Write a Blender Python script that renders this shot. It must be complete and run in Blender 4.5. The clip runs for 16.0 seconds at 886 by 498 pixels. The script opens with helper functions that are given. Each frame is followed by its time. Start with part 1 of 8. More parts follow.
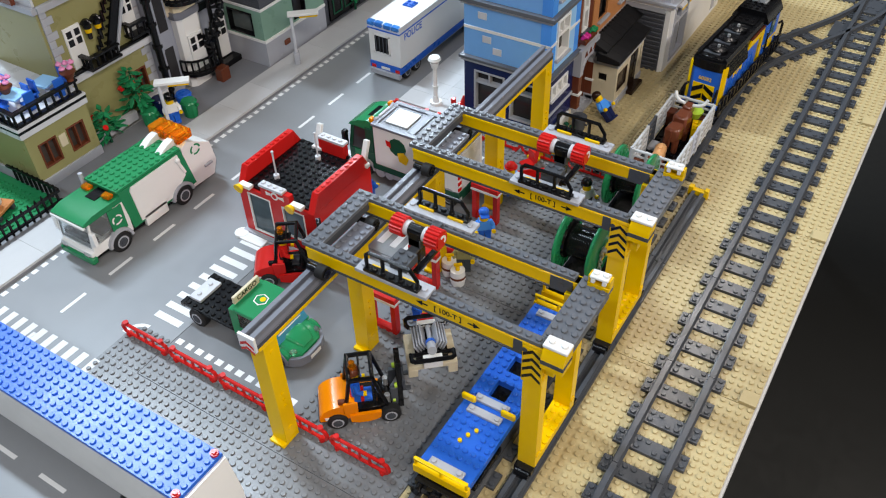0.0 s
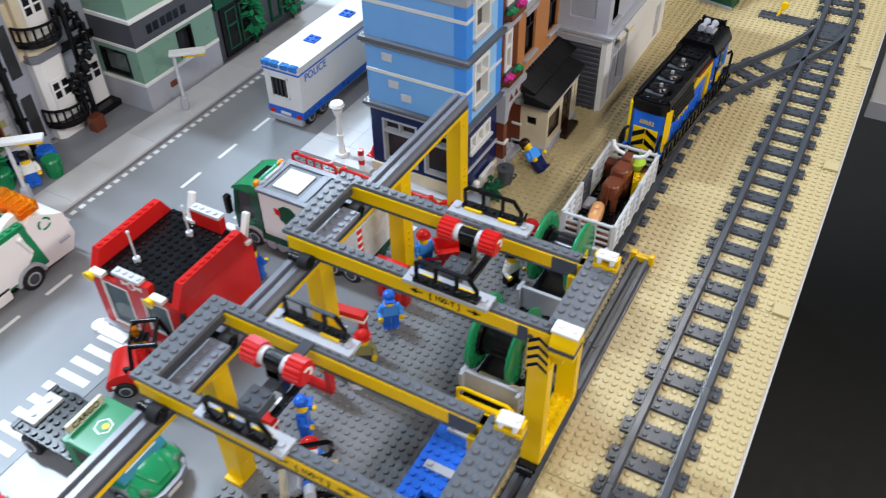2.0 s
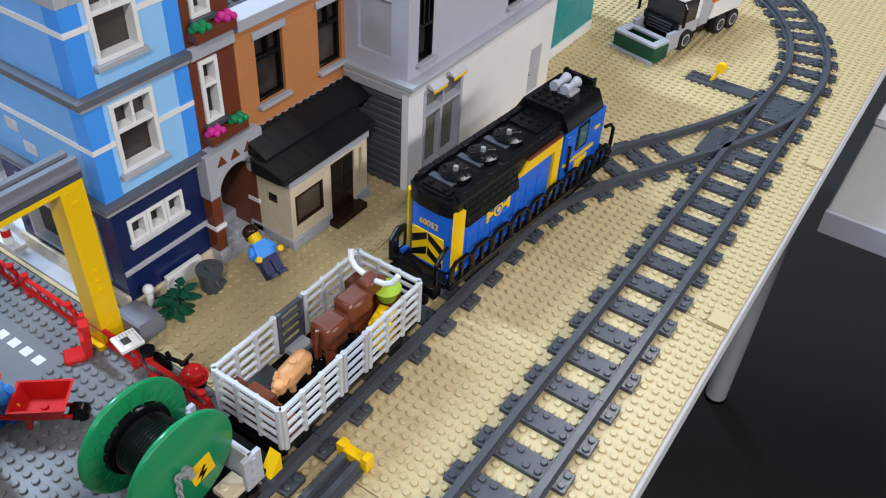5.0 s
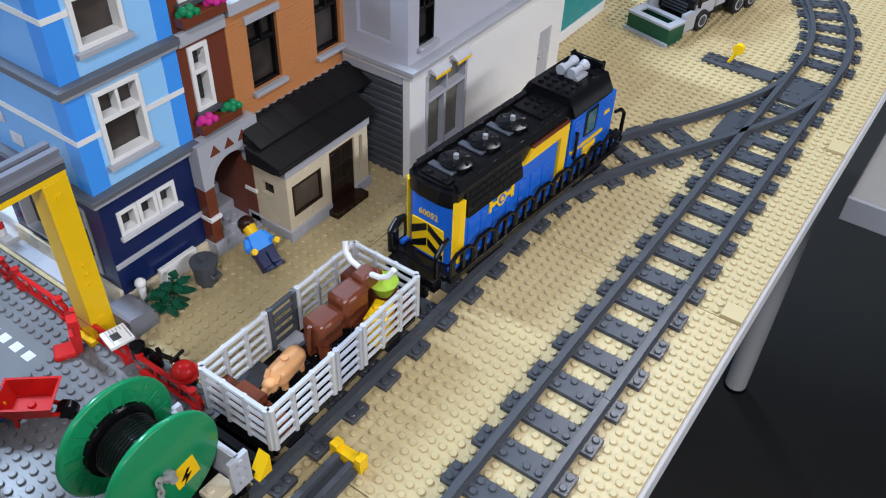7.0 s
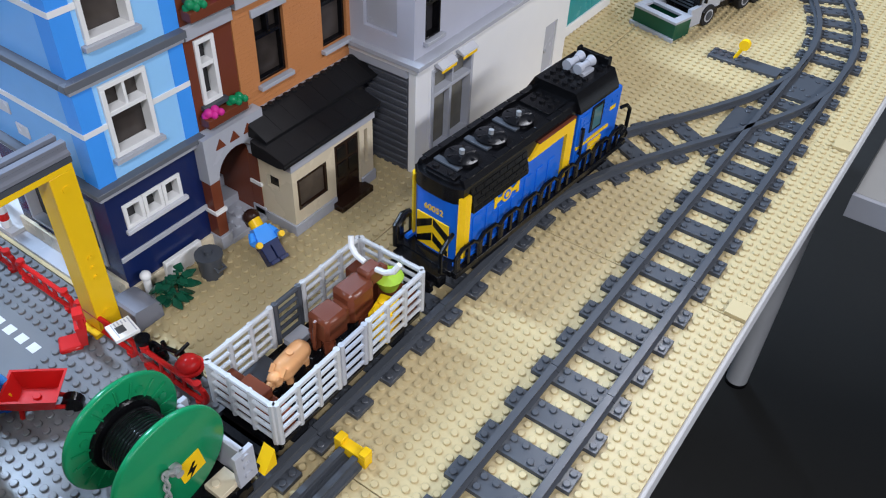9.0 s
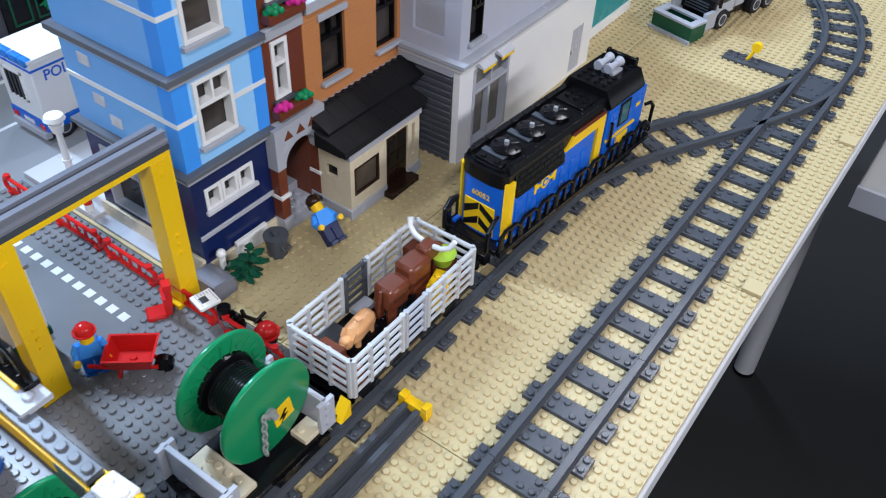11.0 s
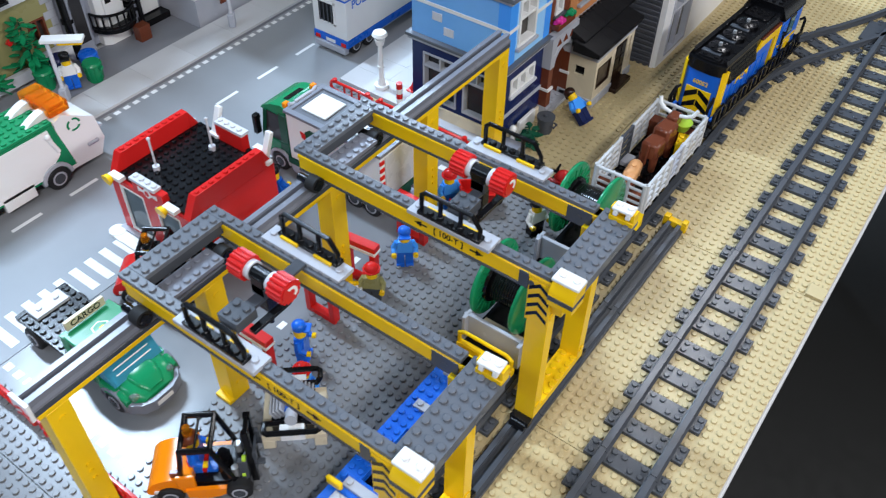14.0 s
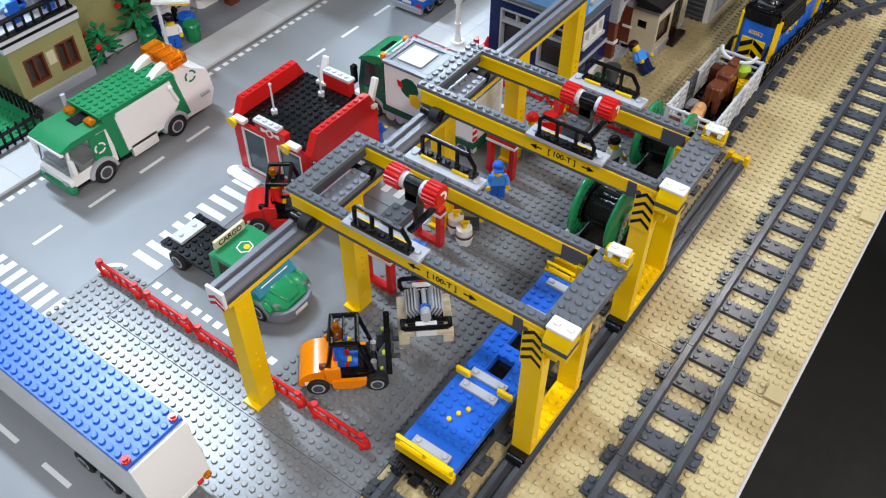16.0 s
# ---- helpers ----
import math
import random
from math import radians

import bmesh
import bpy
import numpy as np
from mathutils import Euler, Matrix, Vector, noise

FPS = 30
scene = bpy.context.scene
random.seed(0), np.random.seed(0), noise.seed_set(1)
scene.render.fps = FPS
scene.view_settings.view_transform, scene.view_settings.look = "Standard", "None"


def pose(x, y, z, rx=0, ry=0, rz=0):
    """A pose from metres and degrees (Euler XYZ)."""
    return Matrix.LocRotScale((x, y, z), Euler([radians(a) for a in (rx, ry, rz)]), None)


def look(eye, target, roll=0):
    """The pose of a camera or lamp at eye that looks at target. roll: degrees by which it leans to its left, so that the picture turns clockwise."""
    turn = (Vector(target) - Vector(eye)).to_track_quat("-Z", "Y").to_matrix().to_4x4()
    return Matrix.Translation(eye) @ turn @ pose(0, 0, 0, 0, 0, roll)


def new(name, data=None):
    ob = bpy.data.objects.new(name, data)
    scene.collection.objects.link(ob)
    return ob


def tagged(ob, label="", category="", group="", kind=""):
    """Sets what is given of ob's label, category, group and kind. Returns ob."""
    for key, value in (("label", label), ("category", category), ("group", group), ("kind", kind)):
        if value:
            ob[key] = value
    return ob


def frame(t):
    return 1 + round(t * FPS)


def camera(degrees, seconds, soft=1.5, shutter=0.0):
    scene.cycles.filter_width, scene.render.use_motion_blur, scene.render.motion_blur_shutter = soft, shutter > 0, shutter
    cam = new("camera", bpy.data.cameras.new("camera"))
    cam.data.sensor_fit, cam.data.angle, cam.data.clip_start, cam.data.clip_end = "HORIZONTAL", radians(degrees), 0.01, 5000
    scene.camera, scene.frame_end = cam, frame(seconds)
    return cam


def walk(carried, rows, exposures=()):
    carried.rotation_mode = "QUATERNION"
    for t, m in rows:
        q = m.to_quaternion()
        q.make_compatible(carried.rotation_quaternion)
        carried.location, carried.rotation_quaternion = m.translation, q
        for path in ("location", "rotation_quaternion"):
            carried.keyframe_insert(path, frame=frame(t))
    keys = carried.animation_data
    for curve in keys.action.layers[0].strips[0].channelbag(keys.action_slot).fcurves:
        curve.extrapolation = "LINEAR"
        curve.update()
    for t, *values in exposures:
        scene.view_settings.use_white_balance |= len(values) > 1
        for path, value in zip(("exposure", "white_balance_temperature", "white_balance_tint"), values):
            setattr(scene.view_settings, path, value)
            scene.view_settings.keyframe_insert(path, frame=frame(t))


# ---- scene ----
cam = camera(56.0, 16.0, 1.15, 0.3)
PATH = [
    (0, (0.078, -0.524, 0.614), (-0.728, 0.714, -0.734), -1.8),
    (0.5, (0.064, -0.503, 0.611), (-0.741, 0.73, -0.741), -2.7),
    (1, (0.035, -0.47, 0.599), (-0.71, 0.802, -0.753), -2.1),
    (1.5, (0.021, -0.431, 0.587), (-0.693, 0.869, -0.754), -1.3),
    (2, (0.045, -0.36, 0.571), (-0.687, 0.934, -0.768), -1.0),
    (2.5, (0.087, -0.246, 0.534), (-0.686, 1.057, -0.772), 0.7),
    (3, (0.099, -0.157, 0.501), (-0.695, 1.163, -0.775), 2.0),
    (3.5, (0.111, -0.083, 0.473), (-0.702, 1.231, -0.798), 2.4),
    (4, (0.112, -0.026, 0.446), (-0.685, 1.291, -0.831), 3.7),
    (6.5, (0.115, 0.06, 0.416), (-0.712, 1.317, -0.902), 2.8),
    (7, (0.115, 0.062, 0.414), (-0.72, 1.31, -0.907), 2.4),
    (7.5, (0.111, 0.064, 0.415), (-0.697, 1.318, -0.918), 3.3),
    (8, (0.111, 0.065, 0.415), (-0.709, 1.305, -0.924), 2.8),
    (10.5, (0.115, 0.025, 0.431), (-0.718, 1.261, -0.903), 2.9),
    (11, (0.117, -0.004, 0.445), (-0.716, 1.231, -0.889), 2.9),
    (11.5, (0.121, -0.05, 0.465), (-0.708, 1.19, -0.867), 2.5),
    (12, (0.122, -0.107, 0.485), (-0.704, 1.143, -0.84), 1.7),
    (12.5, (0.107, -0.177, 0.503), (-0.714, 1.066, -0.831), 1.2),
    (13, (0.092, -0.239, 0.524), (-0.718, 0.972, -0.846), 1.4),
    (13.5, (0.082, -0.291, 0.535), (-0.739, 0.883, -0.86), 0.8),
    (14, (0.072, -0.335, 0.544), (-0.742, 0.824, -0.869), 1.3),
    (14.5, (0.062, -0.372, 0.548), (-0.759, 0.761, -0.881), 0.7),
    (15, (0.059, -0.404, 0.555), (-0.749, 0.735, -0.876), 0.8),
    (15.5, (0.057, -0.439, 0.563), (-0.749, 0.692, -0.876), 0.6),
    (16, (0.059, -0.462, 0.568), (-0.746, 0.668, -0.872), 0.4),
]
EXPOSURES = [(0, -0.08, 7700, 18), (3, 0.15, 7000, 18), (4.2, 0.14, 6900, 19), (8, 0.18, 6450, 19), (11, 0.19, 6400, 19), (12.5, 0.42, 6400, 18), (13.5, 0.2, 6500, 16), (16, 0.04, 7400, 18)]
walk(cam, [(t, look(eye, target, roll)) for t, eye, target, roll in PATH], EXPOSURES)

# ---- world and lights: one ceiling lamp and added, unseen fill lamps ----
U = 0.008  # one stud of the toy bricks, in metres; things below are laid out in studs
world = bpy.data.worlds.new("world")
scene.world = world
world.use_nodes = True
world.node_tree.nodes["Background"].inputs[0].default_value = (0.85, 0.92, 1.0, 1)
world.node_tree.nodes["Background"].inputs[1].default_value = 0.10

# first: the ceiling lamp mirrored in the plates; the others: added unseen fill
LAMPS = [(-1.75, 0.30, 0.9, 0.12, 84), (-1.0, -1.5, 1.2, 0.12, 25), (-1.9, 2.4, 0.12, 1.2, 62), (-0.3, 1.9, 0.12, 1.0, 15), (1.1, -1.3, 0.12, 1.2, 47), (2.9, 0.7, 0.6, 2.4, 124)]
LAMP_Z = 1.95
for lx, ly, lw, ll, watts in LAMPS:
    ld = bpy.data.lights.new("ceiling_lamp_light", "AREA")
    ld.shape, ld.size, ld.size_y = "RECTANGLE", lw, ll
    ld.energy, ld.color = watts, (0.55, 0.78, 1.0) if lx < -0.5 else (0.91, 0.97, 1.0)
    lo = new("ceiling_lamp_light", ld)
    lo.matrix_world = pose(lx, ly, LAMP_Z - 0.012)


# ---- mesh builder ----
class Mesh:
    """Collects boxes, cylinders, prisms and tubes, in studs, and turns them into one mesh."""

    def __init__(self):
        self.v, self.f, self.mi, self.k, self.tf = [], [], [], 0, None

    def mat(self, k):
        self.k = k
        return self

    def add(self, verts, faces):
        n = len(self.v)
        if self.tf is not None:
            verts = [tuple(self.tf @ Vector(p)) for p in verts]
        self.v.extend(verts)
        self.f.extend([tuple(i + n for i in f) for f in faces])
        self.mi.extend([self.k] * len(faces))
        return self

    def box(self, x0, y0, z0, x1, y1, z1, c=0.035):
        if c <= 0:
            v = [(x, y, z) for z in (z0, z1) for y in (y0, y1) for x in (x0, x1)]
            return self.add(v, [(0, 2, 3, 1), (4, 5, 7, 6), (0, 1, 5, 4), (2, 6, 7, 3), (0, 4, 6, 2), (1, 3, 7, 5)])
        lo, hi, v, idx = (x0, y0, z0), (x1, y1, z1), [], {}
        c = min(c, 0.3 * min(abs(x1 - x0), abs(y1 - y0), abs(z1 - z0)))
        for sx in (0, 1):
            for sy in (0, 1):
                for sz in (0, 1):
                    s = (sx, sy, sz)
                    for a in range(3):
                        p = []
                        for k in range(3):
                            e = hi[k] if s[k] else lo[k]
                            if k != a:
                                e += -c if s[k] else c
                            p.append(e)
                        idx[(s, a)] = len(v)
                        v.append(tuple(p))
        f = []
        for a in range(3):
            b, d = (a + 1) % 3, (a + 2) % 3
            for s in (0, 1):
                q = []
                for sb, sd in ((0, 0), (1, 0), (1, 1), (0, 1)):
                    k = [0, 0, 0]
                    k[a], k[b], k[d] = s, sb, sd
                    q.append(idx[(tuple(k), a)])
                f.append(tuple(q if s else q[::-1]))
            for sb in (0, 1):
                for sd in (0, 1):
                    k0, k1 = [0, 0, 0], [0, 0, 0]
                    k0[a], k1[a] = 0, 1
                    k0[b] = k1[b] = sb
                    k0[d] = k1[d] = sd
                    k0, k1 = tuple(k0), tuple(k1)
                    q = (idx[(k0, b)], idx[(k1, b)], idx[(k1, d)], idx[(k0, d)])
                    f.append(q if sb != sd else q[::-1])
        for k in [(a, b, d) for a in (0, 1) for b in (0, 1) for d in (0, 1)]:
            q = (idx[(k, 0)], idx[(k, 1)], idx[(k, 2)])
            f.append(q if sum(k) % 2 else q[::-1])
        return self.add(v, f)

    def cyl(self, p0, p1, r, n=12, r2=None, caps=(True, True)):
        p0, p1 = Vector(p0), Vector(p1)
        ax = (p1 - p0).normalized()
        u = ax.orthogonal().normalized()
        w = ax.cross(u)
        r2 = r if r2 is None else r2
        v = []
        for p, rr in ((p0, r), (p1, r2)):
            for i in range(n):
                a = 2 * math.pi * i / n
                v.append(tuple(p + (u * math.cos(a) + w * math.sin(a)) * rr))
        f = [(i, (i + 1) % n, n + (i + 1) % n, n + i) for i in range(n)]
        if caps[0]:
            f.append(tuple(range(n - 1, -1, -1)))
        if caps[1]:
            f.append(tuple(range(n, 2 * n)))
        return self.add(v, f)

    def stud(self, x, y, z, n=10):
        v, f = [], []
        for r, h in ((0.3, 0.0), (0.3, 0.155), (0.255, 0.2)):
            v += [(x + r * math.cos(6.28319 * i / n), y + r * math.sin(6.28319 * i / n), z + h) for i in range(n)]
        for k in (0, n):
            f += [(k + i, k + (i + 1) % n, k + n + (i + 1) % n, k + n + i) for i in range(n)]
        return self.add(v, f + [tuple(range(2 * n, 3 * n))])

    def studs(self, x0, y0, nx, ny, z, n=10):
        for i in range(nx):
            for j in range(ny):
                self.stud(x0 + i + 0.5, y0 + j + 0.5, z, n)
        return self

    def brick(self, x0, y0, z0, nx, ny, h, n=10):
        self.box(x0, y0, z0, x0 + nx, y0 + ny, z0 + h)
        return self.studs(round(x0 * 2) / 2, round(y0 * 2) / 2, int(nx), int(ny), z0 + h, n)

    def prism(self, pts, axis, a0, a1):
        """A polygon, in the two other axes in cyclic order, drawn out along an axis."""
        k, n, v = "xyz".index(axis), len(pts), []
        for a in (a0, a1):
            for p, q in pts:
                c = [0, 0, 0]
                c[k], c[(k + 1) % 3], c[(k + 2) % 3] = a, p, q
                v.append(tuple(c))
        area = sum(pts[i][0] * pts[(i + 1) % n][1] - pts[(i + 1) % n][0] * pts[i][1] for i in range(n))
        f = [(i, (i + 1) % n, n + (i + 1) % n, n + i) for i in range(n)] + [tuple(range(n - 1, -1, -1)), tuple(range(n, 2 * n))]
        if (area < 0) != (a1 < a0):
            f = [q[::-1] for q in f]
        return self.add(v, f)

    def tube(self, pts, r, n=8):
        """Round wire bent along the points, as one skin."""
        ps = [Vector(p) for p in pts]
        ds = [(b - a).normalized() for a, b in zip(ps, ps[1:])]
        u, v = ds[0].orthogonal().normalized(), []
        for i, p in enumerate(ps):
            a, b = ds[max(0, i - 1)], ds[min(i, len(ds) - 1)]
            t = (a + b).normalized() if (a + b).length > 0.1 else a
            u = (u - t * u.dot(t)).normalized() if (u - t * u.dot(t)).length > 0.05 else t.orthogonal().normalized()
            w = t.cross(u)
            grow = min(1.5, 1 / max(0.5, t.dot(a)))
            v += [tuple(p + (u * math.cos(2 * math.pi * k / n) + w * math.sin(2 * math.pi * k / n)) * r * grow) for k in range(n)]
        f = [(i * n + k, i * n + (k + 1) % n, (i + 1) * n + (k + 1) % n, (i + 1) * n + k) for i in range(len(ps) - 1) for k in range(n)]
        e = (len(ps) - 1) * n
        return self.add(v, f + [tuple(range(n - 1, -1, -1)), tuple(range(e, e + n))])

    def ball(self, c, r, n=10, m=6, squash=1.0):
        v, f = [(c[0], c[1], c[2] - r * squash)], []
        for j in range(1, m):
            b = -math.pi / 2 + math.pi * j / m
            for i in range(n):
                a = 2 * math.pi * i / n
                v.append((c[0] + r * math.cos(b) * math.cos(a), c[1] + r * math.cos(b) * math.sin(a), c[2] + r * squash * math.sin(b)))
        v.append((c[0], c[1], c[2] + r * squash))
        for i in range(n):
            f.append((0, 1 + (i + 1) % n, 1 + i))
            for j in range(m - 2):
                f.append((1 + j * n + i, 1 + j * n + (i + 1) % n, 1 + (j + 1) * n + (i + 1) % n, 1 + (j + 1) * n + i))
            f.append((len(v) - 1, 1 + (m - 2) * n + i, 1 + (m - 2) * n + (i + 1) % n))
        return self.add(v, f)

    def mesh(self, name, *mats):
        me = bpy.data.meshes.new(name)
        me.from_pydata([(x * U, y * U, z * U) for x, y, z in self.v], [], self.f)
        for m in mats:
            me.materials.append(m)
        me.polygons.foreach_set("material_index", self.mi)
        me.polygons.foreach_set("use_smooth", [True] * len(me.polygons))
        me.set_sharp_from_angle(angle=radians(38))
        me.update()
        return me


def part(name, m, mat, parent, label=""):
    ob = new(name, m.mesh(name, mat) if isinstance(m, Mesh) else m)
    ob.parent = parent
    return tagged(ob, label)


def thing(name, label, category, x=0, y=0, z=0, rz=0, group="", kind=""):
    ob = new(name)
    ob.empty_display_size = 0.01
    ob.matrix_world = pose(x * U, y * U, z * U, 0, 0, rz)
    return tagged(ob, label, category, group, kind)


def solid(name, m, mat, label, category="", group="", kind="", x=0, y=0, z=0, rz=0):
    ob = new(name, m.mesh(name, mat))
    ob.matrix_world = pose(x * U, y * U, z * U, 0, 0, rz)
    return tagged(ob, label, category, group, kind)


def at(x, y, z=0, rz=0):
    return pose(x * U, y * U, z * U, 0, 0, rz)


def B(*a, **k):
    return Mesh().box(*a, **k)


# ---- materials ----
def plastic(name, rgb, rough=0.22, vary=0.05, bump=0.03, metal=0.0):
    m = bpy.data.materials.new(name)
    m.use_nodes = True
    t = m.node_tree
    b = t.nodes["Principled BSDF"]
    co = t.nodes.new("ShaderNodeTexCoord")
    n1 = t.nodes.new("ShaderNodeTexNoise")
    n1.inputs["Scale"].default_value = 55
    n1.inputs["Detail"].default_value = 4
    n2 = t.nodes.new("ShaderNodeTexNoise")
    n2.inputs["Scale"].default_value = 900
    n2.inputs["Detail"].default_value = 2
    t.links.new(co.outputs["Object"], n1.inputs["Vector"])
    t.links.new(co.outputs["Object"], n2.inputs["Vector"])
    inf = t.nodes.new("ShaderNodeObjectInfo")
    mixv = t.nodes.new("ShaderNodeMath")
    mixv.operation = "MULTIPLY_ADD"
    mixv.inputs[1].default_value = 0.6
    t.links.new(n1.outputs["Fac"], mixv.inputs[0])
    rnd = t.nodes.new("ShaderNodeMath")
    rnd.operation = "MULTIPLY"
    rnd.inputs[1].default_value = 0.4
    t.links.new(inf.outputs["Random"], rnd.inputs[0])
    t.links.new(rnd.outputs[0], mixv.inputs[2])
    ramp = t.nodes.new("ShaderNodeValToRGB")
    ramp.color_ramp.elements[0].position, ramp.color_ramp.elements[1].position = 0.2, 0.85
    ramp.color_ramp.elements[0].color = (*[c * (1 - vary) for c in rgb], 1)
    ramp.color_ramp.elements[1].color = (*[min(1, c * (1 + vary)) for c in rgb], 1)
    t.links.new(mixv.outputs[0], ramp.inputs[0])
    t.links.new(ramp.outputs[0], b.inputs["Base Color"])
    rr = t.nodes.new("ShaderNodeMapRange")
    rr.inputs["To Min"].default_value, rr.inputs["To Max"].default_value = rough * 0.75, rough * 1.35
    t.links.new(n1.outputs["Fac"], rr.inputs["Value"])
    t.links.new(rr.outputs[0], b.inputs["Roughness"])
    b.inputs["Metallic"].default_value = metal
    b.inputs["IOR"].default_value = 1.5
    b.inputs["Specular IOR Level"].default_value = 0.27
    if bump:
        bp = t.nodes.new("ShaderNodeBump")
        bp.inputs["Strength"].default_value = bump
        bp.inputs["Distance"].default_value = 0.0005
        t.links.new(n2.outputs["Fac"], bp.inputs["Height"])
        t.links.new(bp.outputs[0], b.inputs["Normal"])
    return m


def clear(name, rgb, rough=0.05, mix=0.75):
    """Transparent tinted plastic."""
    m = bpy.data.materials.new(name)
    m.use_nodes = True
    t = m.node_tree
    b = t.nodes["Principled BSDF"]
    b.inputs["Base Color"].default_value = (*rgb, 1)
    b.inputs["Roughness"].default_value = rough
    b.inputs["Transmission Weight"].default_value = mix
    b.inputs["IOR"].default_value = 1.15
    return m


TAN = plastic("tan_plastic", (0.52, 0.415, 0.225), 0.3)
DBG = plastic("dark_grey_plastic", (0.064, 0.071, 0.083), 0.22)
MBG = plastic("road_plate_grey_plastic", (0.185, 0.19, 0.20), 0.22)
LBG = plastic("light_grey_plastic", (0.41, 0.425, 0.47), 0.24)
VLG = plastic("pale_grey_plastic", (0.60, 0.61, 0.65), 0.26)
WHITE = plastic("white_plastic", (0.80, 0.80, 0.79), 0.22, 0.02)
BLACK = plastic("black_plastic", (0.005, 0.005, 0.006), 0.2)
RED = plastic("red_plastic", (0.62, 0.018, 0.016), 0.2)
YELLOW = plastic("yellow_plastic", (0.90, 0.55, 0.008), 0.22)
BLUE = plastic("blue_plastic", (0.006, 0.125, 0.60), 0.28)
NAVY = plastic("navy_plastic", (0.008, 0.018, 0.085), 0.2)
# bright blue paled to carry the glossy reflection on the -y walls
SHEENBLUE = plastic("sheen_blue_plastic", (0.17, 0.44, 0.86), 0.16)
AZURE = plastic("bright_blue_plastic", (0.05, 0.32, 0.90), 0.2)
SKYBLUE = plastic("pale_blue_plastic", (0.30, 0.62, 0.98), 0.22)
GREEN = plastic("green_plastic", (0.002, 0.22, 0.085), 0.2)
DGREEN = plastic("dark_green_plastic", (0.006, 0.075, 0.04), 0.22)
LIME = plastic("lime_plastic", (0.38, 0.58, 0.05), 0.22)
ORANGE = plastic("orange_plastic", (0.90, 0.24, 0.004), 0.2)
NOUGAT = plastic("nougat_plastic", (0.52, 0.20, 0.07), 0.26)
REDBROWN = plastic("reddish_brown_plastic", (0.16, 0.042, 0.02), 0.2)
PINKISH = plastic("light_nougat_plastic", (0.85, 0.42, 0.18), 0.25)
CREAM = plastic("cream_plastic", (0.66, 0.57, 0.41), 0.26)
OLIVE = plastic("olive_green_plastic", (0.30, 0.28, 0.12), 0.28)
SAND = plastic("sand_green_plastic", (0.20, 0.36, 0.28), 0.28)
TEAL = plastic("teal_plastic", (0.01, 0.28, 0.30), 0.25)
MAGENTA = plastic("magenta_plastic", (0.60, 0.03, 0.26), 0.22)
SILVER = plastic("flat_silver_plastic", (0.40, 0.41, 0.42), 0.28, metal=0.4)
RUBBER = plastic("black_rubber", (0.016, 0.016, 0.017), 0.6)
ROAD = plastic("smooth_road_grey", (0.25, 0.26, 0.275), 0.33, 0.04, 0.015)
PAVING = plastic("paving_grey_plastic", (0.50, 0.50, 0.51), 0.45)
PAINT = plastic("white_road_paint", (0.74, 0.74, 0.74), 0.24, 0.03)
TRANSORANGE = clear("transparent_orange_plastic", (1.0, 0.33, 0.02))
TRANSBLUE = clear("transparent_blue_plastic", (0.05, 0.35, 0.95))
TRANSCYAN = clear("transparent_cyan_plastic", (0.08, 0.50, 0.72), 0.04, 0.55)
TRANSCLEAR = clear("transparent_clear_plastic", (0.85, 0.9, 0.92), 0.05, 0.9)
TRANSDARK = clear("transparent_smoke_plastic", (0.10, 0.09, 0.08), 0.05, 0.6)
TABLETOP = plastic("white_laminate", (0.58, 0.59, 0.60), 0.35, 0.03)
FLOORING = plastic("dark_grey_vinyl", (0.026, 0.026, 0.025), 0.5, 0.15)
# for the unseen walls and ceiling: dark, to hold back fill light
DIMROOM = plastic("dim_room_grey", (0.16, 0.165, 0.17), 0.7)
RAILGREY = plastic("rail_grey_plastic", (0.18, 0.19, 0.225), 0.24)
# the dark grey with direct light mixed in, first for the gantry plates
LITGREY = plastic("lit_dark_grey_plastic", (0.12, 0.13, 0.15), 0.24)
STEEL = plastic("brushed_steel", (0.5, 0.5, 0.5), 0.35, metal=0.8)

# ---- room: floor, walls, ceiling, table ----
def room_box(name, x0, y0, z0, x1, y1, z1, mat, label):
    m = Mesh().box(x0 / U, y0 / U, z0 / U, x1 / U, y1 / U, z1 / U, 0)
    return solid(name, m, mat, label, "", "", "structure")


room_box("floor", -4, -3, -0.80, 4, 4.5, -0.74, FLOORING, "dark grey vinyl floor below the table")
# walls and ceiling are out of view, dark so they bounce little light
room_box("wall_north", -4, 4.5, -0.80, 4, 4.6, 2.1, DIMROOM, "unseen room wall, kept dark grey to limit bounced light")
room_box("wall_south", -4, -3.1, -0.80, 4, -3, 2.1, DIMROOM, "unseen room wall, kept dark grey to limit bounced light")
room_box("wall_east", 4, -3, -0.80, 4.1, 4.5, 2.1, DIMROOM, "unseen room wall, kept dark grey to limit bounced light")
room_box("wall_west", -4.1, -3, -0.80, -4, 4.5, 2.1, DIMROOM, "unseen room wall, kept dark grey to limit bounced light")
room_box("ceiling", -4, -3, 2.0, 4, 4.5, 2.1, DIMROOM, "unseen ceiling, kept dark grey to limit bounced light")

table = thing("table", "long white laminate table with round steel legs", "table", 0, 0, -93)
part("tabletop", B(-190, -80, 89.4, 8.3, 190, 92.55, c=0.2), TABLETOP, table)
for lx, ly in ((-180, -70), (2, -70), (2, 146), (-180, 146)):
    leg = part("leg", Mesh().cyl((lx, ly, 1.4), (lx, ly, 89.4), 2.3, 24), TABLETOP, table)
    part("foot", Mesh().cyl((lx, ly, 0.5), (lx, ly, 1.4), 2.5, 24), BLACK, leg)

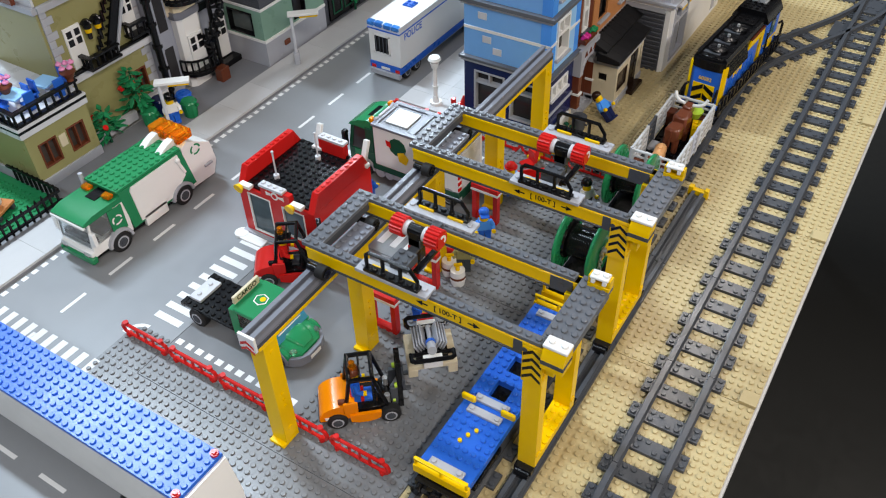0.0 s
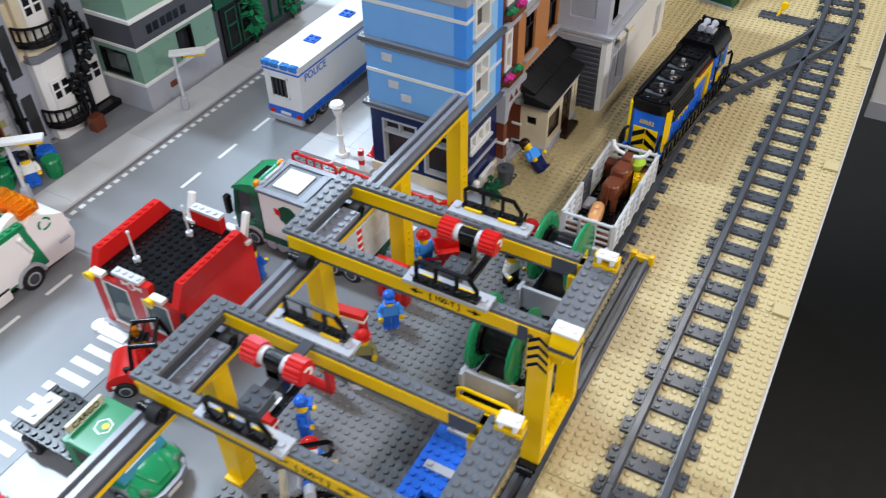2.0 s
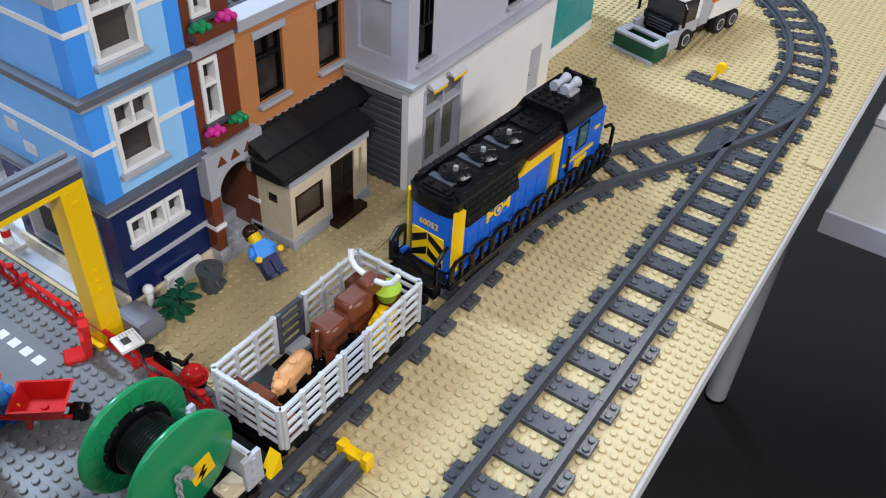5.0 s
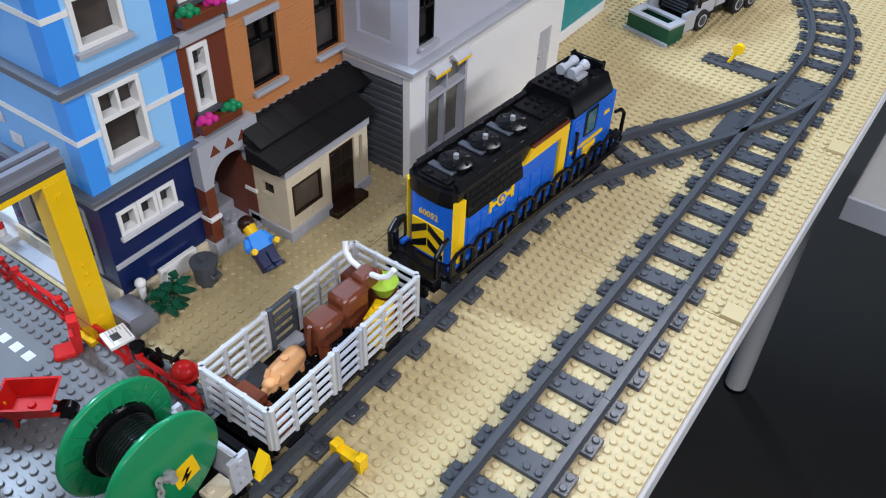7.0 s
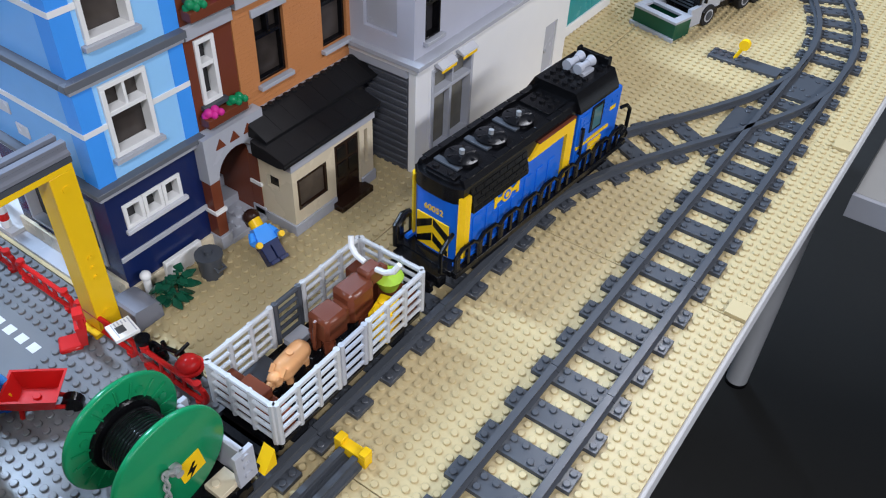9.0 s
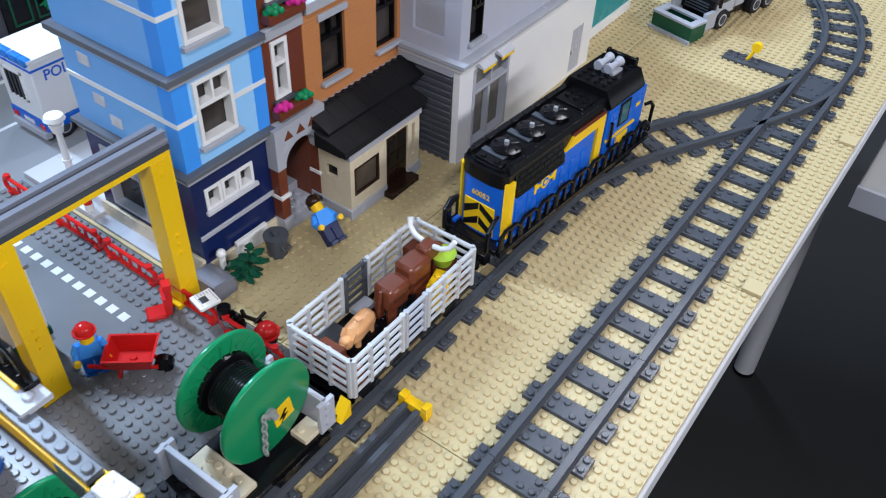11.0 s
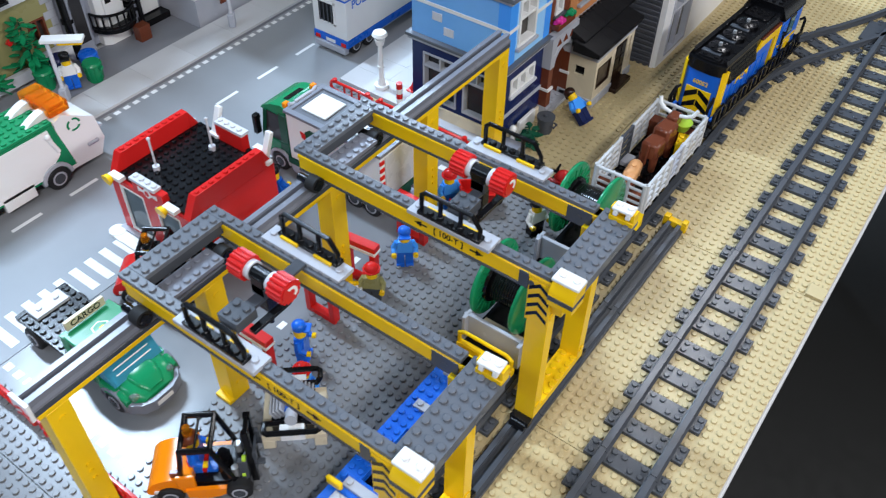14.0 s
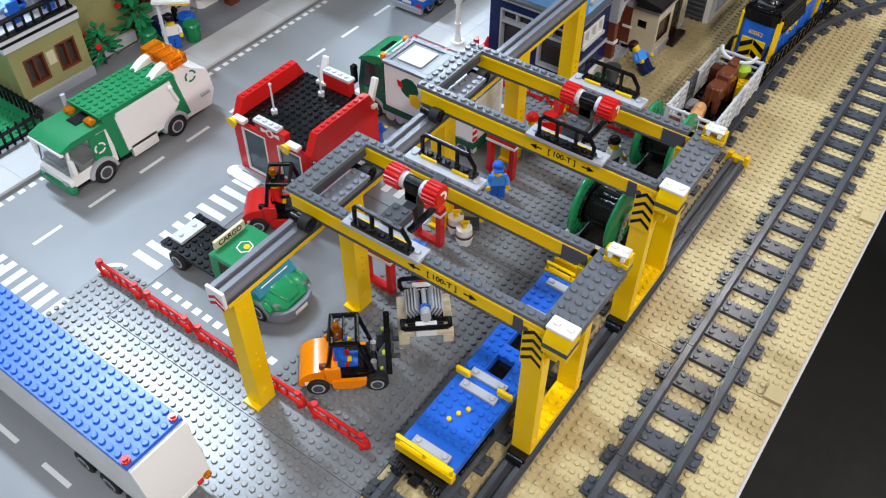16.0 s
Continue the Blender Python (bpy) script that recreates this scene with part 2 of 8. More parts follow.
# a lower white table beyond the long edge
side = thing("side_table", "low grey side table standing behind the long table", "table", 0, 0, -93)
part("tabletop", B(9.6, 105, 79.5, 150, 190, 83.0, c=0.2), plastic("grey_laminate", (0.36, 0.36, 0.35), 0.4, 0.06), side)
part("edge_strip", B(9.6, 104.2, 79.8, 150, 105.0, 83.1), LBG, side)
part("upstand", B(9.6, 131, 83.0, 150, 137, 84.2, c=0.2), TABLETOP, side)
for lx, ly in ((140, 112), (140, 180), (80, 184)):
    part("leg", Mesh().cyl((lx, ly, 0.5), (lx, ly, 79.5), 2.3, 24), TABLETOP, side)

# ---- ground: toy baseplates ----
def road_paint(parent, x0, y0, x1, y1, z=0.004):
    return part("road_marking", B(x0, y0, z, x1, y1, z + 0.02, c=0), PAINT, parent)


def baseplate(name, label, x0, y0, x1, y1, mat, holes=(), n=10, studded=True):
    """A plate with studs but for the rectangles named in holes."""
    g = 0.05
    m = Mesh().box(x0 + g, y0 + g, -0.4, x1 - g, y1 - g, 0, 0.02)
    field = Mesh()
    if studded:
        for i in range(int(x0), int(x1)):
            for j in range(int(y0), int(y1)):
                if any(a < i + 0.5 < c and b < j + 0.5 < d for a, b, c, d in holes):
                    continue
                field.stud(i + 0.5, j + 0.5, 0, n)
    ob = solid(name, m, mat, label, "baseplate", "baseplates on the table", "structure")
    if field.v:
        tagged(part("stud_field", field, mat, ob), "", "", "", "stuff")
    return ob


for k in range(-2, 5):
    baseplate("tan_baseplate", "tan studded baseplate under the railway", -20 if k < 1 else -24, 32 * k, 8, 32 * k + 32, TAN)
for k in range(1, 5):
    baseplate("tan_baseplate", "tan studded baseplate behind the houses", -56, 32 * k, -24, 32 * k + 32, TAN, [(-56, 32, -36, 160), (-56, 64, -27, 94)])
SMOOTH = [(-90, -26.7, -36.4, 26.7)]
for k in (-1, 0):
    baseplate("road_baseplate", "grey baseplate with a smooth road and studded edge", -56, 32 * k, -20, 32 * k + 32, MBG, SMOOTH)

# main road plates, smooth, with painted markings
road = solid("road", B(-88, -96, -0.4, -56.03, 128, 0, c=0).box(-56.03, -64, -0.4, -20.03, -32.03, 0, 0), ROAD, "smooth grey toy road with white markings", "", "", "structure")
edge = Mesh()
for i in range(-62, -56):
    for j in [*range(-42, -26), *range(27, 32)]:
        if not (i == -62 and j in (-27, 27)):
            edge.stud(i + 0.5, j + 0.5, 0, 8)
for i in range(-56, -20):
    for j in range(-42, -32):
        edge.stud(i + 0.5, j + 0.5, 0, 8)
for j in range(-64, -42):
    for i in range(-34, -20):
        edge.stud(i + 0.5, j + 0.5, 0, 8)
verge = solid("verge", B(-62, -42, 0.0, -56.03, -32.03, 0.02, c=0).box(-56.0, -42, 0, -20.03, -32.03, 0.02, 0).box(-62, -31.97, 0, -56.03, -26.7, 0.02, 0).box(-62, 26.7, 0, -56.03, 32, 0.02, 0).box(-33.97, -64, 0, -20.03, -42.03, 0.02, 0), MBG, "grey studded verge beside the toy road", "", "", "structure")
tagged(part("stud_field", edge, MBG, verge), "", "", "", "stuff")
for k in range(-5, 14):
    road_paint(road, -72.25, -30 + 8 * k, -71.75, -26 + 8 * k)
for j in range(-48, 100):
    if -40 < j * 1.6 < 130:
        road_paint(road, -81.6, j * 1.6, -80.9, j * 1.6 + 0.9)
for j in range(11):  # crossing over the side road
    road_paint(road, -61.3, -24.2 + 2.0 * j, -57.0, -23.2 + 2.0 * j)
for j in range(11):
    road_paint(road, -61.3, 4.2 + 2.0 * j, -57.0, 5.2 + 2.0 * j)
for i in range(7):  # crossing within the yard
    road_paint(road, -50.9 + 2.0 * i, 1.8, -49.9 + 2.0 * i, 5.7)
for i in range(11):  # crossing over the main road
    road_paint(road, -81.2 + 1.9 * i, -37.4, -80.2 + 1.9 * i, -33.0)
for i in range(7):
    road_paint(road, -62.4 + 8 * i - 8, -47.4, -58.4 + 8 * i - 8, -46.9)
for sgn in (-1, 1):
    for i in range(12):
        road_paint(road, -55.6 + 1.62 * i, sgn * 25.75 - 0.42, -54.65 + 1.62 * i, sgn * 25.75 + 0.42)
for i in range(4):
    road_paint(road, -37.4, -12 + 6.0 * i, -36.7, -11.0 + 6.0 * i)
for (ax, ay, b0) in ((-60.2, -28.2, 90), (-60.2, 28.2, 180)):
    arc = Mesh()
    for q in range(8):
        a0, a1 = radians(b0 + 11.25 * q), radians(b0 + 11.25 * (q + 1))
        arc.prism([(ax + r * math.cos(a), ay + r * math.sin(a)) for r, a in ((1.9, a0), (2.5, a0), (2.5, a1), (1.9, a1))], "z", 0.022, 0.035)
    part("road_marking", arc, PAINT, road)

# light grey darkened to hold the shade over the back of the pavement
SHADEDGREY = plastic("shaded_grey_plastic", (0.20, 0.205, 0.225), 0.35, 0.08)

# pavements
def tiles(parent, x0, y0, x1, y1, z0, z1, mat, sx, sy, name="paving_tile"):
    cell = {}
    y = y0
    while y < y1 - 0.01:
        x, h = x0, min(sy, y1 - y)
        while x < x1 - 0.01:
            w = min(sx, x1 - x)
            key = (round(w, 2), round(h, 2))
            if key not in cell:
                cell[key] = B(0.01, 0.01, 0, w - 0.01, h - 0.01, z1 - z0, c=0.02).mesh(name, mat)
            ob = part(name, cell[key], mat, parent)
            ob.location = (x * U, y * U, z0 * U)
            x += w
        y += h


pavement = solid("pavement", B(-96, -64, 0.0, -82.03, 128, 0.35, c=0), SHADEDGREY, "pale grey tiled toy pavement along the road", "", "", "structure")
tiles(pavement, -88, -64, -82.05, 128, 0.352, 0.75, PAVING, 6, 8)
pavement2 = solid("pavement", B(-62, 32.4, 0.0, -36.2, 128, 0.35, c=0), LBG, "pale grey tiled toy pavement by the corner house", "", "", "structure")
tiles(pavement2, -62, 32.4, -50, 100, 0.352, 0.75, PAVING, 6, 4)

# ---- railway tracks ----
RAIL = [(-0.5, 0.3), (0.5, 0.3), (0.5, 0.5), (0.2, 0.62), (0.2, 0.86), (0.3, 0.92), (0.3, 1.15), (-0.3, 1.15), (-0.3, 0.92), (-0.2, 0.86), (-0.2, 0.62), (-0.5, 0.5)]


def sweep(m, line, off, profile):
    """A profile drawn along a line of (x, y, heading)."""
    n, v = len(profile), []
    for x, y, h in line:
        nx, ny = math.cos(h), -math.sin(h)
        for p, z in profile:
            v.append((x + nx * (off + p), y + ny * (off + p), z))
    f = []
    for k in range(len(line) - 1):
        for i in range(n):
            f.append((k * n + i, k * n + (i + 1) % n, (k + 1) * n + (i + 1) % n, (k + 1) * n + i))
    f += [tuple(range(n - 1, -1, -1)), tuple(range((len(line) - 1) * n, len(line) * n))]
    return m.add(v, [q[::-1] for q in f])


def sleeper(m, x, y, h, half=1.0, width=4.0):
    m.tf = Matrix.Translation((x, y, 0)) @ Matrix.Rotation(-h, 4, "Z")
    m.box(-width, -half, 0.0, width, half, 0.45, 0.03)
    for sx in (-3.5, -1.5, -0.5, 0.5, 1.5, 3.5):
        for sy in ((-0.5, 0.5) if half > 0.7 else (0.0,)):
            if not (abs(sx) == 0.5 and sx * sy > 0):
                m.stud(sx, sy, 0.45, 8)
    m.tf = None
    return m


def track(name, label, line, ties):
    t = thing(name, label, "railway track", group="railway tracks")
    for off in (-2.5, 2.5):
        part("rail", sweep(Mesh(), line, off, RAIL), DBG, t)
    for x, y, h in ties:
        part("sleeper", sleeper(Mesh(), x, y, h), DBG, t)
    return t


def straight(x0, y0, y1):
    for j in range(int((y1 - y0) / 16)):
        a = y0 + 16 * j
        track("railway_track", "dark grey straight toy railway track with studded sleepers", [(x0, a + 0.03, 0), (x0, a + 15.97, 0)], [(x0, a + 0 + 4 * k, 0) for k in range(4)])


straight(0, -63, 97)
straight(-16, -63, 65)
# the points: a straight leg and a leg that swings over to the siding
def s_line(y):
    u = min(1, max(0, (y - 65) / 45))
    s = 3 * u * u - 2 * u ** 3
    return -16 + 16 * s, y, math.atan(16 * 6 * u * (1 - u) / 45)


track("railway_track", "dark grey curved toy railway track leading to the points", [s_line(65 + k) for k in range(0, 19)], [s_line(65 + 4 * k) for k in range(5)])
points = track("railway_points", "dark grey toy railway points with a frog", [s_line(83 + k) for k in range(0, 31)], [s_line(y) for y in (84.5, 88)])
for off in (-2.5, 2.5):
    part("rail", sweep(Mesh(), [(0, 97, 0), (0, 112.9, 0)], off, [(a, b - 0.04) for a, b in RAIL]), DBG, points)
for y in (97, 101, 105, 109):
    part("sleeper", sleeper(Mesh(), 0 if y > 100 else -0.5, y, 0), DBG, points)
part("frog_plate", B(-5.5, 90.5, 0, -1.0, 97, 0.5), DBG, points)
part("blade_plate", B(-2.2, 103, 0, 2.2, 109, 0.52), DBG, points)
part("lever_base", B(-13, 106.5, 0, -4, 109, 0.5, c=0.05).studs(-13, 107, 5, 2, 0.5), DBG, points)
part("lever", Mesh().cyl((-9.9, 107.8, 0.5), (-9.2, 107.8, 2.3), 0.24).cyl((-9.1, 107.45, 2.6), (-9.1, 108.15, 2.6), 0.68, 16), YELLOW, points, "yellow points lever with a round disc")
def arc_line(a):
    return -40 + 40 * math.cos(a), 113 + 40 * math.sin(a), -a


for q in range(5):
    a0 = radians(22.5 * q)
    track("railway_track", "dark grey curved toy railway track at the far bend", [arc_line(a0 + radians(22.5 * k / 8)) for k in range(9)], [arc_line(a0 + radians(22.5 * (k + 0.5) / 4)) for k in range(4)])

# rail on which the crane feet run, with a yellow buffer stop
crane_rail = thing("crane_rail", "dark grey ground rail for gantry cranes, yellow end stop", "rail")
for j in range(6):
    m = Mesh().box(-11.4, -63 + 16 * j + 0.03, 0, -9.0, -47 + 16 * j - 0.03, 0.4)
    for off in (-10.85, -9.6):
        sweep(m, [(off, -63 + 16 * j + 0.03, 0), (off, -47 + 16 * j - 0.03, 0)], 0, [(p * 0.8, z * 0.9) for p, z in RAIL])
    part("rail", m, DBG, crane_rail)
part("end_stop", B(-11.7, 33.05, 0, -8.8, 33.9, 1.1).box(-11.7, 33.05, 1.1, -11.0, 33.9, 1.5).box(-9.4, 33.05, 1.1, -8.8, 33.9, 1.5), YELLOW, crane_rail, "yellow end stop")

# ---- gantry: the raised rail on yellow legs ----
raised = thing("raised_rail", "grey rail beam raised on tall yellow legs", "rail beam")
part("beam", B(-36, -31.2, 16.4, -34, 32.0, 16.9), DBG, raised)
part("beam_flange", B(-36, -31.1, 15.9, -34, 31.9, 16.4), YELLOW, raised)
for off in (-35.55, -34.45):
    part("rail", sweep(Mesh(), [(off, -31.2, 0), (off, 32.0, 0)], 0, [(p * 0.9, 16.6 + z * 1.25) for p, z in RAIL]), RAILGREY, raised)
for y in (-30.6, -15.2, 0.6, 16.0, 29.9):
    m = B(-36, y, 0.4, -34, y + 2, 15.9).cyl((-34.02, y + 1, 2.2), (-33.9, y + 1, 2.2), 0.32, 12).cyl((-34.02, y + 1, 14.6), (-33.9, y + 1, 14.6), 0.32, 12)
    for z in (6.0, 7.0, 8.0):
        m.cyl((-34.02, y + 1, z), (-33.82, y + 1, z), 0.2, 10)
    part("leg", m.box(-36.0, y - 0.6, 0, -34.0, y + 2.0, 0.42), YELLOW, raised)
part("beam_rib", B(-35.12, -31.1, 16.9, -34.88, 31.9, 17.35), RAILGREY, raised)
sign = part("warning_sign", B(-36.05, -31.55, 16.2, -33.95, -31.22, 18.1), WHITE, raised, "white sign with red stripes")
for k in range(2):
    for s in (-1, 1):
        part("stripe", Mesh().prism([(z, -35 + s * x) for x, z in ((0, 17.5 - 0.75 * k), (0.85, 16.95 - 0.75 * k), (0.85, 16.6 - 0.75 * k), (0, 17.15 - 0.75 * k))][::-1], "y", -31.59, -31.54), RED, sign)


def text(name, body, size, mat, parent, m, label=""):
    cu = bpy.data.curves.new(name, "FONT")
    cu.body, cu.size, cu.align_x, cu.align_y, cu.extrude = body, size * U, "CENTER", "CENTER", 0.00008
    cu.offset = size * U * 0.015
    tmp = bpy.data.objects.new(name, cu)
    me = bpy.data.meshes.new_from_object(tmp)
    bpy.data.objects.remove(tmp)
    me.materials.append(mat)
    ob = new(name, me)
    ob.parent = parent
    ob.matrix_local = m
    return tagged(ob, label)


def gantry(y0, trolley_x):
    g = thing("gantry_crane", "yellow and grey gantry crane spanning the yard", "gantry crane", 0, y0, 0, 0, "gantry cranes")
    # cross beams: yellow girders capped with studded grey plates
    for y, x1 in ((0, -9.2), (9, -10.0)):
        gir = part("girder", B(-36, y, 19.0, x1, y + 1, 20.6).box(-36, y - 0.12, 20.2, x1, y + 1.12, 20.6), YELLOW, g)
        part("cap_plate", Mesh().brick(-36.5, y, 20.6, 26 if y else 27, 1, 0.45), LITGREY, gir)
        part("joint_block", B(x1 - 3.0, y - 0.16, 18.9, x1 - 0.6 if y else x1 - 2.1, y + 1.16, 20.58).cyl((x1 - 1.8, y - 0.2, 19.7), (x1 - 1.8, y - 0.1, 19.7), 0.3, 12), DBG, gir)
        part("lower_flange", B(-36, y - 0.1, 18.75, x1 - 1.5, y + 1.1, 19.0), DBG, gir)
        if y == 0:
            text("lettering", "[ 100-T ]", 0.85, BLACK, gir, at(-19.2, -0.03, 19.75) @ pose(0, 0, 0, 90))
            for s in (-1, 1):
                ar = Mesh().prism([(19.68, -19.2 + s * 2.9), (19.82, -19.2 + s * 2.9), (19.82, -19.2 + s * 2.2), (19.68, -19.2 + s * 2.2)], "y", -0.05, -0.01)
                ar.prism([(19.75, -19.2 + s * 3.5), (20.05, -19.2 + s * 2.8), (19.45, -19.2 + s * 2.8)], "y", -0.05, -0.01)
                part("arrow", ar, BLACK, gir)
    part("end_plate", Mesh().brick(-36.5, 1, 20.6, 2, 8, 0.45), LITGREY, g)
    bog = part("left_bogie", B(-36.0, 1, 19.6, -34.6, 9, 20.6), DBG, g)
    for y in (-0.9, 7.6):
        wl = part("wheel", Mesh().cyl((-33.9, y, 19.0), (-32.9, y, 19.0), 0.78, 20), RUBBER, bog)
        part("wheel_hub", Mesh().cyl((-32.9, y, 19.0), (-32.75, y, 19.0), 0.5, 14).box(-32.95, y - 0.12, 18.4, -32.72, y + 0.12, 19.6).box(-32.95, y - 0.6, 18.88, -32.72, y + 0.6, 19.12), BLACK, wl)
        part("axle_stub", Mesh().cyl((-35.2, y, 19.0), (-33.9, y, 19.0), 0.4, 12), BLACK, wl)
    # a dark plate, coloured in the lighter rail grey for the lamplight on it
    part("lower_plate", Mesh().brick(-34.5, 1.0, 19.1, 2, 6, 0.4), RAILGREY, g)
    # platform over the feet
    part("platform", Mesh().brick(-10, 1, 20.6, 3, 9, 0.45).box(-9.8, 1.2, 19.4, -7.2, 9.8, 20.6), LITGREY, g)
    near = part("lamp_housing", Mesh().prism([(-0.9, 19.2), (1.0, 19.2), (1.0, 21.5), (-0.3, 21.5), (-0.9, 20.7)], "x", -9.1, -6.9), YELLOW, g, "yellow housing under the white lamp")
    part("grey_band", B(-9.12, -0.95, 19.75, -6.88, 1.0, 20.25), DBG, near)
    part("lamp_tile", B(-9.2, -0.55, 21.5, -6.8, 0.9, 21.85, c=0.08).stud(-8.6, 0.2, 21.85).stud(-7.4, 0.2, 21.85), WHITE, near, "white lamp tile")
    for y in (9.0,):
        lamp = part("floodlight", B(-9.2, y - 0.2, 21.05, -7.0, y + 0.8, 21.5).box(-9.2, y - 0.1, 21.5, -8.85, y + 0.7, 22.4).box(-7.35, y - 0.1, 21.5, -7.0, y + 0.7, 22.4).box(-9.2, y + 0.6, 21.5, -7.0, y + 0.85, 22.3), YELLOW, g, "yellow bracket of the floodlight")
        head = Mesh()
        head.tf = Matrix.Translation((-8.1, y + 0.2, 22.3)) @ Matrix.Rotation(radians(24 if y < 5 else -6), 4, "X") @ Matrix.Rotation(radians(4), 4, "Z")
        head.box(-0.9, -0.65, 0, 0.9, 0.65, 0.3, 0.08).studs(-1.0, -0.5, 2, 1, 0.3).box(-0.75, -0.6, -0.5, -0.35, 0.4, 0, 0.05).box(0.35, -0.6, -0.5, 0.75, 0.4, 0, 0.05)
        part("lens", head, WHITE, lamp, "white tilting lamp head")
        part("hinge", Mesh().cyl((-8.9, y + 0.2, 22.0), (-7.3, y + 0.2, 22.0), 0.22, 10), YELLOW, lamp)
    # feet: a closed yellow portal frame on wheels
    for y in (0.2, 8.4):
        leg = part("leg", B(-11.2, y, 1.8, -9.2, y + 1.2, 19.3).box(-9.25, y + 0.1, 17.0, -8.2, y + 1.1, 19.3), YELLOW, g)
        for z in (3.5, 16.0):
            part("pin", Mesh().cyl((-9.25, y + 0.6, z), (-9.1, y + 0.6, z), 0.4, 14), YELLOW, leg)
    part("sill", Mesh().brick(-11.2, 1.4, 1.8, 2, 7, 0.9), YELLOW, g)
    for y in (-0.3, 10.0):
        w = part("wheel", Mesh().cyl((-11.0, y, 1.0), (-9.4, y, 1.0), 0.8, 18), BLACK, g)
        part("wheel_bracket", B(-11.2, y - 0.3, 1.2, -9.2, y + 0.5, 1.9), BLACK, w)
    chev = part("chevron_sign", B(-11.25, -0.17, 15.4, -9.15, -0.004, 20.15), YELLOW, g, "yellow sign with black chevrons")
    for k in range(4):
        z = 16.2 + k * 1.05
        for s in (-1, 1):
            part("chevron", Mesh().prism([(z + 0.75, -10.2), (z, -10.2 + s * 0.95), (z - 0.42, -10.2 + s * 0.95), (z + 0.33, -10.2)], "y", -0.20, -0.165), BLACK, chev)
    # walkways with black railings
    for y, x0, flip in ((-0.7, trolley_x - 3.4, -1), (9.3, trolley_x - 4.4, 1)):
        wk = part("walkway", B(x0, y, 21.05, x0 + 8.2, y + 1.8, 21.45).studs(x0 + 0.1, y + 0.4, 1, 1, 21.45).studs(x0 + 7.0, y + 0.4, 1, 1, 21.45), LBG, g)
        for dx in (1.4, 4.9):
            part("yellow_strip", B(x0 + dx, y + 0.75, 21.45, x0 + dx + 1.8, y + 1.15, 21.75), YELLOW, wk)
        ry = y + (0.5 if flip < 0 else 1.4)
        part("railing", Mesh().tube([(x0 + 1.2, ry, 21.45), (x0 + 1.2, ry, 23.3), (x0 + 1.6, ry, 23.7), (x0 + 6.2, ry, 23.7), (x0 + 7.0, ry, 22.6), (x0 + 7.0, ry, 21.45)], 0.2).tube([(x0 + 3.1, ry, 21.5), (x0 + 3.1, ry, 23.7)], 0.2).tube([(x0 + 5.1, ry, 21.5), (x0 + 5.1, ry, 23.7)], 0.2).box(x0 + 1.0, ry - 0.45, 21.45, x0 + 7.2, ry + 0.45, 21.8).studs(x0 + 1.6, ry - 0.5, 5, 1, 21.8), BLACK, wk)
    # hoist trolley with two ribbed red drums
    tr = part("trolley", B(trolley_x - 0.5, 0.4, 21.05, trolley_x + 0.5, 9.6, 21.35).box(trolley_x - 0.7, 4.7, 21.35, trolley_x + 0.7, 6.1, 22.4).box(trolley_x - 0.6, 1.2, 21.35, trolley_x + 1.4, 3.2, 22.3).studs(trolley_x - 0.6, 1.2, 2, 2, 22.3), DBG, g)
    part("axle", Mesh().cyl((trolley_x - 1.2, 5.4, 23.0), (trolley_x + 1.2, 5.4, 23.0), 0.66, 16).box(trolley_x - 0.7, 4.7, 21.5, trolley_x + 0.6, 6.0, 23.2), BLACK, tr)
    for s in (-1, 1):
        part("ring", Mesh().cyl((trolley_x + s * 0.85, 5.4, 23.0), (trolley_x + s * 1.3, 5.4, 23.0), 0.8, 18), VLG, tr)
        x0, x1 = sorted((trolley_x + s * 1.3, trolley_x + s * 2.75))
        rib = [(5.4 + (1.1 if k % 4 < 2 else 0.98) * math.cos(k * math.pi / 32), 23.0 + (1.1 if k % 4 < 2 else 0.98) * math.sin(k * math.pi / 32)) for k in range(64)]
        d = Mesh().prism(rib, "x", x0, x1)
        dr_ = part("drum", d, RED, tr)
        part("drum_rim", Mesh().cyl((trolley_x + s * 2.7, 5.4, 23.0), (trolley_x + s * 2.86, 5.4, 23.0), 0.86, 24), RED, dr_)
        if s > 0:
            part("white_mark", Mesh().prism([(5.4 + r * math.cos(a), 23.0 + r * math.sin(a)) for r, aa in ((0.62, range(7)), (0.36, range(6, -1, -1))) for a in [0.5 * k - 0.9 for k in aa]], "x", trolley_x + 2.86, trolley_x + 2.9), WHITE, dr_)
    part("hook_block", B(trolley_x - 0.5, 4.9, 19.6, trolley_x + 0.5, 5.9, 21.05).cyl((trolley_x, 5.4, 17.8), (trolley_x, 5.4, 19.6), 0.22), BLACK, tr)
    part("control_arm", B(trolley_x + 1.4, 2.2, 20.7, trolley_x + 2.0, 6.0, 21.05), BLACK, tr)
    return g


gantry(-20.6, -25.9)
gantry(-1.0, -19.6)


# flat tan tiles that tie the baseplates together along the table's edge
for k in range(-1, 4):
    solid("edge_tile", B(6.02, 32 * k + 0.02, 0.0, 7.98, 32 * k + 1.98, 0.4, c=0.03), TAN, "flat tan tile laid over the baseplate edge", "tile", "edge tiles")

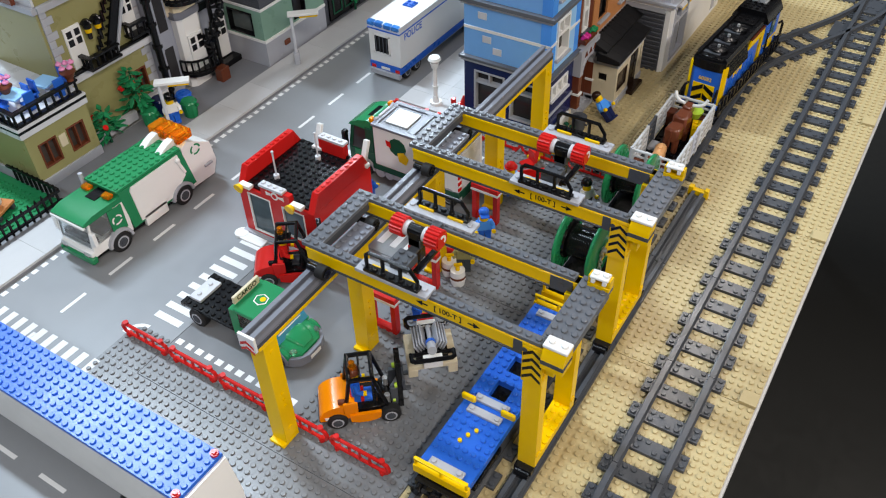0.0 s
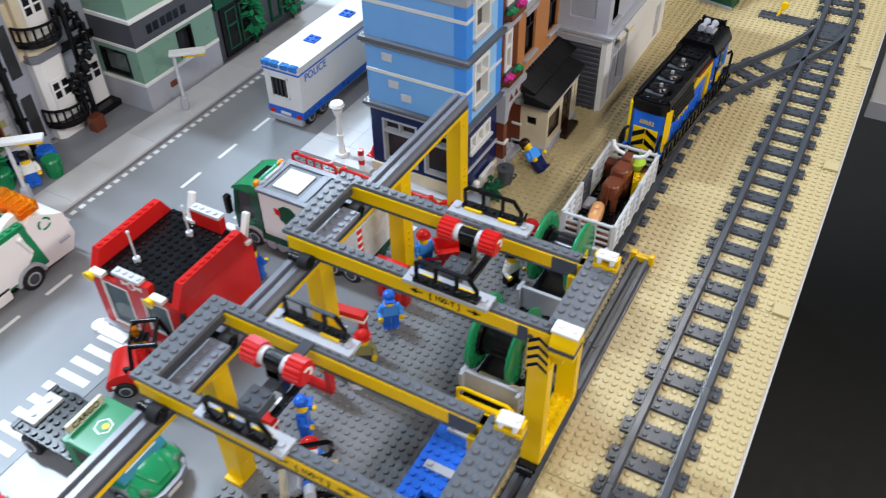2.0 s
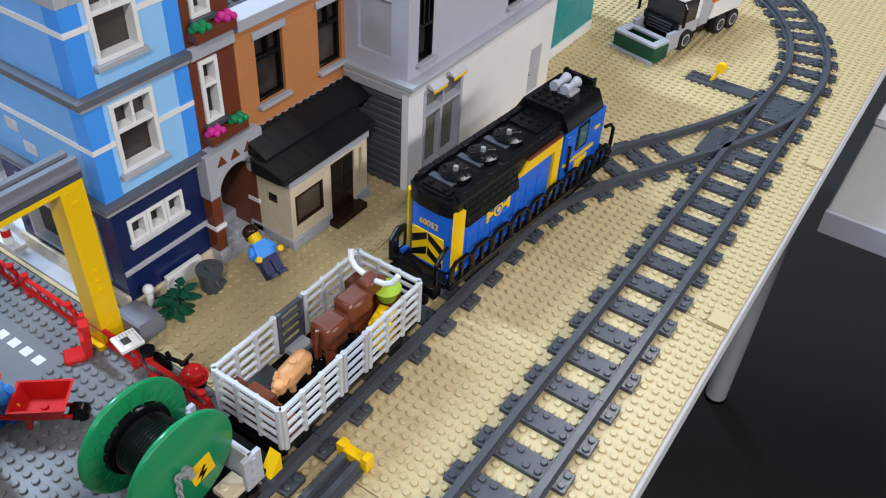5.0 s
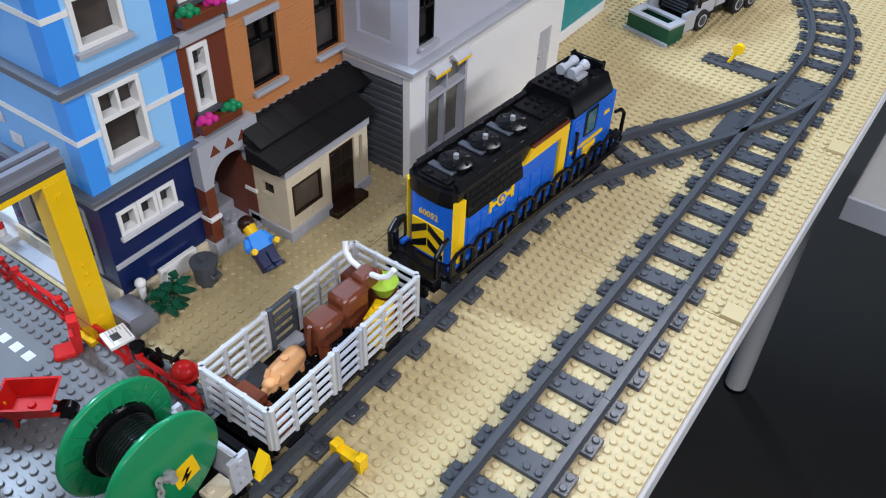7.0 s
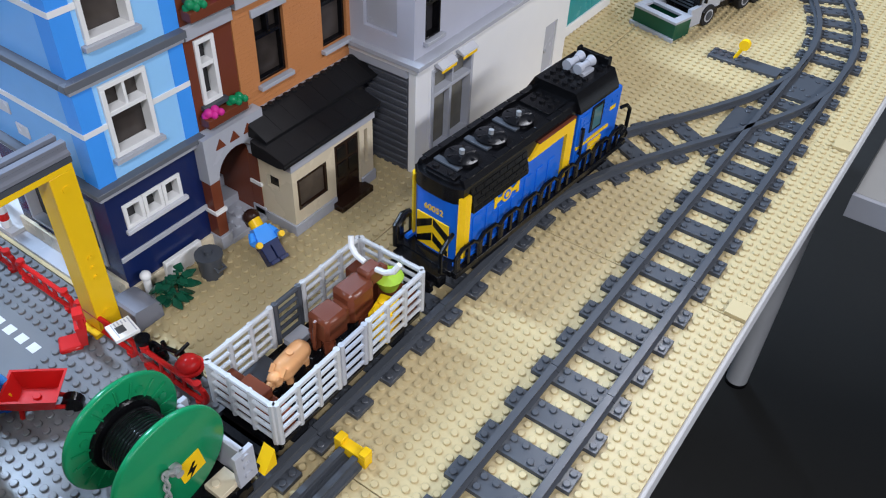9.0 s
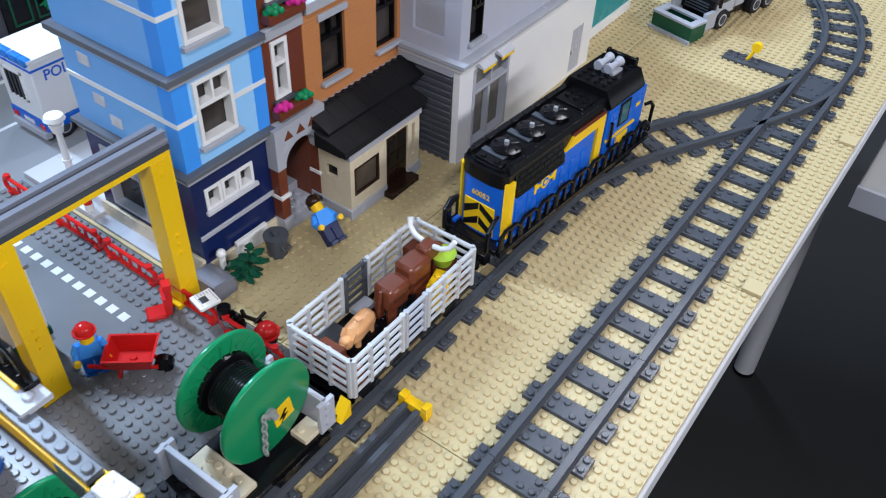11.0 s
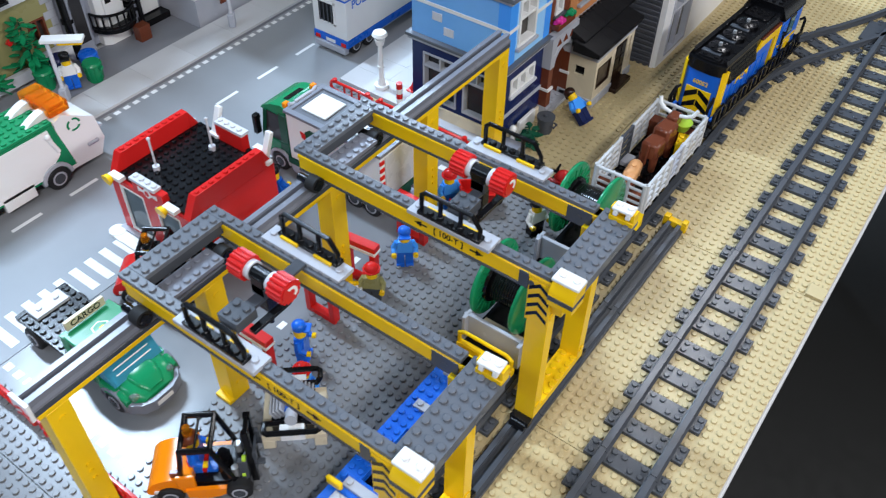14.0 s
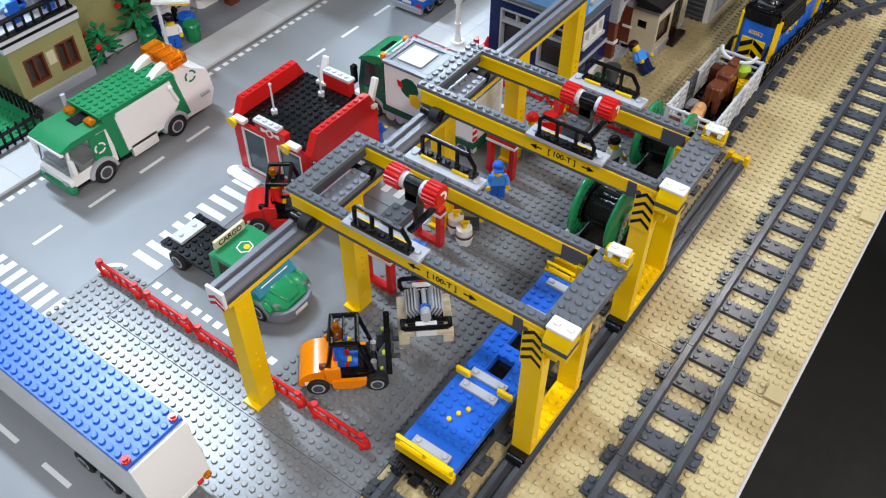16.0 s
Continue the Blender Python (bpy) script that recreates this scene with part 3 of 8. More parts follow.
# ---- houses behind the railway ----
def window(parent, axis, face, a0, z0, a1, z1, frame_mat, glass, cols=2, rows=2, split=0.5, w=0.35, out=0.15, sill=None, depth=0.9):
    """A framed window let into a wall that faces +x ("x") or -y ("y"), with bars and a pane."""
    win = part("window", box_on(axis, face, a0, z0, a1, z1, -depth, -depth + 0.05), glass, parent, "")
    fr = Mesh()
    for p in ((a0, z0, a1, z0 + w), (a0, z1 - w, a1, z1), (a0, z0 + w, a0 + w, z1 - w), (a1 - w, z0 + w, a1, z1 - w)):
        box_on(axis, face, *p, -depth + 0.05, out, fr)
    for c in range(1, cols):
        x = a0 + (a1 - a0) * c / cols
        box_on(axis, face, x - 0.13, z0 + w if rows < 2 else z0 + (z1 - z0) * split, x + 0.13, z1 - w, -depth + 0.05, out * 0.5, fr)
    if rows > 1:
        zz = z0 + (z1 - z0) * split
        box_on(axis, face, a0 + w, zz - 0.2, a1 - w, zz + 0.2, -depth + 0.05, out * 0.8, fr)
    part("window_frame", fr, frame_mat, win)
    if sill:
        part("window_sill", box_on(axis, face, a0 - 0.3, z0 - 0.4, a1 + 0.3, z0, -0.05, 0.55), sill, win)
    return win


def box_on(axis, face, a0, z0, a1, z1, d0, d1, m=None, c=0.03):
    m = m or Mesh()
    if axis == "x":
        return m.box(face + d0, a0, z0, face + d1, a1, z1, c)
    return m.box(a0, face - d1, z0, a1, face - d0, z1, c)


def wall_with_holes(axis, face, a0, z0, a1, z1, holes, thick=1.0):
    """One wall slab with rectangular openings that go right through it."""
    us = sorted({a0, a1, *[h[0] for h in holes], *[h[2] for h in holes]})
    zs = sorted({z0, z1, *[h[1] for h in holes], *[h[3] for h in holes]})
    nu, nz = len(us) - 1, len(zs) - 1

    def full(i, j):
        if not (0 <= i < nu and 0 <= j < nz):
            return False
        cu, cz = (us[i] + us[i + 1]) / 2, (zs[j] + zs[j + 1]) / 2
        return not any(h[0] < cu < h[2] and h[1] < cz < h[3] for h in holes)

    v, f, ids = [], [], {}

    def vid(i, j, k):
        if (i, j, k) not in ids:
            ids[i, j, k] = len(v)
            d = face if axis == "x" else -face
            d -= thick * k
            v.append((d, us[i], zs[j]) if axis == "x" else (us[i], -d, zs[j]))
        return ids[i, j, k]

    for i in range(nu):
        for j in range(nz):
            if not full(i, j):
                continue
            f.append((vid(i, j, 0), vid(i + 1, j, 0), vid(i + 1, j + 1, 0), vid(i, j + 1, 0)))
            f.append((vid(i, j + 1, 1), vid(i + 1, j + 1, 1), vid(i + 1, j, 1), vid(i, j, 1)))
            for di, dj, p, q in ((0, -1, (i, j), (i + 1, j)), (1, 0, (i + 1, j), (i + 1, j + 1)), (0, 1, (i + 1, j + 1), (i, j + 1)), (-1, 0, (i, j + 1), (i, j))):
                if not full(i + di, j + dj):
                    f.append((vid(*q, 0), vid(*p, 0), vid(*p, 1), vid(*q, 1)))
    return Mesh().add(v, f)


DARKGLASS = plastic("dark_window_glass", (0.03, 0.028, 0.03), 0.08, 0.3, 0)
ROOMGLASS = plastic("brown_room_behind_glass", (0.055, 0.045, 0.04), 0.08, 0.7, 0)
# masonry grey, its base darkened for shade on the grey house's side wall
BRICKGREY = plastic("dark_grey_masonry_plastic", (0.075, 0.08, 0.095), 0.4)
BRICKNOUGAT = plastic("nougat_masonry_plastic", (0.56, 0.225, 0.08), 0.4)
for mm in (BRICKGREY, BRICKNOUGAT):  # masonry-profile bricks: shallow relief of courses
    t = mm.node_tree
    bt = t.nodes.new("ShaderNodeTexBrick")
    bt.inputs["Scale"].default_value = 1.0
    bt.inputs["Brick Width"].default_value, bt.inputs["Row Height"].default_value = 0.008, 0.0032
    bt.inputs["Mortar Size"].default_value = 0.0004
    sp, cb, ad = t.nodes.new("ShaderNodeSeparateXYZ"), t.nodes.new("ShaderNodeCombineXYZ"), t.nodes.new("ShaderNodeMath")
    co = t.nodes.new("ShaderNodeTexCoord")
    t.links.new(co.outputs["Object"], sp.inputs[0])
    t.links.new(sp.outputs[0], ad.inputs[0])
    t.links.new(sp.outputs[1], ad.inputs[1])
    t.links.new(ad.outputs[0], cb.inputs[0])
    t.links.new(sp.outputs[2], cb.inputs[1])
    t.links.new(cb.outputs[0], bt.inputs["Vector"])
    bp = t.nodes.new("ShaderNodeBump")
    bp.inputs["Strength"].default_value, bp.inputs["Distance"].default_value, bp.invert = 0.9, 0.0006, True
    t.links.new(bt.outputs["Fac"], bp.inputs["Height"])
    t.links.new(bp.outputs[0], t.nodes["Principled BSDF"].inputs["Normal"])

FX, FY = -35.5, 34.1  # the corner of the blue house

blue = thing("corner_house", "blue corner house with white windows and grey ledges", "house")


part("ground_wall", wall_with_holes("x", FX, FY + 1, 0, 44.0, 11.0, [(35.4, 7.0, 41.2, 9.4)]), NAVY, blue)
part("ground_wall", wall_with_holes("y", FY, -50, 0, FX, 11.0, [(-48.2, 2.6, -42.8, 9.6), (-41.8, 2.6, -37.6, 9.6)]), NAVY, blue)
part("plinth", B(-50.2, FY - 0.35, 0, FX + 0.1, FY, 2.0).box(FX, FY - 0.35, 0, FX + 0.3, 43.6, 1.3), CREAM, blue)
part("white_plinth", B(FX + 0.3, 37.5, 0, FX + 0.75, 41.5, 2.0), WHITE, blue)
part("string_course", B(FX, FY, 4.2, FX + 0.2, 44, 4.7), LBG, blue)
for c in range(3):
    window(blue, "x", FX, 35.4 + 1.95 * c, 7.0, 37.3 + 1.95 * c, 9.4, WHITE, DARKGLASS, 1, 1)
part("window_sill", B(FX, 35.2, 6.6, FX + 0.4, 41.5, 7.0), VLG, blue)
for a0, a1 in ((-48.2, -42.8), (-41.8, -37.6)):
    window(blue, "y", FY, a0, 2.6, a1, 9.6, LBG, DARKGLASS, 2, 2, 0.72, 0.28)
    part("red_display", B(a0 + 0.5, FY + 0.95, 3.2, a1 - 0.5, FY + 1.2, 6.4), REDBROWN, blue)
part("ledge", B(-50.4, FY - 0.5, 11.0, FX + 0.5, 44, 11.5), LBG, blue)
part("ledge", B(-50.6, FY - 0.8, 11.5, FX + 0.8, 44, 11.95), LITGREY, blue)


def blue_storey(z, h, ledge=True):
    hole = (36.1, z + 1.8, 40.2, z + 8.0)
    ws = wall_with_holes("x", FX, FY + 1.6, z, 42.6, z + h, [(*hole[:3], min(hole[3], z + h))])
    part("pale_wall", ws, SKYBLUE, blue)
    # this side is coloured paler for its sheen
    part("pale_wall", wall_with_holes("y", FY, -50, z, FX - 1.6, z + h, []), SHEENBLUE, blue)
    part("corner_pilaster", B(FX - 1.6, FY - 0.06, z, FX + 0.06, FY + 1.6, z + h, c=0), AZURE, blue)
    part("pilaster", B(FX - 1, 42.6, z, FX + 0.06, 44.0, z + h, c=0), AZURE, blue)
    part("white_band", B(FX, FY - 0.1, z + 4.5, FX + 0.12, hole[0], z + 4.95, c=0), WHITE, blue)
    part("white_band", B(FX, hole[2], z + 4.5, FX + 0.12, 44, z + 4.95, c=0), WHITE, blue)
    part("white_band", B(-50, FY - 0.12, z + 4.5, FX, FY, z + 4.95, c=0), WHITE, blue)
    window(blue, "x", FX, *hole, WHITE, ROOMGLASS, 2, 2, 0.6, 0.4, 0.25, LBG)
    if ledge:
        part("ledge", B(-50.4, FY - 0.4, z + h, FX + 0.4, 44, z + h + 0.5), LBG, blue)
        part("ledge", B(-50.6, FY - 0.8, z + h + 0.5, FX + 0.8, 44, z + h + 1.1), LITGREY, blue)


blue_storey(11.95, 8.4)
blue_storey(21.45, 6.6, False)
part("upper_wall", wall_with_holes("x", FX + 0.1, FY + 1.0, 28.05, 44.0, 31.4, [(36.1, 28.05, 40.2, 29.45)]), LBG, blue)
part("upper_wall", B(-50.2, FY - 0.16, 28.05, FX + 0.1, FY + 1.0, 31.4), LBG, blue)
part("roof_plate", B(-49.4, FY + 0.8, 31.4, FX - 0.8, 44, 32.2), DBG, blue)
for x, z in ((-46.8, 18.9), (-46.0, 15.2), (-44.2, 13.6)):
    part("pale_tile", B(x - 0.75, FY - 0.14, z - 0.5, x + 0.75, FY, z + 0.6), VLG, blue)
part("house_body", B(-49.9, FY + 1.0, 0, FX - 1.0, 43.9, 30.8, c=0), DBG, blue)

# brown bay with flower boxes and the archway below
bay = thing("brown_bay", "reddish brown house bay with narrow white windows and flower boxes", "house")
for z in (11.95, 21.45):
    hole = (44.9, z + 2.2, 46.9, z + 8.0)
    part("bay_wall", wall_with_holes("x", FX + 0.1, 44.02, z, 48.9, z + 8.4, [hole], 0.9), REDBROWN, bay)
    window(bay, "x", FX + 0.1, *hole, WHITE, DARKGLASS, 1, 2, 0.6, 0.4, 0.2, DBG)
    part("ledge", B(FX - 1, 44.02, z + 8.4, FX + 0.5, 48.9, z + 9.5), LBG, bay)
    fb = part("flower_box", B(FX + 0.1, 44.2, z + 0.6, FX + 1.3, 48.6, z + 1.4), REDBROWN, bay)
    for k, y in enumerate((44.7, 45.4, 47.4, 48.1)):
        part("flower" if k < 2 else "leaf", Mesh().ball((FX + 0.8, y, z + 1.8), 0.42, 8, 5).ball((FX + 1.15, y + 0.3, z + 1.6), 0.34, 8, 5).ball((FX + 0.6, y - 0.2, z + 1.55), 0.34, 8, 5), MAGENTA if (k < 2) == (z < 15) else GREEN, fb)
part("bay_body", B(-49, 44.02, 11.95, FX - 0.85, 48.9, 31, c=0), DBG, bay)
arch = Mesh()
n = 12
prof = [(43.2, 7.4), (43.2, 11.9), (50.0, 11.9), (50.0, 7.4)] + [(46.6 + 2.3 * math.cos(math.pi * k / n), 7.4 + 2.3 * math.sin(math.pi * k / n)) for k in range(n + 1)]
arch.prism(prof, "x", FX - 0.5, FX + 1.3)
part("arch", arch, LBG, bay)
for y in (43.3, 48.8):
    part("column", B(FX + 0.0, y, 1.4, FX + 1.2, y + 1.1, 3.9), REDBROWN, bay)
    part("column_band", B(FX - 0.1, y - 0.1, 3.9, FX + 1.4, y + 1.2, 4.3), WHITE, bay)
    part("column", B(FX + 0.0, y, 4.3, FX + 1.15, y + 1.1, 7.4), REDBROWN, bay)
    part("passage_wall", B(FX - 5.9, y, 0, FX - 0.01, y + 1.1, 11.9), REDBROWN, bay)
    part("column_base", B(FX - 0.1, y - 0.1, 0, FX + 1.5, y + 1.2, 1.4), LBG, bay)
for y in (44.4, 46.0, 47.6):
    part("wedge", Mesh().prism([(y, 10.4), (y + 1.1, 10.4), (y + 0.55, 11.3)], "x", FX + 1.29, FX + 1.4), REDBROWN, bay)
part("passage_floor", B(FX - 4, 44.4, 0, FX + 1.6, 48.8, 0.6).studs(FX - 2, 44.5, 3, 4, 0.6).box(FX - 4.5, 44.4, 0.6, FX - 2.2, 48.8, 1.6).box(FX - 6, 44.4, 1.6, FX - 4, 48.8, 2.8), LBG, bay)
part("passage_back", B(FX - 7, 43, 0, FX - 6, 50, 11.9), REDBROWN, bay)

# orange house with a flat studded roof
ora = thing("orange_house", "orange masonry house with black windows and grey cornice", "house")
holes = [(51.2, 13.2, 54.7, 19.6), (59.4, 13.2, 62.8, 19.6)]
part("front_wall", wall_with_holes("x", FX + 0.2, 48.92, 11.2, 65.0, 21.2, holes), BRICKNOUGAT, ora)
for h in holes:
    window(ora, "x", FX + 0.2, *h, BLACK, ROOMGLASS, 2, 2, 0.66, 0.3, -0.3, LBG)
    part("lintel", B(FX + 0.2, h[0] - 0.3, h[3], FX + 0.45, h[2] + 0.3, h[3] + 0.7), LBG, ora)
part("string_course", B(FX - 1, 48.95, 10.5, FX + 0.5, 65.0, 11.2), LBG, ora)
part("lower_wall", B(FX - 6, 50.02, 0, FX + 0.15, 65.0, 10.5, c=0), LBG, ora)
part("cornice", B(FX - 1.5, 48.95, 21.2, FX + 0.9, 65.0, 22.2), LBG, ora)
part("flat_roof", Mesh().brick(-50, 49, 21.4, 14, 16, 0.4, 8), DBG, ora)
part("house_body", B(-50, 49, 0, FX - 6.1, 65, 21.4, c=0).box(FX - 6.1, 49, 11, FX - 0.85, 65, 21.3, 0), DBG, ora)

# cream hut with a black sloping roof
hut = thing("hut", "cream hut with black sloping roof, door and brown window", "hut")
hx = -30.2
HUTBROWN = plastic("dark_brown_plastic", (0.024, 0.011, 0.007), 0.22)
holes = [(49.5, 2.6, 53.4, 6.0), (54.6, 0.7, 58.2, 6.9), (58.9, 2.6, 59.4, 6.6)]
part("front_wall", wall_with_holes("x", hx, 48.9, 1.2, 60.2, 7.3, holes), CREAM, hut)
part("side_wall", wall_with_holes("y", 48.9, FX + 0.2, 1.2, hx - 1.0, 7.3, [(-33.4, 4.4, -31.9, 5.8)]), CREAM, hut)
part("side_wall", B(FX + 0.2, 59.2, 1.2, hx - 1.0, 60.2, 7.3), CREAM, hut)
part("dark_room", B(FX + 0.4, 49.3, 1.2, hx - 1.05, 59.1, 7.2, c=0), BLACK, hut)
part("plinth", B(FX + 0.2, 48.7, 0, hx + 0.2, 54.5, 1.2), LBG, hut)
part("plinth", B(hx - 1, 58.3, 0, hx + 0.2, 60.4, 1.2), LBG, hut)
part("beam", B(FX + 0.2, 48.75, 7.3, hx + 0.15, 60.4, 8.5), LBG, hut)
window(hut, "x", hx, *holes[0], HUTBROWN, plastic("brownish_window_glass", (0.11, 0.085, 0.065), 0.08, 0.5, 0), 1, 1, 0.5, 0.25, 0.04, None, 0.3)
door = part("door", B(hx - 0.5, 54.7, 0.7, hx - 0.1, 58.1, 6.85), HUTBROWN, hut, "dark brown panelled door")
for y in (55.0, 56.6):
    for z in (1.1, 3.1, 4.95):
        part("door_panel", B(hx - 0.12, y, z, hx - 0.02, y + 1.2, z + 1.5), BLACK if z > 3 else HUTBROWN, door)
part("doorstep", B(hx - 0.6, 53.9, 0, hx + 1.3, 58.6, 0.7), HUTBROWN, hut)
MATTBLACK = plastic("matt_black_plastic", (0.006, 0.006, 0.007), 0.52)
rf = part("roof", Mesh().prism([(10.1, -33.4), (9.15, -29.5), (8.75, -29.5), (8.52, -30.2), (8.52, -33.4)], "y", 47.5, 60.6), MATTBLACK, hut)
part("eave_lip", B(-29.75, 47.5, 8.6, -29.45, 60.6, 8.98, c=0.05), MATTBLACK, rf)
rf2 = part("upper_roof", Mesh().prism([(11.25, FX + 0.5), (10.15, -32.0), (9.85, -32.0), (9.85, FX + 0.5)], "y", 48.1, 64.6), MATTBLACK, hut)
for k in range(8):  # joints between the sloping roof bricks
    part("slope_brick", Mesh().prism([(11.3, FX + 0.75), (10.2, -32.1), (10.1, -32.1), (11.1, FX + 0.75)], "y", 48.14 + 2.06 * k, 50.17 + 2.06 * k), MATTBLACK, rf2)
for k in range(6):
    part("slope_brick", Mesh().prism([(9.92, -32.3), (9.25, -29.45), (9.12, -29.45), (9.8, -32.3)], "y", 47.55 + 2.18 * k, 49.71 + 2.18 * k), MATTBLACK, rf)
for k in range(16):
    part("roof_stud", Mesh().stud(FX + 0.72, 48.6 + k, 11.2), MATTBLACK, rf2)

# pale grey house with a white ground floor
gx = -27.3
gh = thing("grey_house", "pale grey house with white ground floor and shop window", "house")
part("side_wall", B(-36, 63.3, 0, gx - 0.9, 64.3, 11.0, c=0.02), BRICKGREY, gh)
for k in range(13):
    part("ribbed_course", B(-36, 63.12, 0.3 + 0.82 * k, gx - 1.0, 63.31, 0.78 + 0.82 * k, c=0.06), BRICKGREY, gh)
part("side_band", B(-36, 63.0, 11.0, gx - 0.9, 64.3, 11.9), LBG, gh)
part("corner_pier", B(gx - 0.9, 63.3, 0, gx, 65.4, 11.9), WHITE, gh)
part("front_wall", wall_with_holes("x", gx, 65.4, 0, 94, 11.9, [(65.8, 1.0, 73.0, 11.0), (88.6, 0.3, 91.4, 6.6)], 0.9), WHITE, gh)
window(gh, "x", gx, 65.8, 1.0, 73.0, 11.0, LBG, plastic("grey_shop_glass", (0.20, 0.19, 0.16), 0.1, 0.4, 0), 2, 2, 0.70, 0.4)
part("mullion", B(gx - 0.8, 69.2, 1.4, gx - 0.1, 69.6, 7.8), LBG, gh)
for y in (66.2, 69.8):
    part("awning", Mesh().prism([(11.9, gx), (11.3, gx + 1.0), (11.1, gx + 1.0), (11.3, gx)], "y", y, y + 2.6), VLG, gh, "small pale grey awning")
    part("awning_trim", B(gx + 0.9, y, 10.8, gx + 1.05, y + 2.4, 11.1), YELLOW, gh)
dr = part("door", B(gx - 0.5, 88.7, 0.3, gx - 0.2, 91.3, 6.5), LBG, gh, "grey door")
part("door_handle", Mesh().ball((gx - 0.1, 89.1, 3.2), 0.25), SILVER, dr)
part("ledge", B(-36, 62.9, 11.9, gx + 0.5, 94, 12.5), WHITE, gh)
part("ledge", B(-36, 62.5, 12.5, gx + 0.9, 94, 13.0), LBG, gh)
up = wall_with_holes("x", gx - 0.3, 63.3, 13.0, 94, 27, [(65.0, 14.4, 67.4, 21.5), (82.0, 14.4, 84.4, 21.5)])
part("upper_wall", up, plastic("pale_bluish_grey_plastic", (0.46, 0.47, 0.54), 0.3), gh)
window(gh, "x", gx - 0.3, 65.0, 14.4, 67.4, 21.5, BLACK, DARKGLASS, 3, 2, 0.5, 0.2, 0.0, LBG)
window(gh, "x", gx - 0.3, 82.0, 14.4, 84.4, 21.5, BLACK, DARKGLASS, 3, 2, 0.5, 0.2, 0.0, LBG)
part("upper_side_wall", wall_with_holes("y", 63.3, -36, 13.0, gx - 1.3, 27, [(-33.6, 14.8, -29.6, 20.5)], 0.5), bpy.data.materials["pale_bluish_grey_plastic"], gh)
part("recessed_panel", B(-33.6, 63.75, 14.8, -29.6, 64.0, 20.5), LBG, gh)
part("house_body", B(-50, 65.1, 0, gx - 1.35, 93.9, 26.5, c=0), LBG, gh)

teal = thing("teal_house", "teal house with a white base beyond the white wall", "house")
part("wall", B(-50, 96, 1.5, -30, 112, 16, c=0.05), TEAL, teal)
part("plinth", B(-50, 95.8, 0, -29.8, 112, 1.5), WHITE, teal)
part("corner_strip", B(-31, 95.9, 1.5, -29.9, 97.6, 16), WHITE, teal)

# ---- the train ----
def bogie(parent, y, mat=BLACK):
    b = part("bogie", B(-2.6, y - 3, 1.3, 2.6, y + 3, 2.1).box(-3.0, y - 2.8, 1.1, -2.5, y + 2.8, 1.9).box(2.5, y - 2.8, 1.1, 3.0, y + 2.8, 1.9), mat, parent)
    for s in (-1, 1):
        for d in (-1.8, 1.8):
            part("wheel", Mesh().cyl((s * 2.2, y + d, 1.75), (s * 2.75, y + d, 1.75), 0.95, 18).cyl((s * 2.75, y + d, 1.75), (s * 3.06, y + d, 1.75), 0.5, 12), mat, b)
    return b


def buffers(parent, y, s):
    m = Mesh().box(-2.6, min(y, y + s), 1.5, 2.6, max(y, y + s), 2.4)
    for x in (-1.9, 1.9):
        m.cyl((x, y + s, 1.9), (x, y + s * 1.7, 1.9), 0.35, 12).cyl((x, y + s * 1.7, 1.9), (x, y + s * 1.9, 1.9), 0.65, 14)
    m.box(-0.5, min(y + s, y + 2 * s), 1.4, 0.5, max(y + s, y + 2 * s), 1.9)
    return part("buffer_beam", m, BLACK, parent)


# blue flat wagon
fl = thing("flat_wagon", "blue flat wagon with yellow end rails, standing empty", "railway wagon", -16.3, -27.8, 0)
deck = Mesh()
for (x0, y0, x1, y1) in ((-3, 1, 3, 12), (-3, 12, -1, 14.4), (1, 12, 3, 14.4), (-3, 14.4, 3, 16), (-3, 16, -1, 18.4), (1, 16, 3, 18.4), (-3, 18.4, 3, 27)):
    deck.box(x0, y0, 2.6, x1, y1, 3.5, 0.02)
for i in range(6):
    for j in range(1, 27):
        if not (j in (1, 2, 9, 10, 25) or (i in (2, 3) and j in (12, 13, 16, 17)) or (i in (2, 3) and j in (5, 6))):
            deck.stud(-2.5 + i, j + 0.5, 3.5, 9)
part("deck", deck, BLUE, fl)
part("underframe", B(-2.2, 1, 1.9, 2.2, 27, 2.58), BLACK, fl)
for y in (1.2, 8.9, 10.6, 20.5, 25.2):
    part("grey_strip", B(-2, y, 3.5, 2, y + 0.95, 3.85).stud(-1.5, y + 0.5, 3.85).stud(1.5, y + 0.5, 3.85), LBG, fl)
for x, y in ((-3.2, 9.9), (1.6, 9.9)):
    part("clamp", B(x, y, 3.85, x + 1.7, y + 0.5, 4.75, c=0.15), YELLOW, fl)
for x, y in ((-0.6, 5.3), (-0.2, 6.3), (0.3, 7.2)):
    part("peg", Mesh().cyl((x, y, 3.5), (x, y, 3.75), 0.24, 10), YELLOW, fl)
for y, s in ((0.3, 1), (27.0, -1)):
    er = Mesh().box(-3.2, y, 2.6, 3.2, y + 0.7, 3.7)
    er.tube([(-3.0, y + 0.3, 3.7), (-3.0, y + 0.3, 4.6), (3.0, y + 0.3, 4.6), (3.0, y + 0.3, 3.7)], 0.17).tube([(0, y + 0.3, 3.7), (0, y + 0.3, 4.6)], 0.17)
    part("end_rail", er, YELLOW, fl)
buffers(fl, 0.6, -1)
buffers(fl, 27.4, 1)
bogie(fl, 5)
bogie(fl, 23)


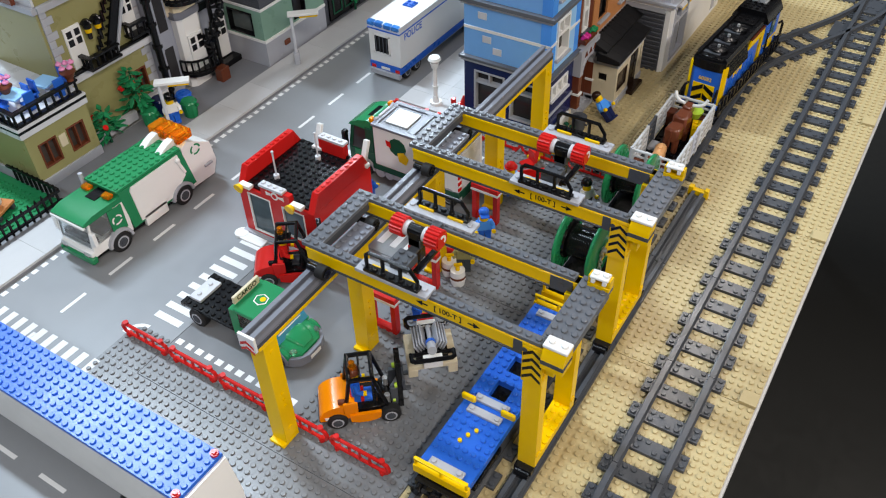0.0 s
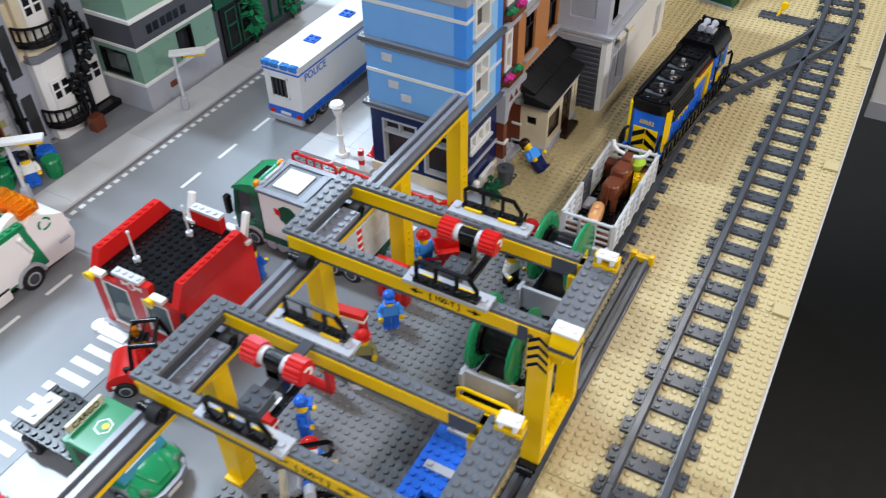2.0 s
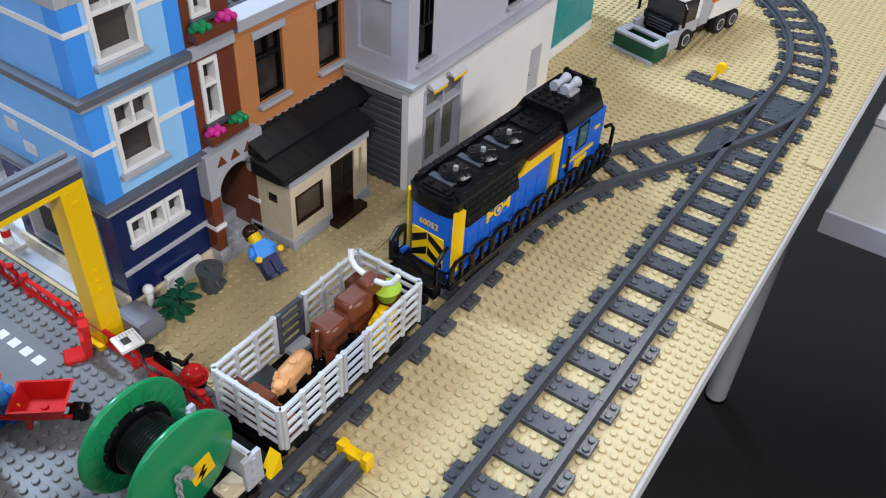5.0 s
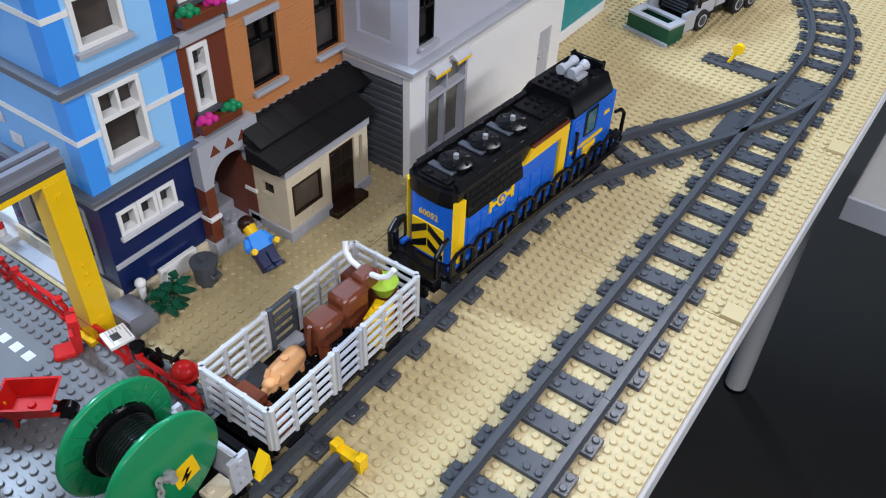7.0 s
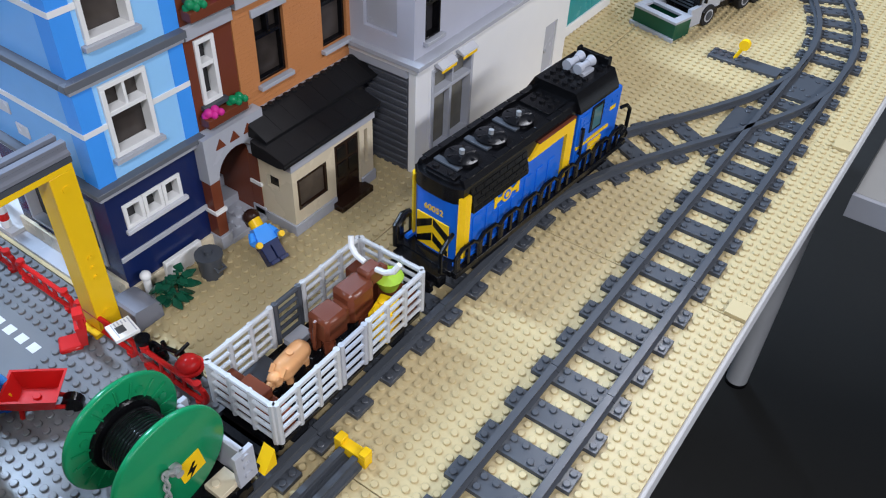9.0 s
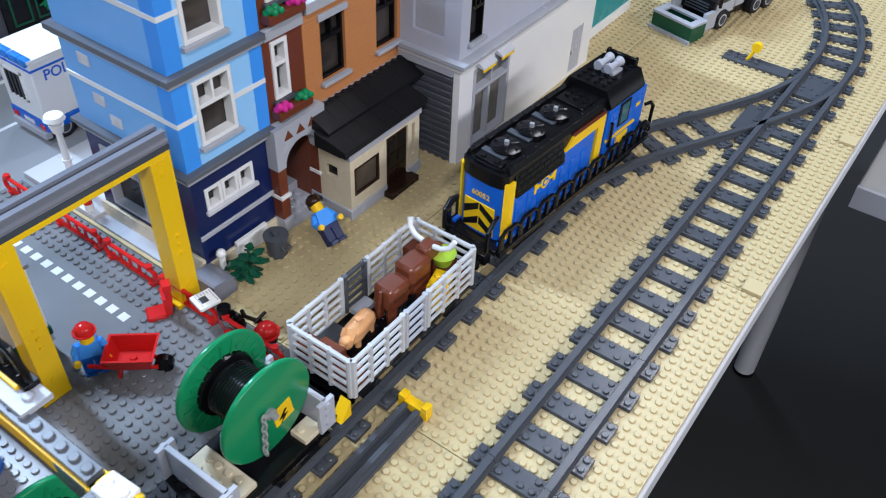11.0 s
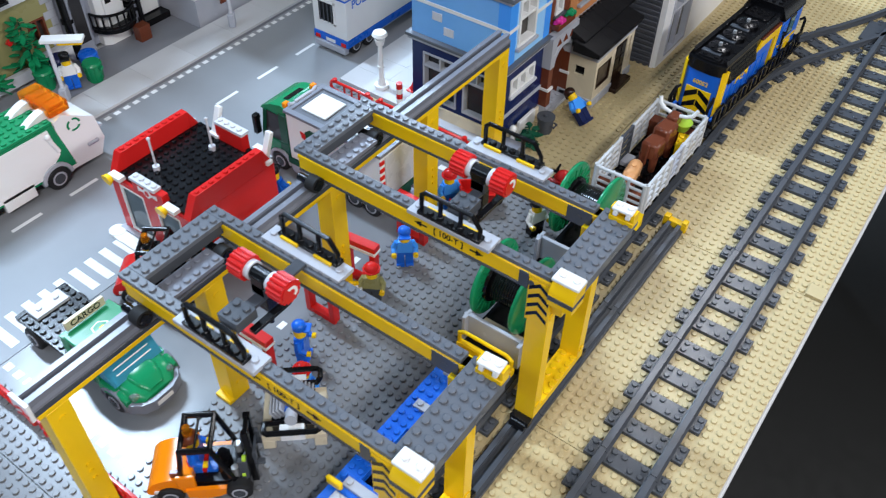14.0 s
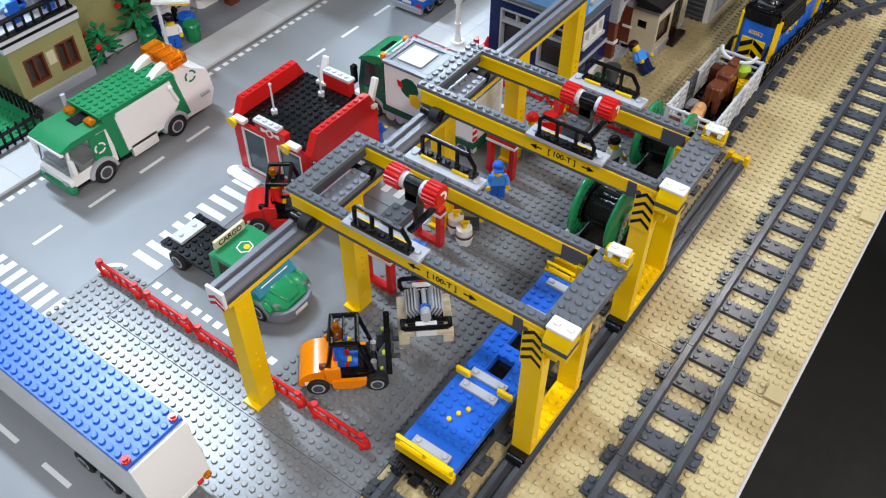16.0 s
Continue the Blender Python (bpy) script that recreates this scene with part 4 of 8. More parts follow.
# reel wagon
rw = thing("reel_wagon", "black railway wagon with grey cradles for cable reels", "railway wagon", -16.3, 0.9, 0)
part("underframe", B(-2.6, 1, 2.0, 2.6, 27, 2.7), BLACK, rw)
part("deck", B(-3, 1, 2.7, 3, 27, 3.1).studs(-3, 11, 6, 5, 3.1), BLACK, rw)
part("pad", B(-2.6, 16.1, 3.1, 2.6, 18.6, 3.6).studs(-2, 16.4, 4, 2, 3.6), CREAM, rw)
part("pad", B(-2.6, 2.5, 3.1, 2.6, 4.8, 3.6).studs(-2, 2.7, 4, 2, 3.6), CREAM, rw)
part("pad", B(1.4, 23.2, 3.1, 3, 25.0, 3.6).studs(1.5, 23.2, 1, 1, 3.6), CREAM, rw)
for y in (2.0, 10.6, 15.6, 25.2):
    cr = part("cradle_end", B(-3.1, y, 3.1, 3.1, y + 0.45, 6.3, c=0.06), LBG, rw)
    for s in (-1, 1):
        part("cradle_cheek", Mesh().box(s * 3.1 - 0.2, y - 0.6, 3.1, s * 3.1 + 0.2, y + 1.0, 6.3).cyl((s * 3.3, y + 0.2, 4.0), (s * 3.48, y + 0.2, 4.0), 0.3, 10).cyl((s * 3.3, y + 0.2, 5.0), (s * 3.48, y + 0.2, 5.0), 0.3, 10).cyl((s * 3.3, y + 0.2, 5.9), (s * 3.48, y + 0.2, 5.9), 0.3, 10), LBG, cr)
for y in (0.4,):
    part("end_rail", B(-3.2, y, 2.7, 3.2, y + 0.7, 3.6).tube([(-3, y + 0.3, 3.6), (-3, y + 0.3, 4.9), (-2.4, y + 0.3, 5.3), (2.4, y + 0.3, 5.3), (3, y + 0.3, 4.9), (3, y + 0.3, 3.6)], 0.2), YELLOW, rw)
for y in (12.6, 26.4):
    part("corner_slope", Mesh().prism([(y, 2.7), (y + 1.2, 2.7), (y + 1.2, 4.4)], "x", 2.6, 3.6), YELLOW, rw)
buffers(rw, 0.6, -1)
buffers(rw, 27.4, 1)
bogie(rw, 5)
bogie(rw, 23)


def lathe(m, prof, n=48):
    """A closed outline of (x, radius) turned round the x axis as one skin."""
    k = len(prof)
    v = [(x, r * math.cos(2 * math.pi * i / n), r * math.sin(2 * math.pi * i / n)) for i in range(n) for x, r in prof]
    f = [(i * k + j, i * k + (j + 1) % k, ((i + 1) % n) * k + (j + 1) % k, ((i + 1) % n) * k + j) for i in range(n) for j in range(k)]
    return m.add(v, f)


def oval_link(c, turn, m):
    """A chain link: a stadium of round wire."""
    pts = []
    for i in range(11):
        a = 2 * math.pi * i / 10
        p, q = 0.2 * math.cos(a), 0.36 * math.sin(a)
        pts.append((c[0] + (p if turn else 0), c[1] + (0 if turn else p), c[2] + q))
    return m.tube(pts, 0.085, 6)


def reel(y):
    r = thing("cable_reel", "green cable reel wound with black cable on the wagon", "cable reel", -17.1, y, 7.9, 0, "cable reels")
    for x0 in (-2.45, 1.95):
        a, b, R = x0, x0 + 0.5, 4.15
        d = part("flange", lathe(Mesh(), [(a, 0.01), (a, R - 0.16), (a + 0.05, R - 0.05), (a + 0.14, R), (b - 0.14, R), (b - 0.05, R - 0.05), (b, R - 0.16), (b, 0.01)], 64), GREEN, r)
        inner = b if x0 < 0 else a
        for k in range(8):
            t = math.pi / 4 * k + 0.2
            part("boss", Mesh().cyl((inner - 0.12, 3.1 * math.cos(t), 3.1 * math.sin(t)), (inner + 0.12, 3.1 * math.cos(t), 3.1 * math.sin(t)), 0.28, 10), GREEN, d)
            for u in (-0.16, 0.16):
                rb = Mesh()
                rb.tf = Matrix.Rotation(t + 0.39 + u, 4, "X")
                rb.box(inner - 0.12, -0.06, 2.5, inner + 0.12, 0.06, 3.8, 0.02)
                part("rib", rb, GREEN, d)
    CABLE = [(-1.95, 1.2)]
    for k in range(13):
        x = -1.5 + 3.0 * k / 12
        CABLE += [(x, 2.08), (x + 0.18, 2.14), (x + 0.22, 2.08)]
    part("cable", lathe(Mesh(), CABLE + [(1.95, 1.2)], 40), plastic("glossy_black_cable", (0.008, 0.008, 0.009), 0.14) if y > 20 else bpy.data.materials["glossy_black_cable"], r)
    for a in (-1.95, 1.62):
        part("inner_collar", lathe(Mesh(), [(a, 0.5), (a, 2.6), (a + 0.33, 2.5), (a + 0.33, 0.5)], 36), BLACK, r)
    hub = part("hub", Mesh().cyl((2.45, 0, 0), (2.75, 0, 0), 0.45, 14).cyl((2.75, 0, 0), (3.15, 0, 0), 0.28, 10).cyl((2.75, -0.1, 0.1), (2.9, -0.7, 0.7), 0.2, 8), SILVER, r)
    for k in range(8):
        part("chain_link", oval_link((2.72 + 0.05 * (k % 2), -0.75 - 0.05 * k, 0.3 - 0.5 * k), k % 2, Mesh()), SILVER, hub)
    lab = Mesh()
    lab.tf = Matrix.Rotation(radians(8), 4, "X")
    lab.box(2.45, 0.1, -2.2, 2.52, 1.9, -0.4, 0)
    lab.tf = None
    w = part("warning_label", lab, YELLOW, r, "yellow label with a black lightning mark")
    part("lightning_mark", Mesh().prism([(1.3, -0.85), (0.7, -1.6), (1.1, -1.55), (0.85, -2.1), (1.55, -1.35), (1.15, -1.35), (1.5, -0.85)], "x", 2.52, 2.56), BLACK, w)
    return r


reel(22.3)
reel(7.4)

# cattle wagon
GATEGREY = plastic("gate_grey_plastic", (0.50, 0.51, 0.52), 0.3)
cw = thing("cattle_wagon", "light grey slatted cattle wagon carrying toy animals", "railway wagon", -16.6, 29.3, 0)
part("underframe", B(-2.6, 0.6, 2.0, 2.6, 16.2, 2.6), BLACK, cw)
part("floor", B(-3.2, 0.4, 2.6, 3.2, 16.4, 3.0).studs(-3, 3, 6, 9, 3.0), BLACK, cw)


def hurdle(parent, p, q, mat, name="side_gate"):
    """A gate of five bars with uprights."""
    (x0, y0), (x1, y1) = p, q
    z0, z1 = 3.3, 7.5
    gate = part(name, Mesh().cyl((x0, y0, z1 - 0.15), (x1, y1, z1 - 0.15), 0.22, 8), mat, parent)
    for k in range(4):
        z = z0 + 0.35 + (z1 - z0 - 0.5) * k / 4
        part("bar", Mesh().cyl((x0, y0, z), (x1, y1, z), 0.165, 8), mat, gate)
    ln = math.hypot(x1 - x0, y1 - y0)
    cnt = max(2, round(ln / 2.0) + 1)
    for k in range(cnt):
        u = k / (cnt - 1)
        x, y = x0 + (x1 - x0) * u, y0 + (y1 - y0) * u
        part("upright", Mesh().cyl((x, y, z0), (x, y, z1 + 0.05), 0.26 if k in (0, cnt - 1) else 0.22, 8), mat, gate)
    return gate


for x in (-3.25, 3.25):
    hurdle(cw, (x, 0.4), (x, 6.4), GATEGREY)
    hurdle(cw, (x, 6.9), (x, 9.4), DBG if x < 0 else LBG, "door_gate")
    hurdle(cw, (x, 9.9), (x, 16.4), GATEGREY)
for y in (0.2, 16.6):
    hurdle(cw, (-3.0, y), (3.0, y), GATEGREY, "end_gate")
part("ramp", B(-3.1, 2.4, 3.0, -1.2, 5.2, 3.6), DBG, cw)
part("ramp", B(-3.1, 7.2, 3.0, -1.9, 9.2, 3.6), LBG, cw)
buffers(cw, 0.6, -1)
buffers(cw, 16.2, 1)
for y in (2.6, 14.0):
    for s in (-1, 1):
        part("wheel", Mesh().cyl((s * 2.2, y, 1.75), (s * 2.75, y, 1.75), 0.95, 18), BLACK, cw)

# locomotive
lo = thing("locomotive", "blue and yellow diesel locomotive with a black roof", "locomotive", -17.2, 50.4, 0, -4.5)
lo.scale = (1, 0.95, 1)
part("frame", B(-3, 0.8, 2.4, 3, 31, 3.0), BLACK, lo)
NOSE = [(-2.6, 20), (-2.6, 2.7), (-2.0, 2.25), (-1.0, 2.02), (1.0, 2.02), (2.0, 2.25), (2.6, 2.7), (2.6, 20)]
part("hood", Mesh().prism(NOSE, "z", 3.0, 9.4), BLUE, lo)
CAP = [(x * 1.02, y - 0.12 if y < 19 else 20.2) for x, y in NOSE]
hr = part("hood_roof", Mesh().prism(CAP, "z", 9.2, 10.7), BLACK, lo)
part("roof_top", Mesh().prism([(x * 0.86, y + 0.25 if y < 19 else 20.2) for x, y in NOSE], "z", 10.7, 11.0), BLACK, hr)
for s in (-1, 1):
    part("roof_edge", Mesh().prism([(10.7, s * 2.62), (11.35, s * 2.35), (11.35, s * 1.95), (10.9, s * 1.95)], "y", 2.8, 20.1), BLACK, hr)
    for k in range(8):
        part("edge_joint", B(s * 2.2 - 0.3, 3.3 + 2.05 * k, 11.3, s * 2.2 + 0.3, 5.2 + 2.05 * k, 11.42, c=0.03), BLACK, hr)
part("roof_hatch", B(-1.5, 2.6, 11.0, 1.5, 3.6, 11.2).stud(-0.8, 3.1, 11.2).stud(0.8, 3.1, 11.2), BLACK, hr)
part("roof_hatch", B(-1.7, 16.6, 11.0, 1.7, 20.0, 11.25).studs(-1.5, 17.4, 3, 2, 11.25), BLACK, hr)
for y in (5.6, 9.8, 14.0):
    part("roof_plate", B(-1.7, y - 1.75, 11.0, 0.9, y - 1.0, 11.2, c=0.04), DBG, hr, "grey plate under the fan")
    fan = part("roof_fan", Mesh().cyl((0, y, 11.0), (0, y, 11.3), 1.2, 28).cyl((0, y, 11.3), (0, y, 11.42), 1.5, 28).cyl((0, y, 11.42), (0, y, 11.6), 1.5, 28, 0.9), BLACK, hr)
    for k in range(6):
        a = math.pi * k / 3
        bl = Mesh()
        bl.tf = Matrix.Translation((0, y, 11.5)) @ Matrix.Rotation(a, 4, "Z") @ Matrix.Rotation(radians(12), 4, "X")
        bl.box(0.3, -0.12, -0.02, 1.3, 0.12, 0.1, 0.02)
        part("fan_blade", bl, BLACK, fan)
    part("fan_hub", Mesh().cyl((0, y, 11.55), (0, y, 12.0), 0.24, 12), SILVER, fan)
for s in (-1, 1):
    gr = part("grille", Mesh().prism([(10.6, s * 2.62), (8.0, s * 2.62), (8.0, s * 3.15), (8.3, s * 3.2)], "y", 3.5, 11.6), BLACK, lo, "black sloping side grille")
    for r in range(4):
        for k in range(7):
            y0 = 3.6 + 1.13 * k + (0.5 if r % 2 else 0)
            z0, x0 = 8.15 + 0.55 * r, 3.2 - 0.13 * r
            part("louvre", Mesh().prism([(z0, s * (x0 + 0.06)), (z0 + 0.4, s * (x0 - 0.04)), (z0 + 0.4, s * (x0 - 0.2)), (z0, s * (x0 - 0.2))], "y", y0, min(11.6, y0 + 1.0)), BLACK, gr)
    part("corner_strip", Mesh().prism([(s * 2.45, 2.2), (s * 2.95, 2.6), (s * 2.95, 3.35), (s * 2.55, 3.35)], "z", 3.4, 9.9), YELLOW, lo, "yellow corner strip")
    part("yellow_arch", Mesh().prism([(12.0, 8.9), (13.4, 10.1), (19.6, 10.1), (19.6, 3.6), (18.3, 3.6), (18.3, 9.0)], "x", s * 2.75 - 0.15, s * 2.75 + 0.15), YELLOW, lo)
    part("arch_line", B(s * 2.75 - 0.2, 13.4, 10.1, s * 2.75 + 0.2, 19.6, 10.3), REDBROWN, lo)
    em = Mesh().prism([(7.2, 6.2), (7.2, 7.6), (7.6, 7.6), (7.6, 7.2), (8.3, 7.0), (8.3, 6.7), (7.6, 6.6), (7.6, 6.2)], "x", s * 2.72 - 0.04, s * 2.72 + 0.04)
    em.prism([(11.0, 6.2), (11.0, 7.6), (10.6, 7.6), (10.6, 7.2), (9.9, 7.0), (9.9, 6.7), (10.6, 6.6), (10.6, 6.2)], "x", s * 2.72 - 0.04, s * 2.72 + 0.04)
    em = part("emblem", em.cyl((s * 2.68, 9.1, 6.85), (s * 2.76, 9.1, 6.85), 0.75, 18), YELLOW, lo)
    part("emblem_centre", Mesh().cyl((s * 2.72, 9.1, 6.85), (s * 2.79, 9.1, 6.85), 0.5, 14), BLUE, em)
    part("emblem_dot", Mesh().cyl((s * 2.74, 9.1, 6.85), (s * 2.81, 9.1, 6.85), 0.28, 12), YELLOW, em)
    sr = Mesh()
    for k in range(9):
        y0 = 1.2 + 3.2 * k
        sr.tube([(s * 3.25, y0, 2.6), (s * 3.25, y0, 4.4), (s * 3.25, y0 + 0.8, 5.0), (s * 3.25, y0 + 2.4, 5.0), (s * 3.25, y0 + 3.2, 4.4)], 0.19, 6)
        sr.box(s * 3.25 - 0.16, y0 + 0.05, 2.4, s * 3.25 + 0.16, y0 + 0.5, 4.5, 0.02).box(s * 3.25 - 0.16, y0 + 1.5, 2.4, s * 3.25 + 0.16, y0 + 1.9, 4.95, 0.02)
    sr.box(s * 3.25 - 0.25, 1.0, 2.3, s * 3.25 + 0.25, 30.4, 2.9)
    part("side_railing", sr, BLACK, lo)
    for k in range(7):
        part("door_rib", B(s * 2.62 - 0.1, 4.2 + 1.95 * k, 3.2, s * 2.62 + 0.1, 5.3 + 1.95 * k, 7.0 if k not in (2, 3) else 6.0, c=0.08), BLUE, lo)
    part("sill_beam", B(s * 2.75 - 0.2, 1.6, 2.95, s * 2.75 + 0.2, 30.0, 3.35), BLUE, lo)
cab = part("cab", B(-2.9, 20.2, 3.0, 2.9, 26.5, 10.6, c=0.08), BLUE, lo)
part("cab_roof", Mesh().prism([(10.3, -3.1), (10.3, 3.1), (10.7, 3.1), (12.2, 2.3), (12.2, -2.3), (10.7, -3.1)], "y", 19.9, 27.0).studs(-2, 20.3, 4, 3, 12.2).studs(-2, 24.9, 4, 2, 12.2), BLACK, lo)
for s in (-1, 1):
    cw_ = part("cab_window", B(s * 2.9 - 0.1, 22.6, 7.0, s * 2.9 + 0.1, 24.8, 9.9), BLACK, cab)
    part("pane", B(s * 2.93 - 0.08, 22.95, 7.3, s * 2.93 + 0.1, 24.45, 9.6, c=0), plastic("smoky_cyan_glass", (0.05, 0.16, 0.19), 0.08, 0.3, 0) if s < 0 else bpy.data.materials["smoky_cyan_glass"], cw_)
    part("cab_door", B(s * 2.92 - 0.1, 20.5, 3.2, s * 2.92 + 0.1, 22.2, 9.6, c=0.06), BLUE, cab)
    part("grab_handle", Mesh().tube([(s * 3.0, 20.8, 8.4), (s * 3.25, 20.8, 8.4), (s * 3.25, 20.8, 5.6), (s * 3.0, 20.8, 5.6)], 0.14), BLACK, cab)
    part("yellow_stripe", B(s * 2.9 - 0.05, 20.3, 6.1, s * 2.9 + 0.14, 26.4, 6.4, c=0), YELLOW, cab)
    for k in range(2):
        part("stripe_block", B(s * 2.9 - 0.05, 22.8, 4.5 + 0.75 * k, s * 2.9 + 0.14, 25.2, 5.0 + 0.75 * k, c=0), YELLOW, cab)
part("short_hood", B(-2.2, 26.5, 3.0, 2.2, 30.0, 9.0, c=0.12), BLUE, lo)
part("hood_band", B(-2.25, 27.4, 6.9, 2.25, 29.0, 7.3, c=0), YELLOW, lo)
part("number_board", B(-1.6, 26.6, 12.0, 1.6, 27.0, 13.0).box(-1.8, 26.4, 12.0, -1.5, 27.1, 13.1).box(1.5, 26.4, 12.0, 1.8, 27.1, 13.1), BLACK, lo)
hn = part("horn_base", B(-1.2, 23.0, 12.2, 1.2, 24.9, 12.55).studs(-1, 23.2, 2, 1, 12.55), LBG, lo)
for x in (-0.6, 0.6):
    part("horn", Mesh().cyl((x, 22.6, 13.0), (x, 23.2, 13.0), 0.5, 14).cyl((x, 23.2, 13.0), (x, 24.4, 13.0), 0.32, 12).cyl((x, 24.4, 13.0), (x, 25.2, 13.0), 0.36, 14, 0.55), LBG, hn, "pale grey horn")
text("lettering", "60052", 0.85, YELLOW, lo, at(0, 1.99, 7.6) @ pose(0, 0, 0, 90))
nose = part("nose_panel", B(-1.75, 1.9, 3.3, 1.75, 2.01, 6.7, c=0), YELLOW, lo, "yellow nose panel with black chevrons")
for k in range(2):
    z = 3.6 + 1.75 * k
    for s in (-1, 1):
        pz = [(min(6.7, z + 1.5), 0.05 * s), (z + 0.6, 0.05 * s), (max(3.3, z - 0.55), s * 1.75), (max(3.3, z + 0.35), s * 1.75)]
        part("chevron", Mesh().prism(pz, "y", 1.86, 1.91), BLACK, nose)
part("nose_split", B(-0.05, 1.87, 3.3, 0.05, 1.92, 6.7, c=0), YELLOW, nose)
for y, s in ((0.8, -1), (31.0, 1)):
    for x in (-2.6, 2.6):
        eh = Mesh().tube([(x, y, 2.6), (x, y + s * 0.9, 3.4), (x, y + s * 0.9, 5.6), (x, y, 6.4), (x * 0.92, y - s * 0.9, 6.4)], 0.2)
        part("end_railing", eh, BLACK, lo)
    buffers(lo, y, s)
    part("coupling_step", B(-2.6, min(y, y + s * 1.2), 2.3, 2.6, max(y, y + s * 1.2), 2.9), BLACK, lo)
bogie(lo, 7)
bogie(lo, 25)
for s in (-1, 1):
    part("fuel_tank", Mesh().cyl((s * 2.0, 12, 1.9), (s * 2.0, 20, 1.9), 0.7, 14), DBG, lo)
part("tank_cradle", B(-2, 12, 1.3, 2, 20, 2.4), DBG, lo)

# ---- road vehicles ----
def wheel(parent, x, y, r, w=1.0, axis="y", rim=LBG):
    d = Vector((0, 1, 0)) if axis == "y" else Vector((1, 0, 0))
    c = Vector((x, y, r))
    m = Mesh()
    a, b, rr = c - d * w / 2, c + d * w / 2, r
    m.cyl(a, a + d * 0.12, rr - 0.15, 22, rr, (True, False)).cyl(a + d * 0.12, b - d * 0.12, rr, 22, None, (False, False)).cyl(b - d * 0.12, b, rr, 22, rr - 0.15, (False, True))
    t = part("wheel", m, RUBBER, parent)
    h = Mesh()
    for s in (-1, 1):
        h.cyl(c + d * s * (w / 2 - 0.05), c + d * s * (w / 2 + 0.04), r * 0.6, 18)
    rm = part("rim", h, rim, t)
    for s in (-1, 1):
        part("hub", Mesh().cyl(c + d * s * (w / 2 + 0.04), c + d * s * (w / 2 + 0.07), r * 0.46, 16).cyl(c + d * s * w / 2, c + d * s * (w / 2 + 0.16), r * 0.2, 12), DBG, rm)
    return t


def wheel_arch(parent, x, y, r, w, mat, axis="x"):
    n, o, i = 10, r + 0.5, r + 0.12
    if axis == "x":
        pts = [(y + o * math.cos(math.pi * k / n), r + o * math.sin(math.pi * k / n)) for k in range(n + 1)] + [(y + i * math.cos(math.pi * (n - k) / n), r + i * math.sin(math.pi * (n - k) / n)) for k in range(n + 1)]
        return part("wheel_arch", Mesh().prism(pts, "x", x - w / 2, x + w / 2), mat, parent)
    pts = [(r + o * math.sin(math.pi * k / n), x + o * math.cos(math.pi * k / n)) for k in range(n + 1)] + [(r + i * math.sin(math.pi * (n - k) / n), x + i * math.cos(math.pi * (n - k) / n)) for k in range(n + 1)]
    return part("wheel_arch", Mesh().prism(pts, "y", y - w / 2, y + w / 2), mat, parent)


def swirl(parent, m, r, mat):
    """A ring of three curved arrows."""
    ob = Mesh()
    for k in range(3):
        for q in range(5):
            a0, a1 = radians(120 * k + 18 * q), radians(120 * k + 18 * (q + 1))
            ob.prism([(r * f * math.cos(a), r * f * math.sin(a)) for f, a in ((0.75, a0), (1.05, a0), (1.05, a1), (0.75, a1))], "z", 0, 0.04)
    o = part("recycling_emblem", ob, mat, parent)
    o.matrix_local = m
    return o


# refuse lorry, driving towards the crossing
gt = thing("refuse_lorry", "green and white refuse lorry with orange lights on the road", "lorry", -77.4, -22.6, 0)
gt.scale = (1.04, 1.07, 1.06)
part("chassis", B(-2.6, 1.0, 1.0, 2.6, 21.5, 1.9), BLACK, gt)
for s in (-1, 1):
    for y in (4.9, 15.9):
        wheel(gt, s * 2.9, y, 1.45, 1.2, "x")
        wheel_arch(gt, s * 3.05, y, 1.45, 0.9, LBG)
part("hopper_body", Mesh().prism([(7.4, 2.0), (6.7, 8.8), (17.4, 8.8), (18.6, 2.0)], "x", -3.1, 3.1), GREEN, gt)
part("body_roof", Mesh().brick(-3, 6.5, 8.8, 6, 11, 0.4), GREEN, gt)
for s in (-1, 1):
    part("side_panel", Mesh().prism([(8.7, 2.4), (8.3, 8.0), (8.6, 8.55), (16.6, 8.55), (17.1, 4.6), (14.6, 2.4)], "x", s * 3.1 - 0.15, s * 3.1 + 0.15), WHITE, gt)
    part("side_skirt", B(s * 2.9 - 0.2, 9.2, 0.9, s * 2.9 + 0.35, 13.0, 2.8), WHITE, gt)
    part("ram", Mesh().cyl((s * 3.35, 17.0, 5.2), (s * 3.35, 16.2, 8.0), 0.25, 10).ball((s * 3.35, 16.3, 7.8), 0.4, 8, 5), WHITE, gt)
    arc = [(15.0 + 2.6 * (k / 8), 9.2 + 1.0 * math.sin(math.pi * 0.5 * k / 8)) for k in range(9)]
    part("roof_arm", Mesh().prism(arc + [(18.0, 10.2), (18.0, 9.2)], "x", s * 1.5 - 0.55, s * 1.5 + 0.55), WHITE, gt)
tail = part("tail_hopper", Mesh().prism([(17.6, 1.4), (17.6, 8.8), (18.8, 9.4), (22.4, 7.0), (22.9, 3.4), (22.0, 1.2)], "x", -3.05, 3.05), WHITE, gt)
swirl(tail, at(3.08, 19.8, 7.4) @ pose(0, 0, 0, 90, 0, 90), 0.85, GREEN)
part("tail_grip", Mesh().cyl((3.1, 20.6, 3.6), (3.1, 22.0, 3.6), 0.25, 8).cyl((-2, 23.4, 4.4), (2, 23.4, 4.4), 0.2, 8).box(-0.5, 22.7, 4.2, 0.5, 23.4, 4.6), LBG, tail)
